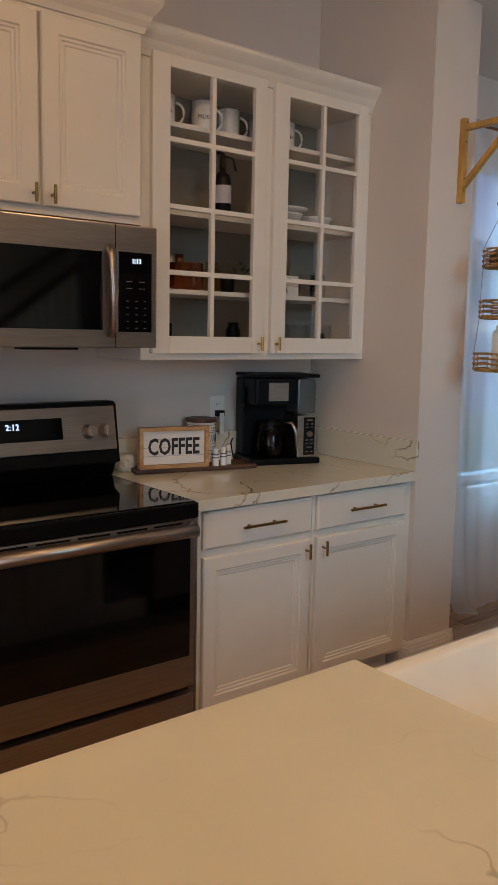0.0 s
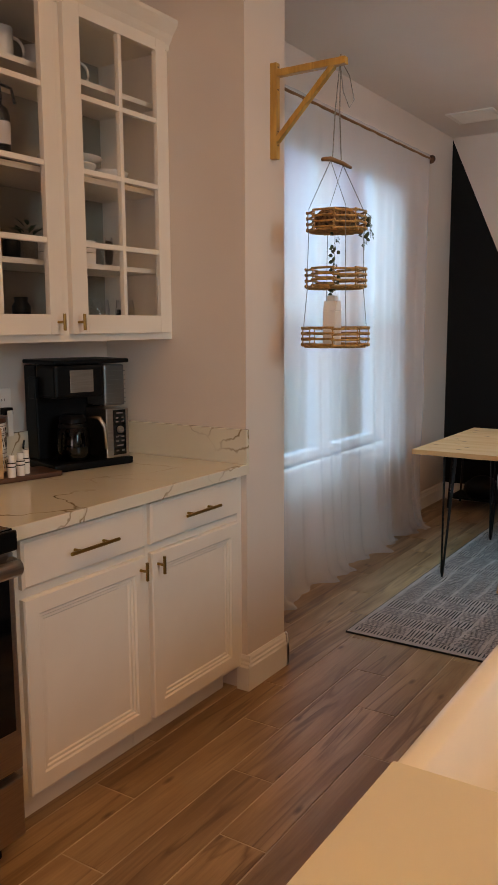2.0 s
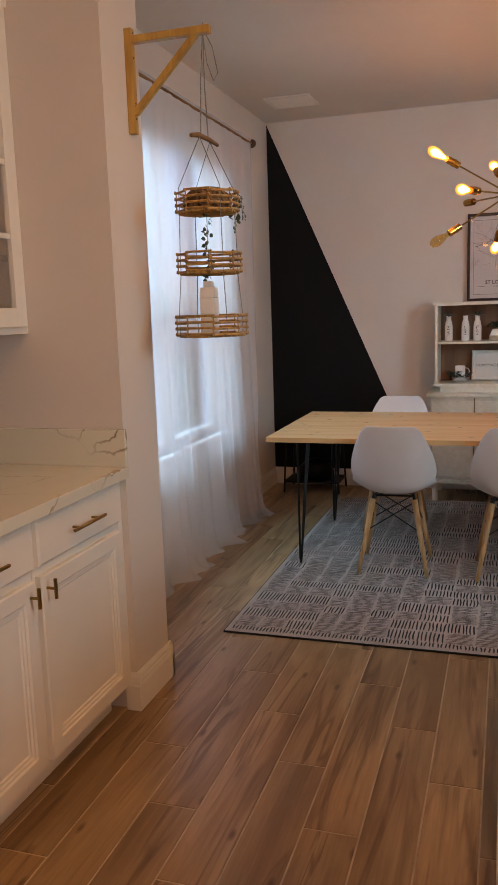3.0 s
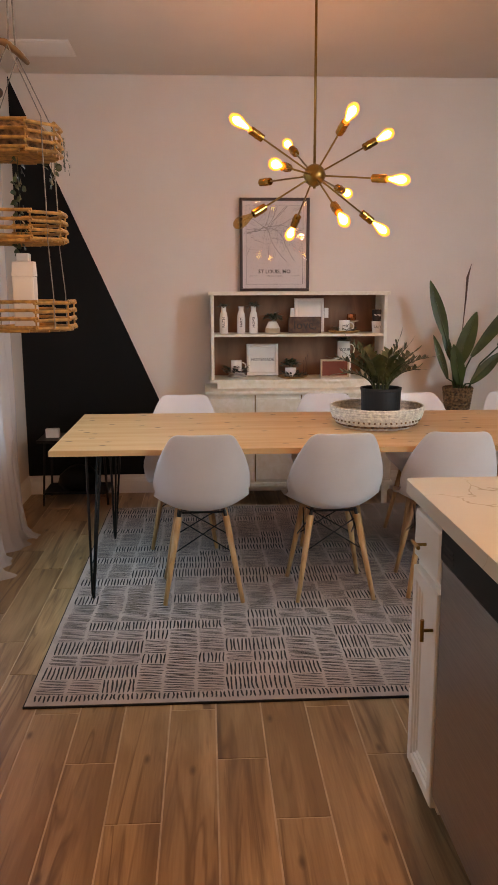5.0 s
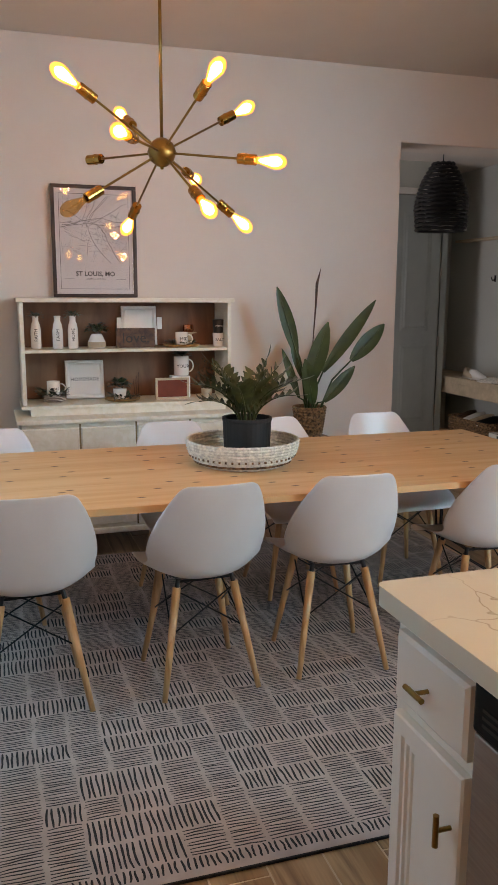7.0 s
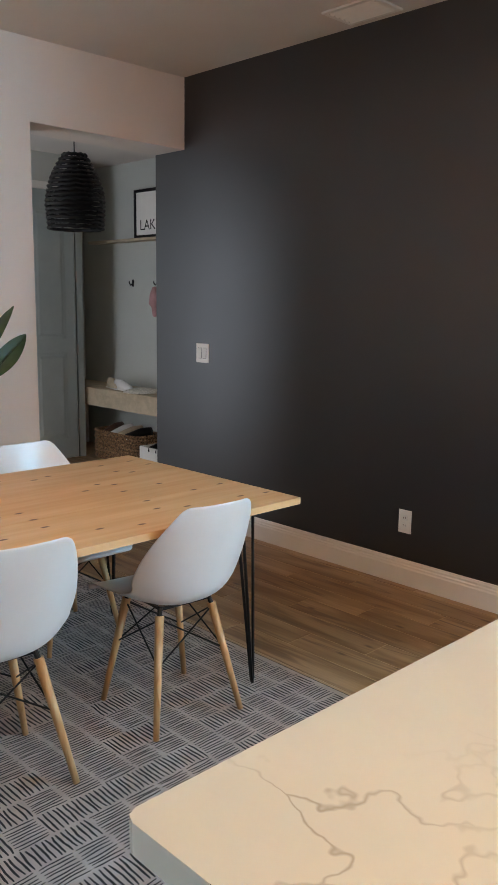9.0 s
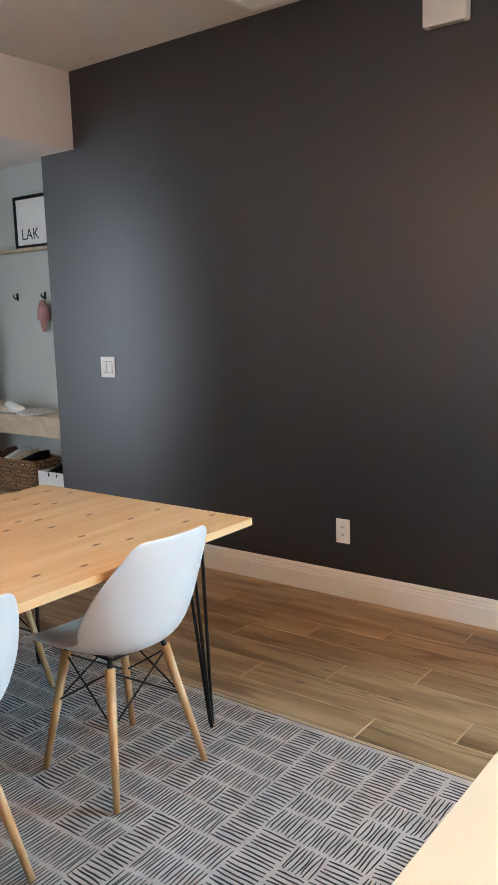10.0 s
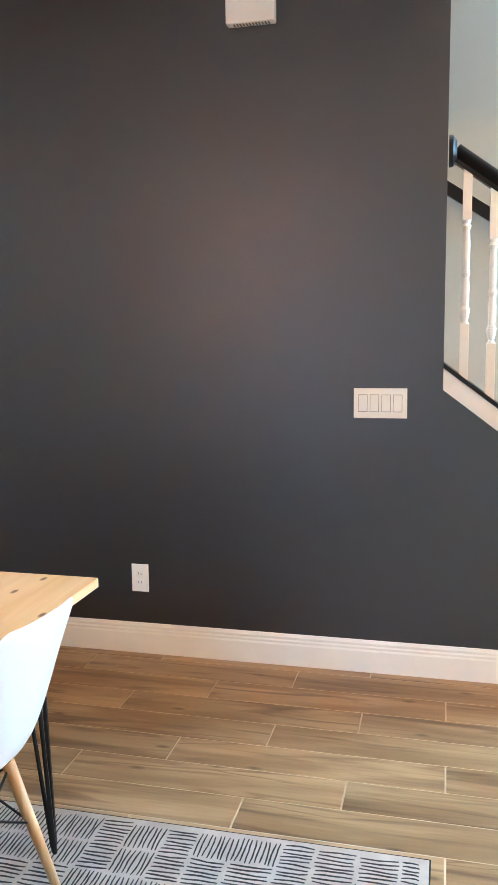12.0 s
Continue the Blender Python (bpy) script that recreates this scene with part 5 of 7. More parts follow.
def shoe(x, y, z, turn, m, label):
    s = thing("shoe", label, "shoe", (x, y, z), "shoes in the foyer", turn)
    bm = bmesh.new()
    rows = []
    for i in range(9):
        t = i / 8
        w = 0.034 + 0.012 * math.sin(t * 3.1) - 0.012 * (t > 0.95)
        h = 0.085 if t < 0.35 else 0.085 - 0.05 * (t - 0.35) / 0.65
        rows.append([bm.verts.new((t * 0.27 - 0.13, w * math.cos(a), 0.012 + h * max(0, math.sin(a)) ** 0.7)) for a in [math.pi * k / 8 for k in range(9)]])
    for A, B in zip(rows, rows[1:]):
        for k in range(8):
            bm.faces.new((A[k], A[k + 1], B[k + 1], B[k]))
        bm.faces.new((A[0], A[8], B[8], B[0]))
    bm.faces.new(rows[0]), bm.faces.new(rows[-1])
    part("upper", bm, m, s, smooth=True)
    part("sole", bx(-0.132, 0.142, -0.042, 0.042, 0, 0.014, bevel=0.006), M["white"], s)
    return s


shoe(9.15, -2.42, 0.661, 165, M["kraft"], "tan and white shoe on the foyer bench")
shoe(8.98, -2.40, 0.661, 175, M["white"], "off-white shoe on the foyer bench")
dish = thing("slipper_tray", "pale oval cloth bundle on the foyer bench", "cloth", (8.72, -2.42, 0.661))
part("cloth", lathe([(0, 0.045), (0.07, 0.04), (0.15, 0.02), (0.17, 0.004), (0, 0)], 20), M["cotton"], dish, smooth=True)


def woven_basket(name, label, x, y, z, w, d, h, m, turn=0):
    b = thing(name, label, "basket", (x, y, z), "", turn)
    n = max(3, int(h / 0.028))
    for k in range(n):
        zz = (k + 0.5) * h / n
        pts = []
        for i in range(44):
            a = 2 * math.pi * i / 44
            c, s = math.cos(a), math.sin(a)
            p = (abs(c) ** 5 + abs(s) ** 5) ** (-1 / 5)
            wob = 1 + 0.022 * (1 if (i + k) % 2 else -1)
            pts.append((w / 2 * c * p * wob, d / 2 * s * p * wob, zz))
        part("strand", tube(bmesh.new(), pts, h / n * 0.56, 5, True), m, b)
    part("base", bx(-w / 2 + 0.02, w / 2 - 0.02, -d / 2 + 0.02, d / 2 - 0.02, 0.004, 0.014), m, b)
    return b


woven_basket("shoe_basket", "brown woven seagrass basket full of shoes below the bench", 9.03, -2.47, 0, 0.70, 0.32, 0.27, M["basket"])
for k, (x, m, l) in enumerate(((8.82, "iron", "black shoe in the woven basket"), (8.95, "kraft", "tan shoe in the woven basket"), (9.08, "white", "white trainer in the woven basket"), (9.22, "walnut", "brown shoe in the woven basket"))):
    shoe(x, -2.45, 0.225, 80 + k * 9, M[m], l)
tub = thing("shoe_tub", "white plastic tub holding a pair of shoes", "tub", (8.42, -2.46, 0))
part("tub", ringed(0.40, 0.001, [(0, 0), (0, 0.0005)], Matrix.Translation((-0.2, 0, 0.0))), M["white"], tub)
for a in ((-0.2, 0.2, 0.13, 0.15), (-0.2, 0.2, -0.15, -0.13), (-0.2, -0.18, -0.13, 0.13), (0.18, 0.2, -0.13, 0.13)):
    part("side", bx(*a, 0.004, 0.2, bevel=0.004), M["white"], tub)
part("bottom", bx(-0.18, 0.18, -0.13, 0.13, 0.004, 0.15), M["white"], tub)
shoe(8.38, -2.45, 0.151, 95, M["iron"], "black and white trainer in the white tub")
shoe(8.49, -2.45, 0.151, 88, M["iron"], "black and white trainer in the white tub")
ls = thing("ledge_shelf", "pale wooden picture ledge on the foyer wall", "shelf", (8.75, -2.72, 2.02))
part("board", bx(-0.9, 1.08, 0.0005, 0.12, 0, 0.025, bevel=0.003), M["kraft"], ls)
ap = thing("word_picture", "black-framed white word print on the foyer ledge", "picture", (8.85, -2.66, 2.046))
for a in ((-0.27, 0.27, 0.0, 0.025), (-0.27, 0.27, 0.405, 0.43), (-0.27, -0.245, 0.025, 0.405), (0.245, 0.27, 0.025, 0.405)):
    part("frame_bar", bx(a[0], a[1], 0, 0.02, a[2], a[3]), M["iron"], ap, "black frame bar")
part("print", bx(-0.244, 0.244, 0.004, 0.010, 0.026, 0.404), M["white"], ap, "white print")
writing("LAK", 0.13, pose(0.075, 0.0105, 0.11, 90, 0, 180), M["ink"], ap)
for x in (9.25, 8.87):
    hk = thing("coat_hook", "small black coat hook on the foyer wall", "hook", (x, -2.72, 1.64), "foyer coat hooks")
    part("hook_plate", bx(-0.012, 0.012, 0.0005, 0.006, -0.03, 0.035), M["iron"], hk)
    part("prong", tube(bmesh.new(), [(0, 0.006, 0.0), (0, 0.03, -0.018), (0, 0.045, 0.0), (0, 0.045, 0.02)], 0.006, 6), M["iron"], hk)
ck = thing("pink_cap", "small pink cloth hanging from a foyer hook", "cloth", (8.84, -2.66, 1.40))
part("cloth", lathe([(0, 0.21), (0.02, 0.2), (0.045, 0.14), (0.055, 0.05), (0.03, 0.02), (0.02, -0.06), (0, -0.07)], 12), M["pink"], ck, smooth=True)

# ---- picture over the hutch ----
pc = thing("map_picture", "dark-framed city map print leaning on the hutch", "picture", (7.045, 1.531, 1.4525))
pw, ph = 0.488, 0.635
for a in ((-pw / 2, pw / 2, 0, 0.02), (-pw / 2, pw / 2, ph - 0.02, ph), (-pw / 2, -pw / 2 + 0.02, 0.02, ph - 0.02), (pw / 2 - 0.02, pw / 2, 0.02, ph - 0.02)):
    part("frame_bar", bx(-0.012, 0.018, a[0], a[1], a[2], a[3], bevel=0.002), M["frame"], pc, "dark red-brown frame bar")
part("print", bx(0.002, 0.008, -pw / 2 + 0.021, pw / 2 - 0.021, 0.021, ph - 0.021), M["paper"], pc, "pale map print")
g = part("glazing", bx(-0.004, -0.002, -pw / 2 + 0.021, pw / 2 - 0.021, 0.021, ph - 0.021), M["glass"], pc, "picture glass")
g.visible_shadow = False
RM = lambda y, z: pose(0.0012, y, z, 90, 0, -90)
writing("ST LOUIS, MO", 0.037, RM(0, 0.135), M["ink"], pc, extrude=0.0004, bold=0.0007)
writing("UNITED STATES", 0.016, RM(0, 0.105), M["greyline"], pc, extrude=0.0004)
for a in ((-0.2, 0.2, 0.048, 0.05), (-0.2, 0.2, ph - 0.05, ph - 0.048), (-0.2, -0.198, 0.05, ph - 0.05), (0.198, 0.2, 0.05, ph - 0.05), (-0.175, -0.12, 0.105, 0.107), (0.12, 0.175, 0.105, 0.107)):
    part("border_line", bx(0.0006, 0.0018, a[0], a[1], a[2], a[3]), M["ink"], pc)
rm = random.Random(3)
verts, faces = [], []


def road(y0, z0, ang, ln, th):
    y, z = y0, z0
    for _ in range(int(ln / 0.012)):
        ang += rm.uniform(-0.22, 0.22)
        y2, z2 = y + math.cos(ang) * 0.012, z + math.sin(ang) * 0.012
        if not (-0.195 < y2 < 0.195 and 0.2 < z2 < ph - 0.055):
            break
        ny, nz = -math.sin(ang) * th / 2, math.cos(ang) * th / 2
        b = len(verts)
        verts.extend([(0.0012, y + ny, z + nz), (0.0012, y - ny, z - nz), (0.0012, y2 - ny, z2 - nz), (0.0012, y2 + ny, z2 + nz)])
        faces.append((b, b + 1, b + 2, b + 3))
        y, z = y2, z2


for k in range(14):
    road(0.06 + rm.uniform(-0.03, 0.03), 0.42 + rm.uniform(-0.03, 0.03), rm.uniform(0, 6.28), 0.4, 0.0024)
for k in range(110):
    road(rm.uniform(-0.19, 0.19), rm.uniform(0.25, ph - 0.06), rm.choice((0.3, 1.9, 3.4, 5.0)) + rm.uniform(-0.2, 0.2), rm.uniform(0.03, 0.14), 0.0009)
me = bpy.data.meshes.new("map_lines")
me.from_pydata(verts, [], faces)
me.materials.append(M["greyline"])
ml = new("map_line", me)
ml.parent = pc
tagged(ml, "fine grey street lines", kind="stuff")


# ---- leaves ----
def leaf_blade(bm, base, d, up, ln, w, curl=0.2, n=6, fold=0.15):
    """One leaf: a folded blade that tapers at both ends and bends down."""
    d, up = Vector(d).normalized(), Vector(up)
    s = d.cross(up).normalized()
    up = s.cross(d).normalized()
    base = Vector(base)
    prev = None
    for i in range(n + 1):
        t = i / n
        c = base + d * ln * t - up * curl * ln * t * t
        hw = w / 2 * max(0.04, math.sin(math.pi * min(1, t * 0.93 + 0.06)) ** 0.75)
        row = [bm.verts.new(c - s * hw + up * fold * hw), bm.verts.new(c), bm.verts.new(c + s * hw + up * fold * hw)]
        if prev:
            bm.faces.new((prev[0], prev[1], row[1], row[0]))
            bm.faces.new((prev[1], prev[2], row[2], row[1]))
        prev = row


# ---- centre piece on the table ----
TZ = 0.75
cb = thing("centre_basket", "white and black woven rope basket on the pine table", "basket", (5.45, 1.125, TZ + 0.0005))
for k in range(9):
    r = (0.178, 0.198, 0.212, 0.222, 0.229, 0.234, 0.237, 0.239, 0.240)[k]
    mt = M["cotton"] if k != 1 else M["basket"]
    pts = [((r + 0.002 * (-1) ** i) * math.cos(2 * math.pi * i / 64), (r + 0.002 * (-1) ** i) * math.sin(2 * math.pi * i / 64), 0.007 + k * 0.0125) for i in range(64)]
    part("coil", tube(bmesh.new(), pts, 0.0068, 6, True), mt, cb, "white rope coil" if mt == M["cotton"] else "brown rope coil")
for k in range(8):
    r = 0.17 - k * 0.021
    part("floor_coil", tube(bmesh.new(), [(r * math.cos(a / 32 * math.pi), r * math.sin(a / 32 * math.pi), 0.0075) for a in range(64)], 0.012 * 0.6, 5, True), M["cotton"], cb)
rb = random.Random(8)
bm = bmesh.new()
for i in range(52):
    a = 2 * math.pi * i / 52
    for z, r in ((0.020, 0.209), (0.045, 0.228)):
        box(bm, -0.003, 0.003, -0.004, 0.004, -0.004, 0.004, 0, Matrix.Translation((r * math.cos(a), r * math.sin(a), z)) @ pose(0, 0, 0, 0, 0, math.degrees(a)))
part("stitching", bm, M["basket"], cb, "small brown stitches", kind="stuff")
zp = thing("black_pot", "matt black square-shouldered pot in the rope basket", "plant pot", (5.45, 1.105, TZ + 0.0155))
part("pot", lathe([(0, 0.0), (0.092, 0.0), (0.098, 0.01), (0.105, 0.17), (0.108, 0.178), (0.108, 0.188), (0.098, 0.188), (0.095, 0.165), (0, 0.165)], 32), M["potblack"], zp, smooth=False)
part("soil", lathe([(0, 0.172), (0.05, 0.170), (0.094, 0.1665), (0, 0.1662)], 20), M["soil"], zp)
zz = thing("zz_plant", "glossy dark green zz plant in the black pot", "plant", (5.45, 1.105, TZ + 0.183))
STEMS = [(100, 0.27, 0.72, 9), (95, 0.24, 0.5, 8), (270, 0.27, 0.72, 9), (285, 0.25, 0.5, 8), (75, 0.29, 0.35, 9), (250, 0.27, 0.3, 8), (180, 0.24, 0.45, 8), (20, 0.27, 0.5, 9), (210, 0.24, 0.6, 7), (150, 0.25, 0.6, 8), (330, 0.27, 0.6, 8), (265, 0.29, 0.15, 8), (90, 0.20, 0.9, 7), (300, 0.22, 0.85, 7), (230, 0.22, 0.8, 7)]
for a, ln, lean, n in STEMS:
    a = radians(a)
    o = Vector((math.cos(a), math.sin(a), 0))
    pts = [o * 0.03 + (o * math.sin(lean * t * 1.3) + Vector((0, 0, math.cos(lean * t * 1.1)))) * ln * t - Vector((0, 0, 0.015)) for t in [i / 8 for i in range(9)]]
    stem = part("stem", tube(bmesh.new(), pts, [0.007 - 0.0006 * i for i in range(9)], 6), M["leafdark"], zz, "thick green stem", smooth=True)
    for i in range(n):
        t = 0.25 + 0.72 * i / n
        k = min(int(t * 8), 7)
        p = pts[k].lerp(pts[k + 1], t * 8 - k)
        d = (pts[k + 1] - pts[k]).normalized()
        sd = d.cross(Vector((0, 0, 1))).normalized() if abs(d.z) < 0.98 else Vector((-o.y, o.x, 0))
        for s in (-1, 1):
            bm = bmesh.new()
            leaf_blade(bm, p, d * 0.75 + sd * s + Vector((0, 0, rb.uniform(-0.1, 0.25))), d.cross(sd) * 1.0 + Vector((0, 0, 0.2)), rb.uniform(0.052, 0.074), rb.uniform(0.023, 0.031), 0.25, 4)
            part("leaf", bm, M["leafdark"], stem, smooth=True)
    bm = bmesh.new()
    leaf_blade(bm, pts[-1], pts[-1] - pts[-2], o, 0.065, 0.022, 0.1, 4)
    part("leaf", bm, M["leafdark"], stem, smooth=True)

# ---- bird of paradise on its stand ----
sd = thing("plant_stand", "dark four-legged plant stand beside the hutch", "plant stand", (6.80, 0.265, 0))
part("top_plate", lathe([(0, 0.598), (0.125, 0.598), (0.128, 0.59), (0.128, 0.583), (0, 0.58)], 28), M["walnut"], sd)
for a in (45, 135, 225, 315):
    c, s = math.cos(radians(a)), math.sin(radians(a))
    part("leg", rod(bmesh.new(), (c * 0.11, s * 0.11, 0), (c * 0.10, s * 0.10, 0.581), 0.009, seg=8), M["iron"], sd)
wp = thing("wicker_pot", "brown woven pot on the plant stand", "plant pot", (6.80, 0.265, 0.5985))
for k in range(11):
    r = 0.072 + 0.026 * (k / 10) ** 0.8
    part("strand", tube(bmesh.new(), [((r + 0.0018 * (-1) ** (i + k)) * math.cos(2 * math.pi * i / 36), (r + 0.0018 * (-1) ** (i + k)) * math.sin(2 * math.pi * i / 36), 0.009 + k * 0.0175) for i in range(36)], 0.0098, 5, True), M["basket"], wp)
part("liner", lathe([(0, 0.004), (0.066, 0.004), (0.09, 0.17), (0, 0.17)], 20), M["soil"], wp)
bp = thing("bird_of_paradise", "tall bird of paradise plant with broad green leaves", "plant", (6.80, 0.265, 0.76))
BLADES = [((0.0, 0.09, 0.35), (0.0, 0.22, 0.76), 0.10, 0.03), ((-0.02, 0.08, 0.09), (0.02, 0.178, 0.39), 0.06, 0.03), ((-0.03, 0.03, 0.15), (-0.05, -0.095, 0.55), 0.135, 0.03), ((-0.06, 0.0, 0.05), (-0.10, 0.07, 0.33), 0.11, 0.05),
          ((0.02, -0.095, 0.24), (0.0, -0.43, 0.68), 0.095, -0.03), ((-0.01, -0.27, 0.31), (-0.02, -0.50, 0.54), 0.125, 0.12), ((-0.04, -0.08, 0.06), (-0.05, -0.285, 0.28), 0.095, 0.08), ((0.03, 0.04, 0.2), (0.06, 0.11, 0.45), 0.06, 0.0)]
for a, b, w, curl in BLADES:
    a, b = Vector(a), Vector(b)
    base = Vector((a.x * 0.3, a.y * 0.25, 0.0))
    mid = base.lerp(a, 0.55) + Vector((0, -a.y * 0.12, 0.02))
    st = part("leaf_stalk", tube(bmesh.new(), [base, mid, a, a.lerp(b, 0.3), a.lerp(b, 0.85)], [0.008, 0.006, 0.005, 0.003, 0.001], 6), M["leaf2"], bp, "green leaf stalk", smooth=True)
    bm = bmesh.new()
    leaf_blade(bm, a, b - a, Vector((-1, 0.15, 0.25)), (b - a).length, w * 0.86, curl, 10, 0.22)
    part("leaf", bm, M["leaf2"], st, "broad green leaf", smooth=True)
part("flower_stalk", tube(bmesh.new(), [(0, 0, 0), (0, -0.01, 0.3), (0, -0.02, 0.5), (0, -0.03, 0.65), (0, -0.035, 0.78), (0, -0.06, 0.875)], [0.005, 0.004, 0.004, 0.006, 0.009, 0.001], 6), M["walnut"], bp, "brown dried spike", smooth=True)


# ---- things on the hutch ----
def vase(name, label, loc, profile, material, category="vase", word="", size=0.02, vertical=False):
    v = thing(name, label, category, loc)
    part("body", lathe(profile, 24), material, v, smooth=True)
    if word:
        r = max(p[0] for p in profile)
        h = profile[-1][1]
        m = pose(-r - 0.0015, 0, h * 0.42, 90, 0, -90)
        if vertical:
            m = m @ pose(0, 0, 0, 0, 0, 90)
        writing(word, size, m, M["ink"], v)
    return v


def sprig(parent, n, r, h, leaf=0.028, wide=0.016, seed=1, z0=0.0, flat=False, material=None):
    rs = random.Random(seed)
    bm = bmesh.new()
    for _ in range(n):
        a = rs.uniform(0, 6.28)
        q = rs.uniform(0.2, 1)
        p = Vector((math.cos(a) * r * q, math.sin(a) * r * q, z0 + (rs.uniform(0, h) if flat else h * (1 - q * 0.5) * rs.uniform(0.4, 1))))
        leaf_blade(bm, p, (math.cos(a) + rs.uniform(-.6, .6), math.sin(a) + rs.uniform(-.6, .6), rs.uniform(-0.1, 1.0)), (0, 0, 1), leaf * rs.uniform(0.7, 1.2), wide, 0.2, 3)
    return part("foliage", bm, material or M["leaf"], parent, "small green leaves", kind="stuff")


S1, S2 = 1.1665, 0.86
milk = [(0, 0), (0.026, 0), (0.029, 0.006), (0.029, 0.10), (0.024, 0.135), (0.017, 0.155), (0.017, 0.178), (0.020, 0.182), (0.016, 0.184), (0, 0.184)]
for k, (y, w) in enumerate(((1.895, "FAITH"), (1.775, "FARM"), (1.69, "HOME"))):
    v = vase("bottle_vase", "white ceramic milk bottle vase on the hutch shelf", (6.88, y, S1), milk, M["white"], "vase", w, 0.026, True)
    tagged(v, group="milk bottle vases")
    if k != 1:
        sp = sprig(v, 40, 0.04, 0.04, 0.028, 0.015, k + 3, 0.168)
wv = vase("bowl_planter", "white and tan stoneware planter with greenery", (6.9, 1.555, S1), [(0, 0), (0.045, 0), (0.05, 0.01), (0.05, 0.035), (0.034, 0.07), (0.028, 0.08), (0.022, 0.08), (0, 0.075)], M["white"], "planter")
part("band", lathe([(0.0512, 0.004), (0.0516, 0.012), (0.0512, 0.034), (0.048, 0.036)], 24), M["kraft"], wv, "tan lower band")
sprig(wv, 90, 0.055, 0.075, 0.034, 0.022, 11, 0.07)


def platter(x, y, z, w, h, label, word, lean=9):
    t = thing("platter", label, "tray", (x, y, z))
    m = pose(0, 0, 0.004, 0, lean)
    b = ringed(w, h, [(0, 0), (0, 0.006), (0.004, 0.012), (0.016, 0.012), (0.024, 0.006)], m @ Matrix.Translation((0, w / 2, 0)) @ FACE["-x"])
    part("dish", b, M["white"], t, "glossy white ceramic tray")
    writing(word, 0.03, m @ pose(-0.0075, 0, h * 0.5, 90, 0, -90), M["greyline"], t)
    return t


pl = platter(6.98, 1.29, S1, 0.21, 0.235, "white ceramic tray with lug handles leaning in the hutch", "")
for s in (-1, 1):
    part("lug", bx(-0.002, 0.010, min(s * 0.106, s * 0.135), max(s * 0.106, s * 0.135), 0.10, 0.17, bevel=0.003), M["white"], pl)
platter(6.98, 1.62, S2, 0.225, 0.225, "square white ceramic plate leaning in the hutch", "HOMEMADE")
lv = thing("love_sign", "dark wooden block sign on the hutch shelf", "sign", (6.87, 1.335, S1))
part("block", bx(-0.015, 0.015, -0.112, 0.112, 0, 0.112, bevel=0.002), M["walnut"], lv, "dark brown wooden block")
writing("love.", 0.085, pose(-0.0156, 0, 0.055, 90, 0, -90), M["ink"], lv)


def mug(x, y, z, r, h, label, word, turn=180, size=0.03, parent_name="mug"):
    t = thing(parent_name, label, "mug", (x, y, z))
    part("cup", lathe([(0, 0), (r * 0.92, 0), (r, 0.006), (r, h), (r - 0.004, h), (r - 0.004, 0.01), (0, 0.01)], 24), M["white"], t, smooth=True)
    hs = [Vector((0, -r - 0.001 - 0.028 * math.sin(math.pi * i / 8), h * 0.5 + h * 0.32 * math.cos(math.pi * i / 8))) for i in range(9)]
    part("handle", tube(bmesh.new(), hs, 0.0045, 8), M["white"], t, smooth=True)
    if word:
        writing(word, size, pose(-r - 0.001, 0, h * 0.5, 90, 0, -90), M["ink"], t)
    return t


def plate_stack(x, y, z, r, n, label, dark=False):
    for k in range(n):
        t = thing("plate", label, "plate", (x, y, z + k * 0.009), "stacked plates")
        part("plate_body", lathe([(0, 0.001), (r * 0.6, 0), (r * 0.7, 0.002), (r, 0.008), (r, 0.0085), (r * 0.66, 0.005), (0, 0.004)], 28), M["white"] if not dark else M["kraft"], t, smooth=True)


plate_stack(6.88, 1.805, S2, 0.065, 4, "small white plate in a stack on the hutch")
m1 = mug(6.88, 1.81, S2 + 0.037, 0.037, 0.085, "white mug on the plate stack in the hutch", "WISH", size=0.02)
sprig(m1, 90, 0.085, 0.03, 0.042, 0.019, 21, 0.0, True)
tr = thing("round_tray", "pale woven round tray with a mug and greenery", "tray", (6.88, 1.06, S1))
part("tray_body", lathe([(0, 0), (0.09, 0), (0.105, 0.008), (0.11, 0.018), (0.105, 0.016), (0.085, 0.006), (0, 0.006)], 28), M["rattan"], tr)
m2 = mug(6.87, 1.06, S1 + 0.0065, 0.037, 0.08, "white mug with dark letters on the round tray", "MR", size=0.03)
sprig(tr, 70, 0.085, 0.022, 0.038, 0.017, 22, 0.012, True)
gc2 = thing("gold_cake_stand", "small copper and white stand at the back of the hutch shelf", "stand", (6.99, 0.99, S1))
part("foot", lathe([(0, 0), (0.02, 0), (0.022, 0.07), (0.05, 0.075), (0.05, 0.08), (0, 0.08)], 20), M["kraft"], gc2)
part("top", lathe([(0, 0.081), (0.03, 0.081), (0.034, 0.10), (0.03, 0.125), (0, 0.13)], 20), M["copper"], gc2, "copper lidded cup")
for z, mt, wd, lb in ((0, "white", "SALT", "white ceramic salt pot on the hutch shelf"), (0.0805, "ink", "PEPPER", "black ceramic pepper pot stacked on the salt pot")):
    t = thing("seasoning_pot", lb, "pot", (6.87, 0.835, S1 + z))
    part("pot", lathe([(0, 0), (0.028, 0), (0.035, 0.078), (0.03, 0.079), (0, 0.076)], 20), M[mt], t, smooth=False)
    writing(wd, 0.024 if z == 0 else 0.017, pose(-0.034, 0, 0.04, 90, 0, -90), M["ink"] if z == 0 else M["white"], t)
tr2 = thing("oval_tray", "round wooden tray with a planter on the hutch", "tray", (6.86, 1.42, S2))
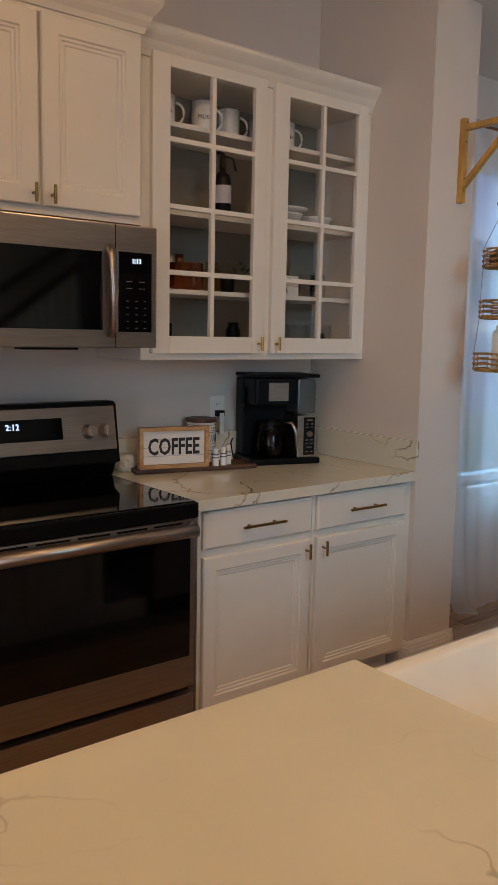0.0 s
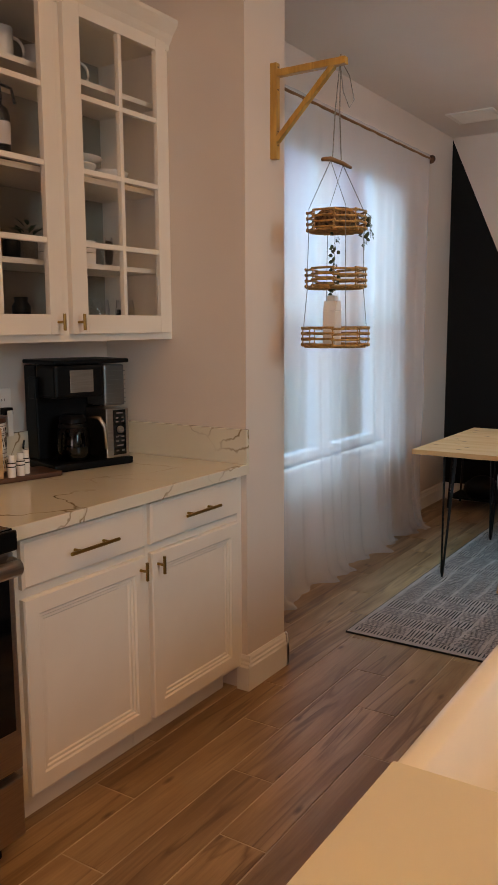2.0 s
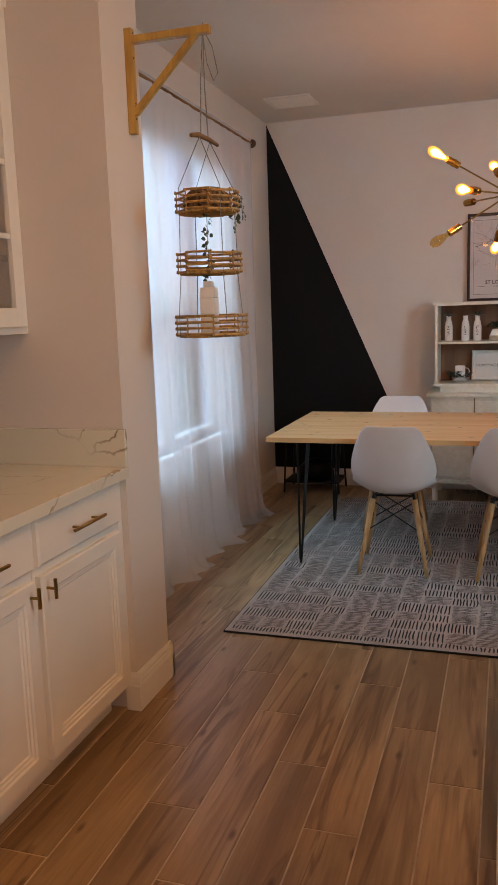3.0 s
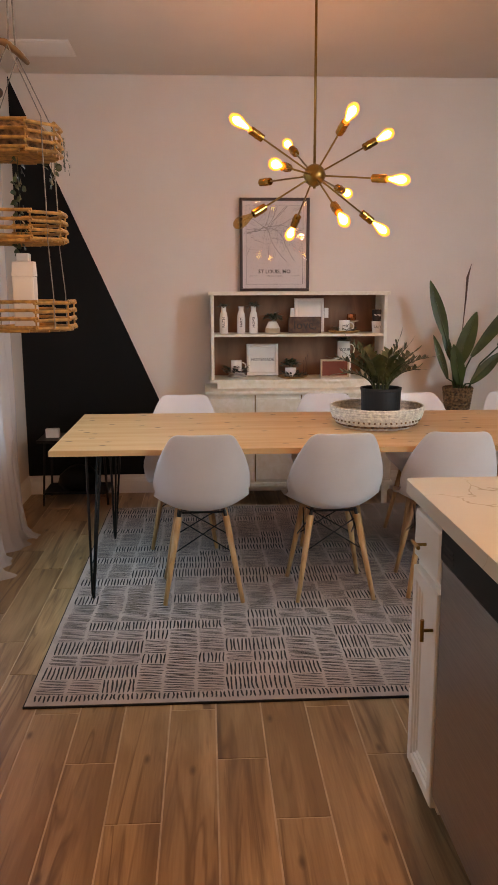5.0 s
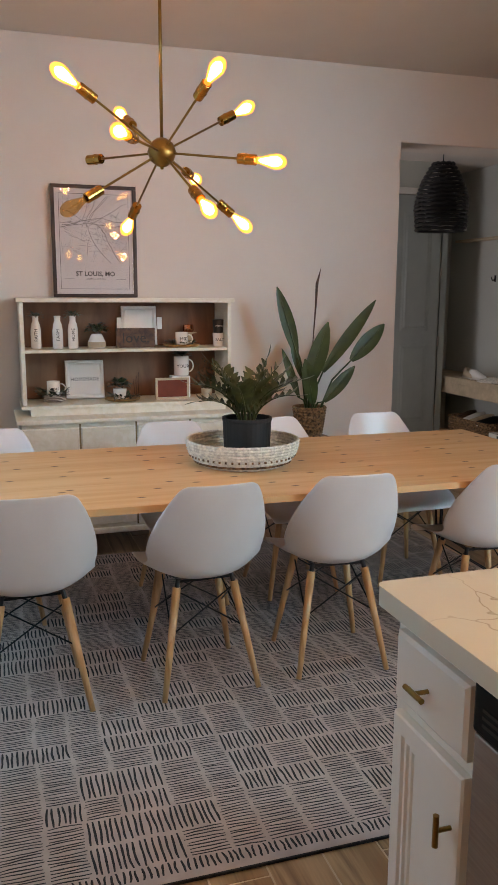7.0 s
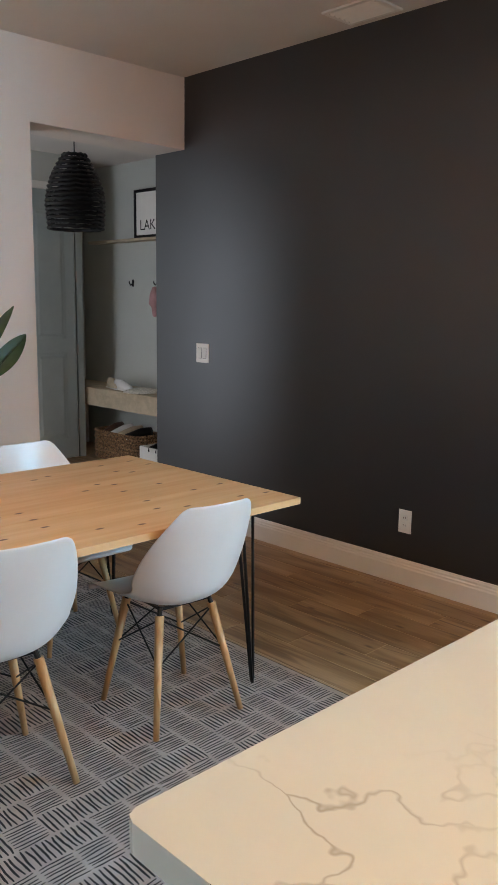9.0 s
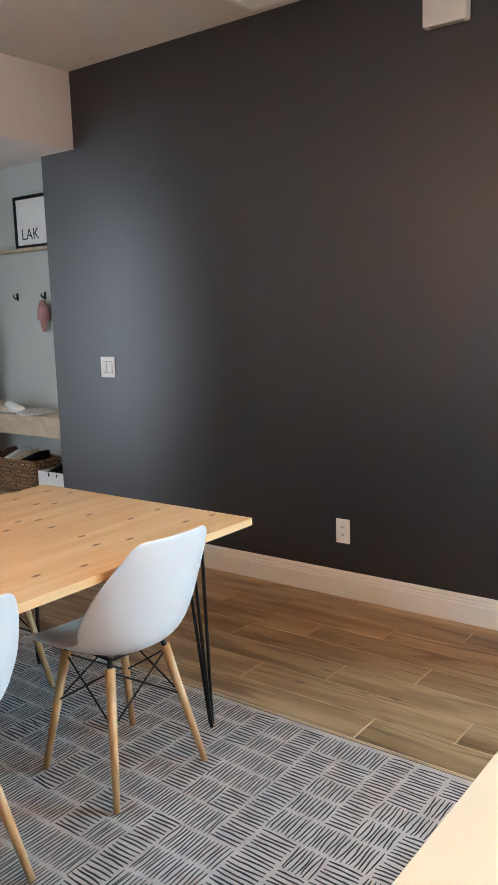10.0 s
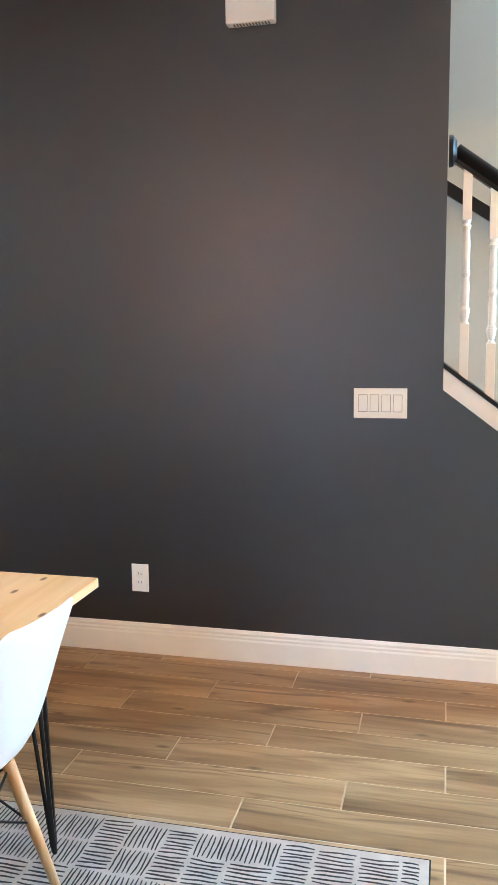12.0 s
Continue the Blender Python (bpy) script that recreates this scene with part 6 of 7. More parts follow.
part("tray_body", lathe([(0, 0), (0.08, 0), (0.10, 0.008), (0.105, 0.014), (0.095, 0.013), (0, 0.006)], 28), M["rattan"], tr2)
sprig(tr2, 80, 0.085, 0.025, 0.038, 0.017, 31, 0.008, True)
pp = thing("small_planter", "small white planter with dense greenery on the tray", "planter", (6.89, 1.43, S2 + 0.0065))
part("pot", lathe([(0, 0), (0.034, 0), (0.04, 0.06), (0.036, 0.062), (0, 0.055)], 20), M["white"], pp, smooth=False)
sprig(pp, 90, 0.055, 0.075, 0.035, 0.022, 32, 0.05)
bm_ = mug(6.93, 1.05, S2 + 0.131, 0.045, 0.115, "tall white mug planter with dark letters in the hutch", "YOUR", size=0.028, parent_name="mug_planter")
sprig(bm_, 60, 0.05, 0.05, 0.035, 0.02, 33, 0.105)
bxs = thing("white_box", "plain white box under the mug planter", "box", (6.93, 1.06, S2))
part("box_body", bx(-0.04, 0.04, -0.055, 0.055, 0, 0.13, bevel=0.002), M["white"], bxs)
rs = thing("letter_board", "small brick-red board in a pale wooden frame", "sign", (6.85, 1.125, S2))
part("board", bx(-0.006, 0.006, -0.088, 0.088, 0.013, 0.112), M["terracotta"], rs, "brick-red board")
for a in ((-0.1, 0.1, 0, 0.012), (-0.1, 0.1, 0.113, 0.125), (-0.1, -0.089, 0.012, 0.113), (0.089, 0.1, 0.012, 0.113)):
    part("frame_bar", bx(-0.011, 0.011, a[0], a[1], a[2], a[3]), M["kraft"], rs)
tw = thing("twig_bundle", "thin dry twigs standing at the hutch back", "twigs", (6.99, 1.30, S2))
for k in range(3):
    part("twig", tube(bmesh.new(), [(0, k * 0.012, 0), (0, k * 0.013 + 0.004, 0.09), (0, k * 0.014, 0.15 - 0.02 * k)], 0.0022, 5), M["walnut"], tw)
ft = thing("fern_sprays", "feathery dark fern sprays beside the mug planter", "plant", (6.90, 0.90, S2))
rf = random.Random(40)
bm = bmesh.new()
for k in range(16):
    a, l = rf.uniform(0, 6.28), rf.uniform(0.12, 0.25)
    tipv = Vector((math.cos(a) * 0.05, math.sin(a) * 0.075, l))
    for i in range(14):
        p = tipv * (0.25 + i / 19)
        leaf_blade(bm, p, (math.cos(a + i * 2.4), math.sin(a + i * 2.4), 0.7), (0, 0, 1), 0.028, 0.007, 0.1, 2)
part("foliage", bm, M["leaf"], ft, kind="stuff")
part("cup", lathe([(0, 0), (0.03, 0), (0.034, 0.05), (0, 0.048)], 16), M["kraft"], ft)

# ---- bracket and hanging baskets ----
br = thing("wall_bracket", "yellow wooden triangular bracket on the wall end", "bracket", (3.395, 2.75, 2.06))
part("back_bar", bx(-0.014, 0.014, -0.027, -0.0005, 0.0, 0.345, bevel=0.002), M["oak"], br)
part("arm", bx(-0.014, 0.014, -0.31, -0.0275, 0.294, 0.319, bevel=0.002), M["oak"], br)
bm = bmesh.new()
box(bm, -0.012, 0.012, -0.165, 0.165, -0.010, 0.010, 0.002, Matrix.Translation((0, -0.142, 0.182)) @ pose(0, 0, 0, -44.5))
part("brace", bm, M["oak"], br)
for z in (0.05, 0.1, 0.25, 0.33):
    part("screw_hole", rod(bmesh.new(), (0, -0.028, z), (0, -0.0265, z), 0.0035, seg=8), M["ink"], br)
HX, HY = 3.398, 2.475
hg = thing("hanging_tiers", "three-tier bamboo hanging basket rack on thin cords", "hanging rack", (HX, HY, 0))
for s in (-1, 1):
    part("cord", tube(bmesh.new(), [(0.01, -0.006, 2.395), (s * 0.018, 0.0, 2.2), (s * 0.035, 0, 2.035)], 0.0022, 5), M["cord"], hg)
part("loop", tube(bmesh.new(), [(0.012, 0, 2.385), (0.055, -0.02, 2.33), (0.075, -0.03, 2.25), (0.055, -0.02, 2.22), (0.025, -0.01, 2.27), (0.012, 0, 2.385)], 0.002, 5), M["cord"], hg)
part("driftwood_bar", tube(bmesh.new(), [(-0.075, 0.02, 2.022), (-0.03, 0.01, 2.03), (0.025, -0.008, 2.022), (0.075, -0.02, 2.012)], [0.007, 0.009, 0.008, 0.006], 8), M["walnutlight"], hg, smooth=True)
TIERS = [(1.775, 0.107, 4), (1.57, 0.111, 4), (1.355, 0.124, 4)]
for z0, r, n in TIERS:
    t = tagged(new("tier"), "octagonal bamboo basket tier")
    t.parent = hg
    sides = 8
    cor = [Vector((r * math.cos(2 * math.pi * (k + 0.5) / sides), r * math.sin(2 * math.pi * (k + 0.5) / sides), 0)) for k in range(sides)]
    for lvl in range(n):
        for k in range(sides):
            if lvl < n:
                a, b = cor[k], cor[(k + 1) % sides]
                ext = (b - a).normalized() * 0.005
                z = z0 + 0.006 + lvl * 0.0205 + (0.004 if k % 2 else 0)
                part("cane", rod(bmesh.new(), a - ext + Vector((0, 0, z)), b + ext + Vector((0, 0, z)), 0.0042, seg=8), M["rattan"], t)
    for k in range(sides):
        part("post", rod(bmesh.new(), cor[k] * 0.985 + Vector((0, 0, z0)), cor[k] * 0.985 + Vector((0, 0, z0 + n * 0.0205 - 0.008)), 0.0022, seg=6), M["rattan"], t)
    for k in range(11):
        x = -0.9 * r + k * 0.18 * r
        L = math.sqrt(max(0.0001, (0.93 * r) ** 2 - x * x))
        part("floor_cane", rod(bmesh.new(), (x, -L, z0 + 0.002), (x, L, z0 + 0.002), 0.005, seg=6), M["rattan"], t)
for k in range(4):
    a = radians(45 + 90 * k)
    c, s = math.cos(a), math.sin(a)
    top = Vector((0.05 * (1 if c > 0 else -1), 0, 2.02))
    part("cord", tube(bmesh.new(), [top, (c * 0.105, s * 0.105, 1.855), (c * 0.105, s * 0.105, 1.775), (c * 0.109, s * 0.109, 1.65), (c * 0.109, s * 0.109, 1.57), (c * 0.122, s * 0.122, 1.44), (c * 0.122, s * 0.122, 1.36)], 0.0015, 4), M["cord"], hg)
mo = thing("moss_planter", "round brown coir pot with a trailing plant in the top tier", "plant", (HX, HY, 1.783))
part("coir_bowl", lathe([(0, 0), (0.07, 0.0), (0.085, 0.02), (0.08, 0.05), (0.05, 0.075), (0, 0.08)], 24), M["basket"], mo, smooth=True)
rt = random.Random(6)
for x, y, n, l in ((-0.01, 0.0, 44, 0.26), (0.115, -0.06, 26, 0.11), (0.08, -0.10, 18, 0.08)):
    bm = bmesh.new()
    for i in range(n):
        z = -l * i / n + (0.05 if l < 0.2 else -0.005)
        a = rt.uniform(0, 6.28)
        leaf_blade(bm, (x + 0.008 * math.cos(a), y + 0.008 * math.sin(a) , z), (math.cos(a), math.sin(a) * 0.4, rt.uniform(-0.7, 0.5)), (rt.uniform(-0.4, 0.4), -1, 0.3), 0.017, 0.016, 0.3, 3)
    tube(bm, [(x, y + 0.03, 0.07), (x, y, 0.05), (x, y, 0.05 - l)], 0.0012, 4)
    part("trailing_stem", bm, M["leafdark"], mo, "dark trailing stem of small leaves", kind="stuff")
hb = thing("bottle_planter", "white ceramic house-shaped bottle in the lowest tier", "bottle", (HX - 0.045, HY - 0.01, 1.363))
bm = box(bmesh.new(), -0.026, 0.026, -0.026, 0.026, 0, 0.125, 0.005)
slab(bm, [(-0.026, -0.026, 0.125), (0.026, -0.026, 0.125), (0.014, -0.026, 0.16), (-0.014, -0.026, 0.16)], (0, 0.052, 0))
box(bm, -0.015, 0.015, -0.015, 0.015, 0.16, 0.18, 0.003)
part("bottle_body", bm, M["white"], hb)

# ---- dark rack in the corner ----
cr = thing("corner_rack", "low black metal rack with dark bags in the corner", "rack", (6.88, 2.93, 0))
for x in (-0.15, 0.15):
    for y in (-0.22, 0.22):
        part("leg", rod(bmesh.new(), (x, y, 0), (x * 0.9, y * 0.9, 0.45), 0.008, seg=8), M["iron"], cr)
part("top_tray", bx(-0.16, 0.16, -0.25, 0.25, 0.44, 0.46, bevel=0.004), M["iron"], cr)
part("low_tray", bx(-0.15, 0.15, -0.22, 0.22, 0.08, 0.095), M["iron"], cr)
dbg = thing("dark_bag", "crumpled black bag on the low rack", "bag", (6.87, 2.92, 0.096))
bm = lathe([(0, 0), (0.12, 0.0), (0.145, 0.04), (0.13, 0.10), (0.07, 0.15), (0, 0.16)], 20)
for v in bm.verts:
    v.co += Vector((noise.noise(v.co * 14), noise.noise(v.co * 11 + Vector((4, 0, 0))), noise.noise(v.co * 12) * 0.6)) * 0.02 * (v.co.z > 0.01)
part("bag_body", bm, M["blackplastic"], dbg, smooth=True)
wb = thing("small_white_box", "small white carton on the dark rack", "box", (6.86, 3.09, 0.4605))
part("carton", bx(-0.03, 0.03, -0.045, 0.045, 0, 0.06, bevel=0.002), M["white"], wb)

# ---- coffee corner ----
KB = pose(2.41, 3.29, Q + 0.0005, 0, 0, -13)
kb = thing("serving_board", "dark rough-edged wooden board under the coffee sign", "board", (2.41, 3.30, Q + 0.0005), "", -13)
part("plank", bx(-0.27, 0.27, -0.075, 0.075, 0, 0.018, bevel=0.005), M["walnut"], kb)
cs = thing("coffee_sign", "shiplap sign with black letters in a pale wooden frame", "sign", (2.30, 3.275, Q + 0.019), "", -14)
for a in ((-0.15, 0.15, 0, 0.016), (-0.15, 0.15, 0.154, 0.17), (-0.15, -0.134, 0.016, 0.154), (0.134, 0.15, 0.016, 0.154)):
    part("frame_bar", bx(a[0], a[1], -0.02, 0.02, a[2], a[3], bevel=0.0015), M["signwood"], cs, "pale wooden frame bar")
for k in range(4):
    part("shiplap_board", bx(-0.1335, 0.1335, -0.004, 0.008, 0.0165 + k * 0.0345, 0.0495 + k * 0.0345), M["white"], cs)
writing("COFFEE", 0.095, pose(0, -0.0052, 0.086, 90) @ Matrix.Diagonal((0.68, 1, 1, 1)), M["ink"], cs, extrude=0.002, bold=0.0022)
cn = thing("canister", "white canister with black geometric print and wooden lid", "canister", (2.505, 3.375, Q + 0.0005))
part("jar", lathe([(0, 0), (0.062, 0), (0.064, 0.004), (0.064, 0.19), (0, 0.19)], 32), M["white"], cn, smooth=False)
part("lid", lathe([(0, 0.191), (0.067, 0.191), (0.067, 0.207), (0, 0.208)], 32), M["walnut"], cn, "brown wooden lid")
bm = bmesh.new()
for i in range(30):
    a, b = 2 * math.pi * i / 30, 2 * math.pi * (i + 0.5) / 30
    R = 0.0647
    P = lambda t, z: Vector((R * math.cos(t), R * math.sin(t), z))
    for z0, z1 in ((0.03, 0.06), (0.105, 0.14)):
        tube(bm, [P(a, z0), P(b, z1), P(2 * b - a, z0)], 0.0009, 4)
    tube(bm, [P(a, 0.162), P(b, 0.172)], 0.0012, 4)
for z in (0.02, 0.07, 0.085, 0.098, 0.148, 0.155, 0.18):
    tube(bm, [(0.0647 * math.cos(2 * math.pi * i / 40), 0.0647 * math.sin(2 * math.pi * i / 40), z) for i in range(40)], 0.0009, 4, True)
part("print_line", bm, M["ink"], cn, "black printed zigzag lines", kind="stuff")
for x, y, h in ((2.475, 3.22, 0.075), (2.515, 3.22, 0.078), (2.55, 3.235, 0.083)):
    t = thing("flavour_bottle", "small white flavouring bottle with a dark band", "bottle", (x, y, Q + 0.019), "small flavouring bottles")
    part("bottle_body", lathe([(0, 0), (0.014, 0), (0.014, h * 0.66), (0.009, h * 0.74), (0.009, h * 0.76), (0, h * 0.76)], 16), M["white"], t, smooth=False)
    part("cap", lathe([(0.0115, h * 0.765), (0.0115, h), (0, h)], 16), M["white"], t)
    for z in (0.45, 0.62):
        part("label_band", lathe([(0.0145, h * z), (0.0145, h * z + 0.004), (0.0138, h * z + 0.004), (0.0138, h * z)], 16), M["ink"], t, "dark band")
nb = thing("napkin_heap", "crumpled white filter papers behind the coffee sign", "paper", (2.14, 3.40, Q + 0.0005))
bm = lathe([(0, 0), (0.04, 0.0), (0.052, 0.04), (0.04, 0.07), (0, 0.075)], 16)
for v in bm.verts:
    v.co += Vector((noise.noise(v.co * 30), noise.noise(v.co * 26), noise.noise(v.co * 33) * 0.5)) * 0.012 * (v.co.z > 0.01)
part("paper_heap", bm, M["cotton"], nb, smooth=True)

cm = thing("coffee_machine", "black coffee machine with steel band, carafe and water tank", "coffee machine", (2.86, 3.285, Q + 0.0005), "", -15)
part("base", bx(-0.17, 0.165, -0.12, 0.12, 0, 0.028, bevel=0.008), M["blackplastic"], cm)
part("tower", bx(-0.155, 0.14, 0.03, 0.12, 0.0285, 0.38, bevel=0.006), M["blackplastic"], cm)
part("brew_head", bx(-0.155, 0.045, -0.115, 0.029, 0.265, 0.385, bevel=0.012), M["blackplastic"], cm)
part("top_lid", bx(-0.16, 0.155, -0.12, 0.12, 0.386, 0.402, bevel=0.006), M["blackplastic"], cm)
part("steel_band", bx(-0.095, 0.0, -0.1185, -0.1155, 0.285, 0.365, bevel=0.001), M["steel"], cm, "brushed steel band")
wtk = part("water_tank", bx(0.055, 0.145, -0.10, 0.025, 0.225, 0.38, bevel=0.008), M["tank"], cm, "clear ribbed water tank")
for k in range(8):
    part("tank_rib", bx(0.053, 0.147, -0.1025, -0.1005, 0.235 + k * 0.017, 0.2375 + k * 0.017), M["tank"], cm)
part("control_column", bx(0.05, 0.15, -0.115, 0.029, 0.03, 0.215, bevel=0.004), M["steel"], cm, "steel control column")
part("control_panel", bx(0.08, 0.135, -0.1175, -0.1155, 0.04, 0.21, bevel=0.0005), M["blackglass"], cm, "black button panel")
part("dial", lathe([(0, 0.012), (0.01, 0.012), (0.013, 0.008), (0.014, 0)], 20, m=pose(0.108, -0.118, 0.135, 90)), M["steel"], cm, "round steel dial")
for z, n in ((0.198, 1), (0.18, 2), (0.165, 2), (0.108, 2), (0.092, 2), (0.075, 1), (0.055, 2)):
    for k in range(n):
        w = 0.006 if n == 2 else 0.014
        x = 0.108 + (k - (n - 1) / 2) * 0.024
        part("button_mark", bx(x - w, x + w, -0.1182, -0.1177, z - 0.0025, z + 0.0025), M["greyline"], cm)
cf = part("carafe", lathe([(0, 0.03), (0.055, 0.03), (0.062, 0.045), (0.066, 0.09), (0.058, 0.14), (0.045, 0.165), (0.045, 0.17)], 28, m=pose(-0.05, -0.045, 0)), M["amber"], cm, "dark glass carafe", smooth=True)
part("lid", lathe([(0, 0.20), (0.04, 0.197), (0.05, 0.185), (0.05, 0.171), (0, 0.171)], 24, m=pose(-0.05, -0.045, 0)), M["blackplastic"], cf, "black carafe lid")
part("collar", lathe([(0.052, 0.15), (0.0545, 0.155), (0.0505, 0.166), (0.049, 0.166)], 24, m=pose(-0.05, -0.045, 0)), M["blackplastic"], cf)
part("handle", tube(bmesh.new(), [(0.0, -0.075, 0.185), (0.022, -0.115, 0.185), (0.035, -0.13, 0.15), (0.038, -0.13, 0.07)], [0.008, 0.009, 0.009, 0.007], 8), M["steel"], cf, "steel-trimmed handle", smooth=True)
part("side_clip", bx(-0.175, -0.156, 0.0, 0.05, 0.26, 0.34, bevel=0.004), M["blackplastic"], cm)
part("cord", tube(bmesh.new(), [(-0.15, 0.10, 0.03), (-0.19, 0.05, 0.01), (-0.2, 0.06, 0.08), (-0.17, 0.11, 0.10)], 0.004, 6), M["blackplastic"], cm)
pg = thing("scoop_tag", "black plug with a white paper tag at the outlet", "plug", (2.64, WK - 0.0095, 1.13))
part("plug", bx(-0.018, 0.018, -0.03, -0.0005, -0.012, 0.014, bevel=0.003), M["blackplastic"], pg)
part("tag", bx(-0.012, 0.012, -0.034, -0.0305, -0.09, 0.004, bevel=0.001), M["white"], pg, "white paper tag")

# ---- things in the glass cabinet ----
GX, GY, GZ = 2.622, 3.11, 1.385
z1, z2, z3, z0 = GZ + SH[0] + 0.0005, GZ + SH[1] + 0.0005, GZ + SH[2] + 0.0005, GZ + 0.0405


def turned(name, label, x, y, z, prof, m, category, smooth=True):
    t = thing(name, label, category, (x, y, z))
    part("body", lathe(prof, 24), m, t, smooth=smooth)
    return t


for x, y, w in ((2.24, 3.27, "KING"), (2.41, 3.25, "MUG"), (2.56, 3.28, ""), (2.86, 3.28, "WISH"), (2.76, 3.33, "")):
    t = thing("tall_mug", "tall white stoneware mug on the top cabinet shelf", "mug", (x, y, z3), "mugs in the glass cabinet", -25)
    part("cup", lathe([(0, 0), (0.042, 0), (0.045, 0.006), (0.045, 0.125), (0.041, 0.125), (0.041, 0.01), (0, 0.01)], 24), M["white"], t, smooth=True)
    part("handle", tube(bmesh.new(), [(0.046 + 0.034 * math.sin(math.pi * i / 8), 0, 0.062 + 0.04 * math.cos(math.pi * i / 8)) for i in range(9)], 0.0055, 8), M["white"], t, smooth=True)
    if w:
        writing(w, 0.024, pose(0, -0.0462, 0.06, 90), M["ink"], t)
sp = turned("spray_bottle", "dark amber spray bottle with a white label", 2.49, 3.22, z2, [(0, 0), (0.034, 0), (0.036, 0.006), (0.036, 0.15), (0.03, 0.172), (0.013, 0.185), (0.013, 0.20), (0, 0.20)], M["blackplastic"], "spray bottle")
part("label_patch", lathe([(0.0365, 0.06), (0.0367, 0.062), (0.0367, 0.128), (0.0365, 0.13)], 24), M["paper"], sp, "white paper label")
part("trigger_head", tube(bmesh.new(), [(0, 0, 0.2), (0, 0, 0.235), (-0.005, -0.004, 0.25), (-0.04, -0.02, 0.252)], [0.015, 0.012, 0.013, 0.008], 10), M["blackplastic"], sp)
part("trigger", tube(bmesh.new(), [(0.005, -0.01, 0.245), (0.03, -0.03, 0.235), (0.04, -0.03, 0.205), (0.045, -0.03, 0.19)], 0.005, 6), M["blackplastic"], sp)
for x, y, r, h in ((2.19, 3.28, 0.055, 0.095), (2.33, 3.25, 0.075, 0.105)):
    t = thing("copper_pot", "polished copper cup on the cabinet shelf", "pot", (x, y, z1), "copper pots")
    part("body", lathe([(0, 0), (r * 0.93, 0), (r, 0.008), (r, h), (r + 0.003, h + 0.003), (r - 0.003, h), (r - 0.003, 0.01), (0, 0.01)], 28), M["copper"], t, smooth=True)
for x in (2.255, 2.30, 2.34):
    turned("copper_shaker", "small copper and steel cup behind the copper pots", x, 3.31, z1, [(0, 0), (0.018, 0), (0.02, 0.12), (0.021, 0.15), (0, 0.15)], M["copper"] if x != 2.30 else M["steel"], "cup")
turned("glass_jar", "clear green-tinted glass jar on the cabinet shelf", 2.47, 3.26, z1, [(0, 0), (0.035, 0), (0.038, 0.01), (0.038, 0.09), (0.028, 0.105), (0.03, 0.125), (0, 0.127)], M["lampoff"], "jar")
jp = turned("glass_planter", "small glass with a dark green sprig", 2.60, 3.23, z1, [(0, 0), (0.028, 0), (0.03, 0.08), (0.028, 0.08), (0.026, 0.006), (0, 0.006)], M["glass"], "glass")
sprig(jp, 22, 0.045, 0.06, 0.04, 0.016, 55, 0.07)
turned("dark_jar", "small dark jar on the cabinet shelf", 2.545, 3.25, z1, [(0, 0), (0.028, 0), (0.03, 0.06), (0.02, 0.075), (0, 0.08)], M["blackplastic"], "jar")
db = thing("black_box", "black box at the bottom of the glass cabinet", "box", (2.20, 3.26, z0))
part("box_body", bx(-0.06, 0.06, -0.03, 0.03, 0, 0.10, bevel=0.003), M["blackplastic"], db)
plate_stack(2.42, 3.27, z0, 0.10, 4, "white dinner plate stacked in the glass cabinet")
turned("lidded_jar", "dark glass jar with a lid in the glass cabinet", 2.585, 3.26, z0, [(0, 0), (0.03, 0), (0.032, 0.08), (0.022, 0.095), (0.025, 0.11), (0, 0.112)], M["blackplastic"], "jar")
cd = turned("casserole_dish", "white fluted dish with a lid on the cabinet shelf", 2.83, 3.26, z2, [(0, 0), (0.08, 0), (0.095, 0.05), (0.10, 0.052), (0.10, 0.058), (0, 0.062)], M["white"], "dish")
turned("scalloped_plate", "white scalloped plate on the covered dish", 2.83, 3.25, z2 + 0.0625, [(0, 0), (0.08, 0.002), (0.115, 0.014), (0.115, 0.017), (0.07, 0.006), (0, 0.005)], M["white"], "plate")
turned("serving_bowl", "white serving bowl on the cabinet shelf", 3.03, 3.27, z2, [(0, 0), (0.05, 0), (0.085, 0.05), (0.09, 0.06), (0.086, 0.06), (0.05, 0.006), (0, 0.006)], M["white"], "bowl")
turned("cocktail_shaker", "steel cocktail shaker on a stack of white boxes", 2.86, 3.27, z1 + 0.0905, [(0, 0), (0.028, 0), (0.038, 0.06), (0.038, 0.085), (0.024, 0.11), (0.013, 0.125), (0.013, 0.14), (0, 0.142)], M["steel"], "shaker")
for k in range(2):
    t = thing("recipe_box", "white lidded box with dark lettering on the shelf", "box", (2.81, 3.25, z1 + k * 0.045), "stacked white boxes")
    part("box_body", bx(-0.085, 0.085, -0.05, 0.07, 0, 0.044, bevel=0.002), M["white"], t)
    writing("HOME" if k else "TEA", 0.028, pose(0, -0.0506, 0.022, 90), M["ink"], t)
for x, y, z in ((2.98, 3.24, z1), (3.08, 3.28, z1), (2.97, 3.26, z0), (3.09, 3.24, z0), (2.88, 3.29, z0)):
    t = thing("drinking_glass", "clear stemless drinking glass in the cabinet", "glass", (x, y, z), "glasses in the cabinet")
    part("body", lathe([(0, 0), (0.028, 0), (0.036, 0.03), (0.038, 0.07), (0.033, 0.11), (0.0315, 0.11), (0.036, 0.07), (0.034, 0.03), (0.026, 0.006), (0, 0.006)], 24), M["glass"], t, smooth=True)
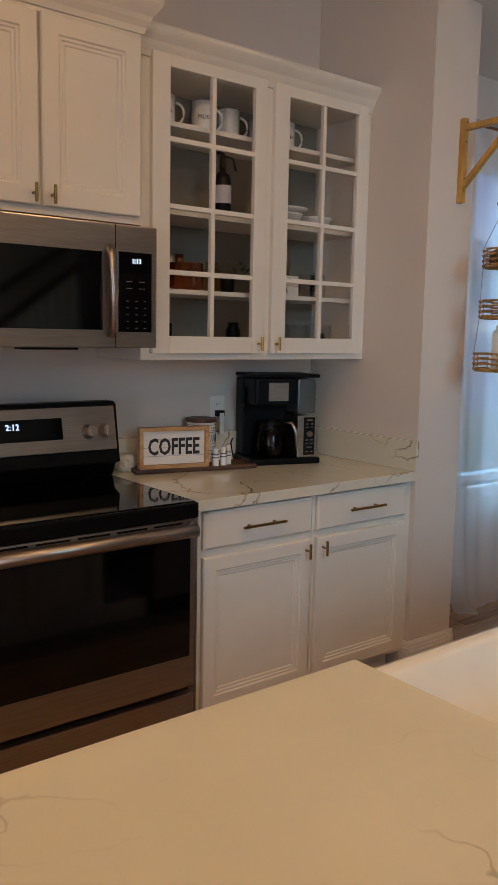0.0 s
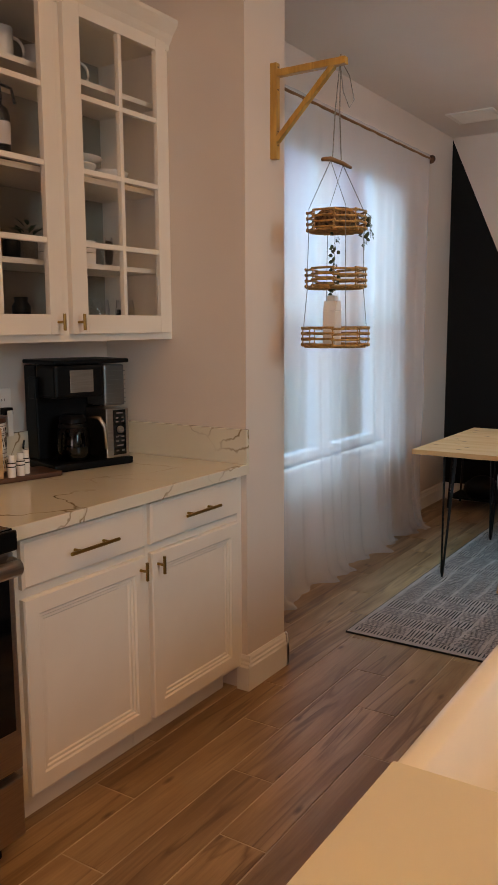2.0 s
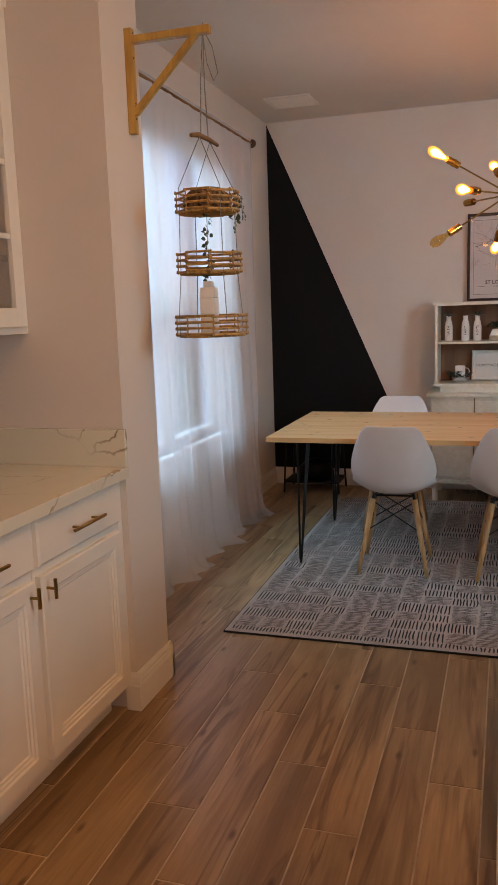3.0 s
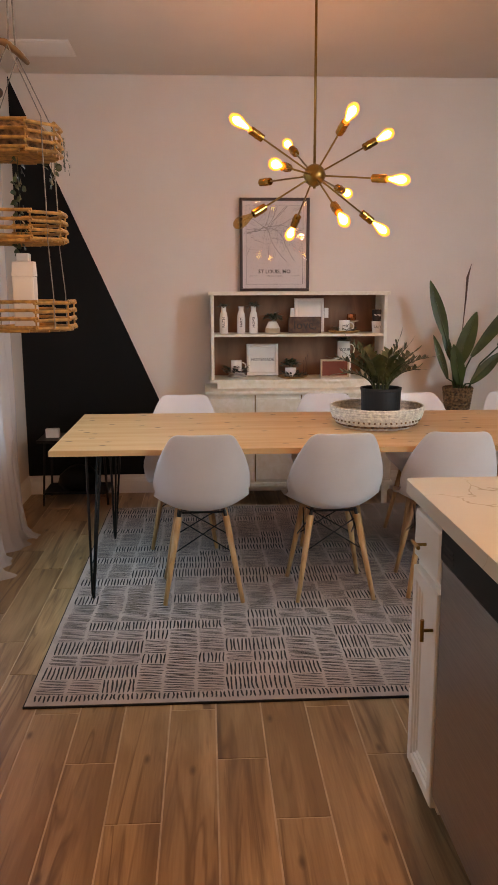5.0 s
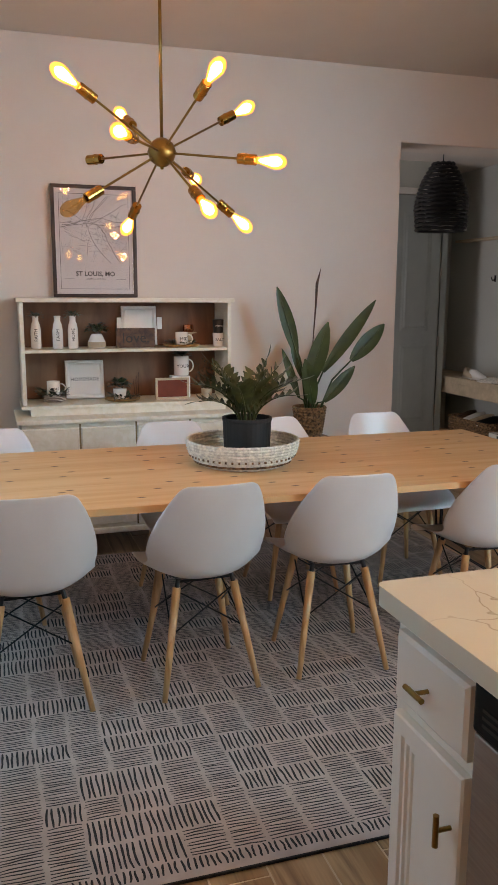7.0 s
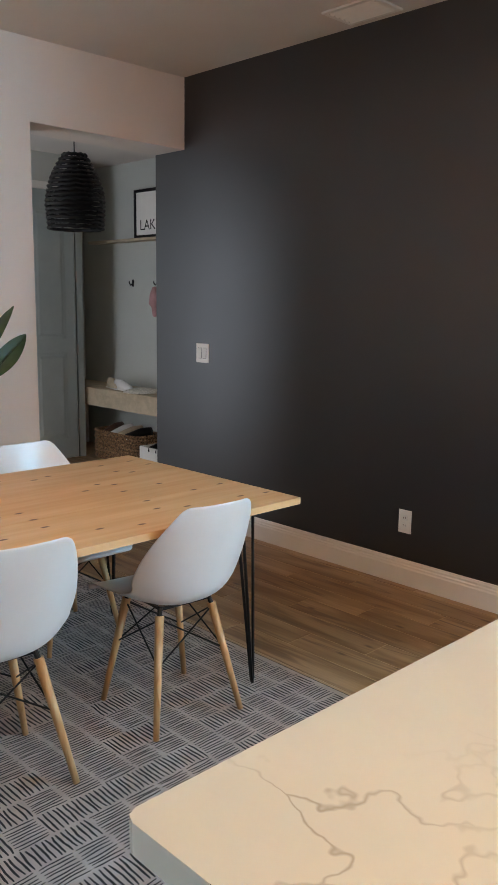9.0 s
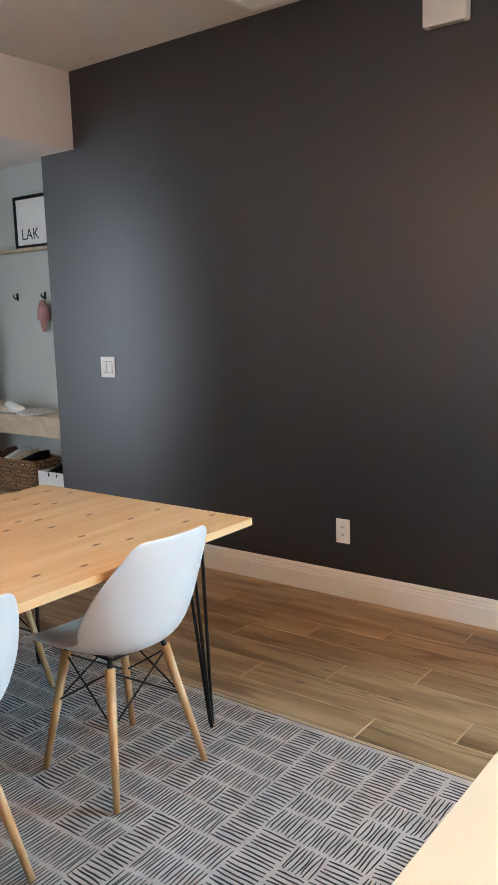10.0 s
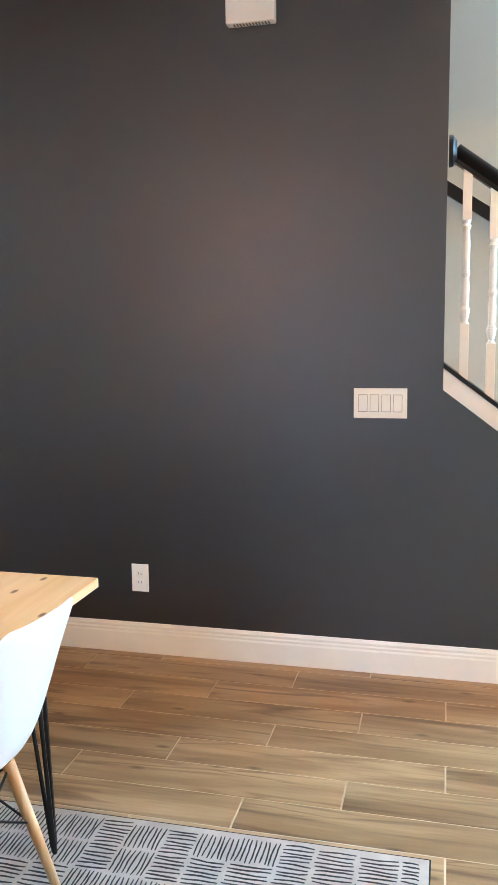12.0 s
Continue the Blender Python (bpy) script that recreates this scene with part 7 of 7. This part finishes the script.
for x in (2.79, 3.03):
    t = thing("spice_jar", "small dark labelled jar in the glass cabinet", "jar", (x, 3.20, z0), "dark labelled jars")
    part("body", lathe([(0, 0), (0.025, 0), (0.026, 0.055), (0.02, 0.06), (0, 0.06)], 20), M["blackplastic"], t)
    part("lid", lathe([(0, 0.061), (0.022, 0.061), (0.022, 0.073), (0, 0.073)], 20), M["blackplastic"], t)
    part("label_band", lathe([(0.0264, 0.015), (0.0266, 0.016), (0.0266, 0.04), (0.0264, 0.041)], 20), M["greyline"], t, "grey label band")

# ---- floor planks ----
PITCH, LEN, GAP = 0.159, 0.914, 0.005
plank_cache = {}


def plank_mesh(w, h):
    key = (round(w, 3), round(h, 3))
    if key not in plank_cache:
        bm = bmesh.new()
        g = [bm.verts.new(p) for p in ((0, 0, -0.0016), (w, 0, -0.0016), (w, h, -0.0016), (0, h, -0.0016))]
        e = 0.0012
        t = [bm.verts.new(p) for p in ((e, e, 0), (w - e, e, 0), (w - e, h - e, 0), (e, h - e, 0))]
        bm.faces.new(t)
        for k in range(4):
            bm.faces.new((g[k], g[(k + 1) % 4], t[(k + 1) % 4], t[k]))
        me = bpy.data.meshes.new("plank")
        bm.to_mesh(me)
        bm.free()
        me.materials.append(M["floor"])
        plank_cache[key] = me
    return plank_cache[key]


rest_v, rest_f = [], []
count = 0
for r in range(-10, 31):
    y = -1.337 + r * PITCH
    if y > 3.45:
        break
    off = (4.83, 4.22, 4.52)[r % 3]
    k0 = int(math.floor((-3.6 - off) / LEN))
    for k in range(k0, 7):
        x = off + k * LEN
        x0, x1 = max(x, -3.55), min(x + LEN, 9.42)
        if x1 - x0 < 0.05:
            continue
        if y + PITCH > WS and x1 > 0.9 and x0 < 7.0:
            ob = new("plank", plank_mesh(x1 - x0 - GAP, PITCH - GAP))
            ob.location = (x0 + GAP / 2, y + GAP / 2, 0)
            ob.parent = floor
            count += 1
        else:
            b = len(rest_v)
            rest_v.extend([(x0 + GAP / 2, y + GAP / 2, 0), (x1 - GAP / 2, y + GAP / 2, 0), (x1 - GAP / 2, y + PITCH - GAP / 2, 0), (x0 + GAP / 2, y + PITCH - GAP / 2, 0)])
            rest_f.append((b, b + 1, b + 2, b + 3))
me = bpy.data.meshes.new("planks")
me.from_pydata(rest_v, [], rest_f)
me.materials.append(M["floor"])
rp = new("plank_rest", me)
rp.parent = floor
tagged(rp, "wood-look plank tiles", kind="stuff")
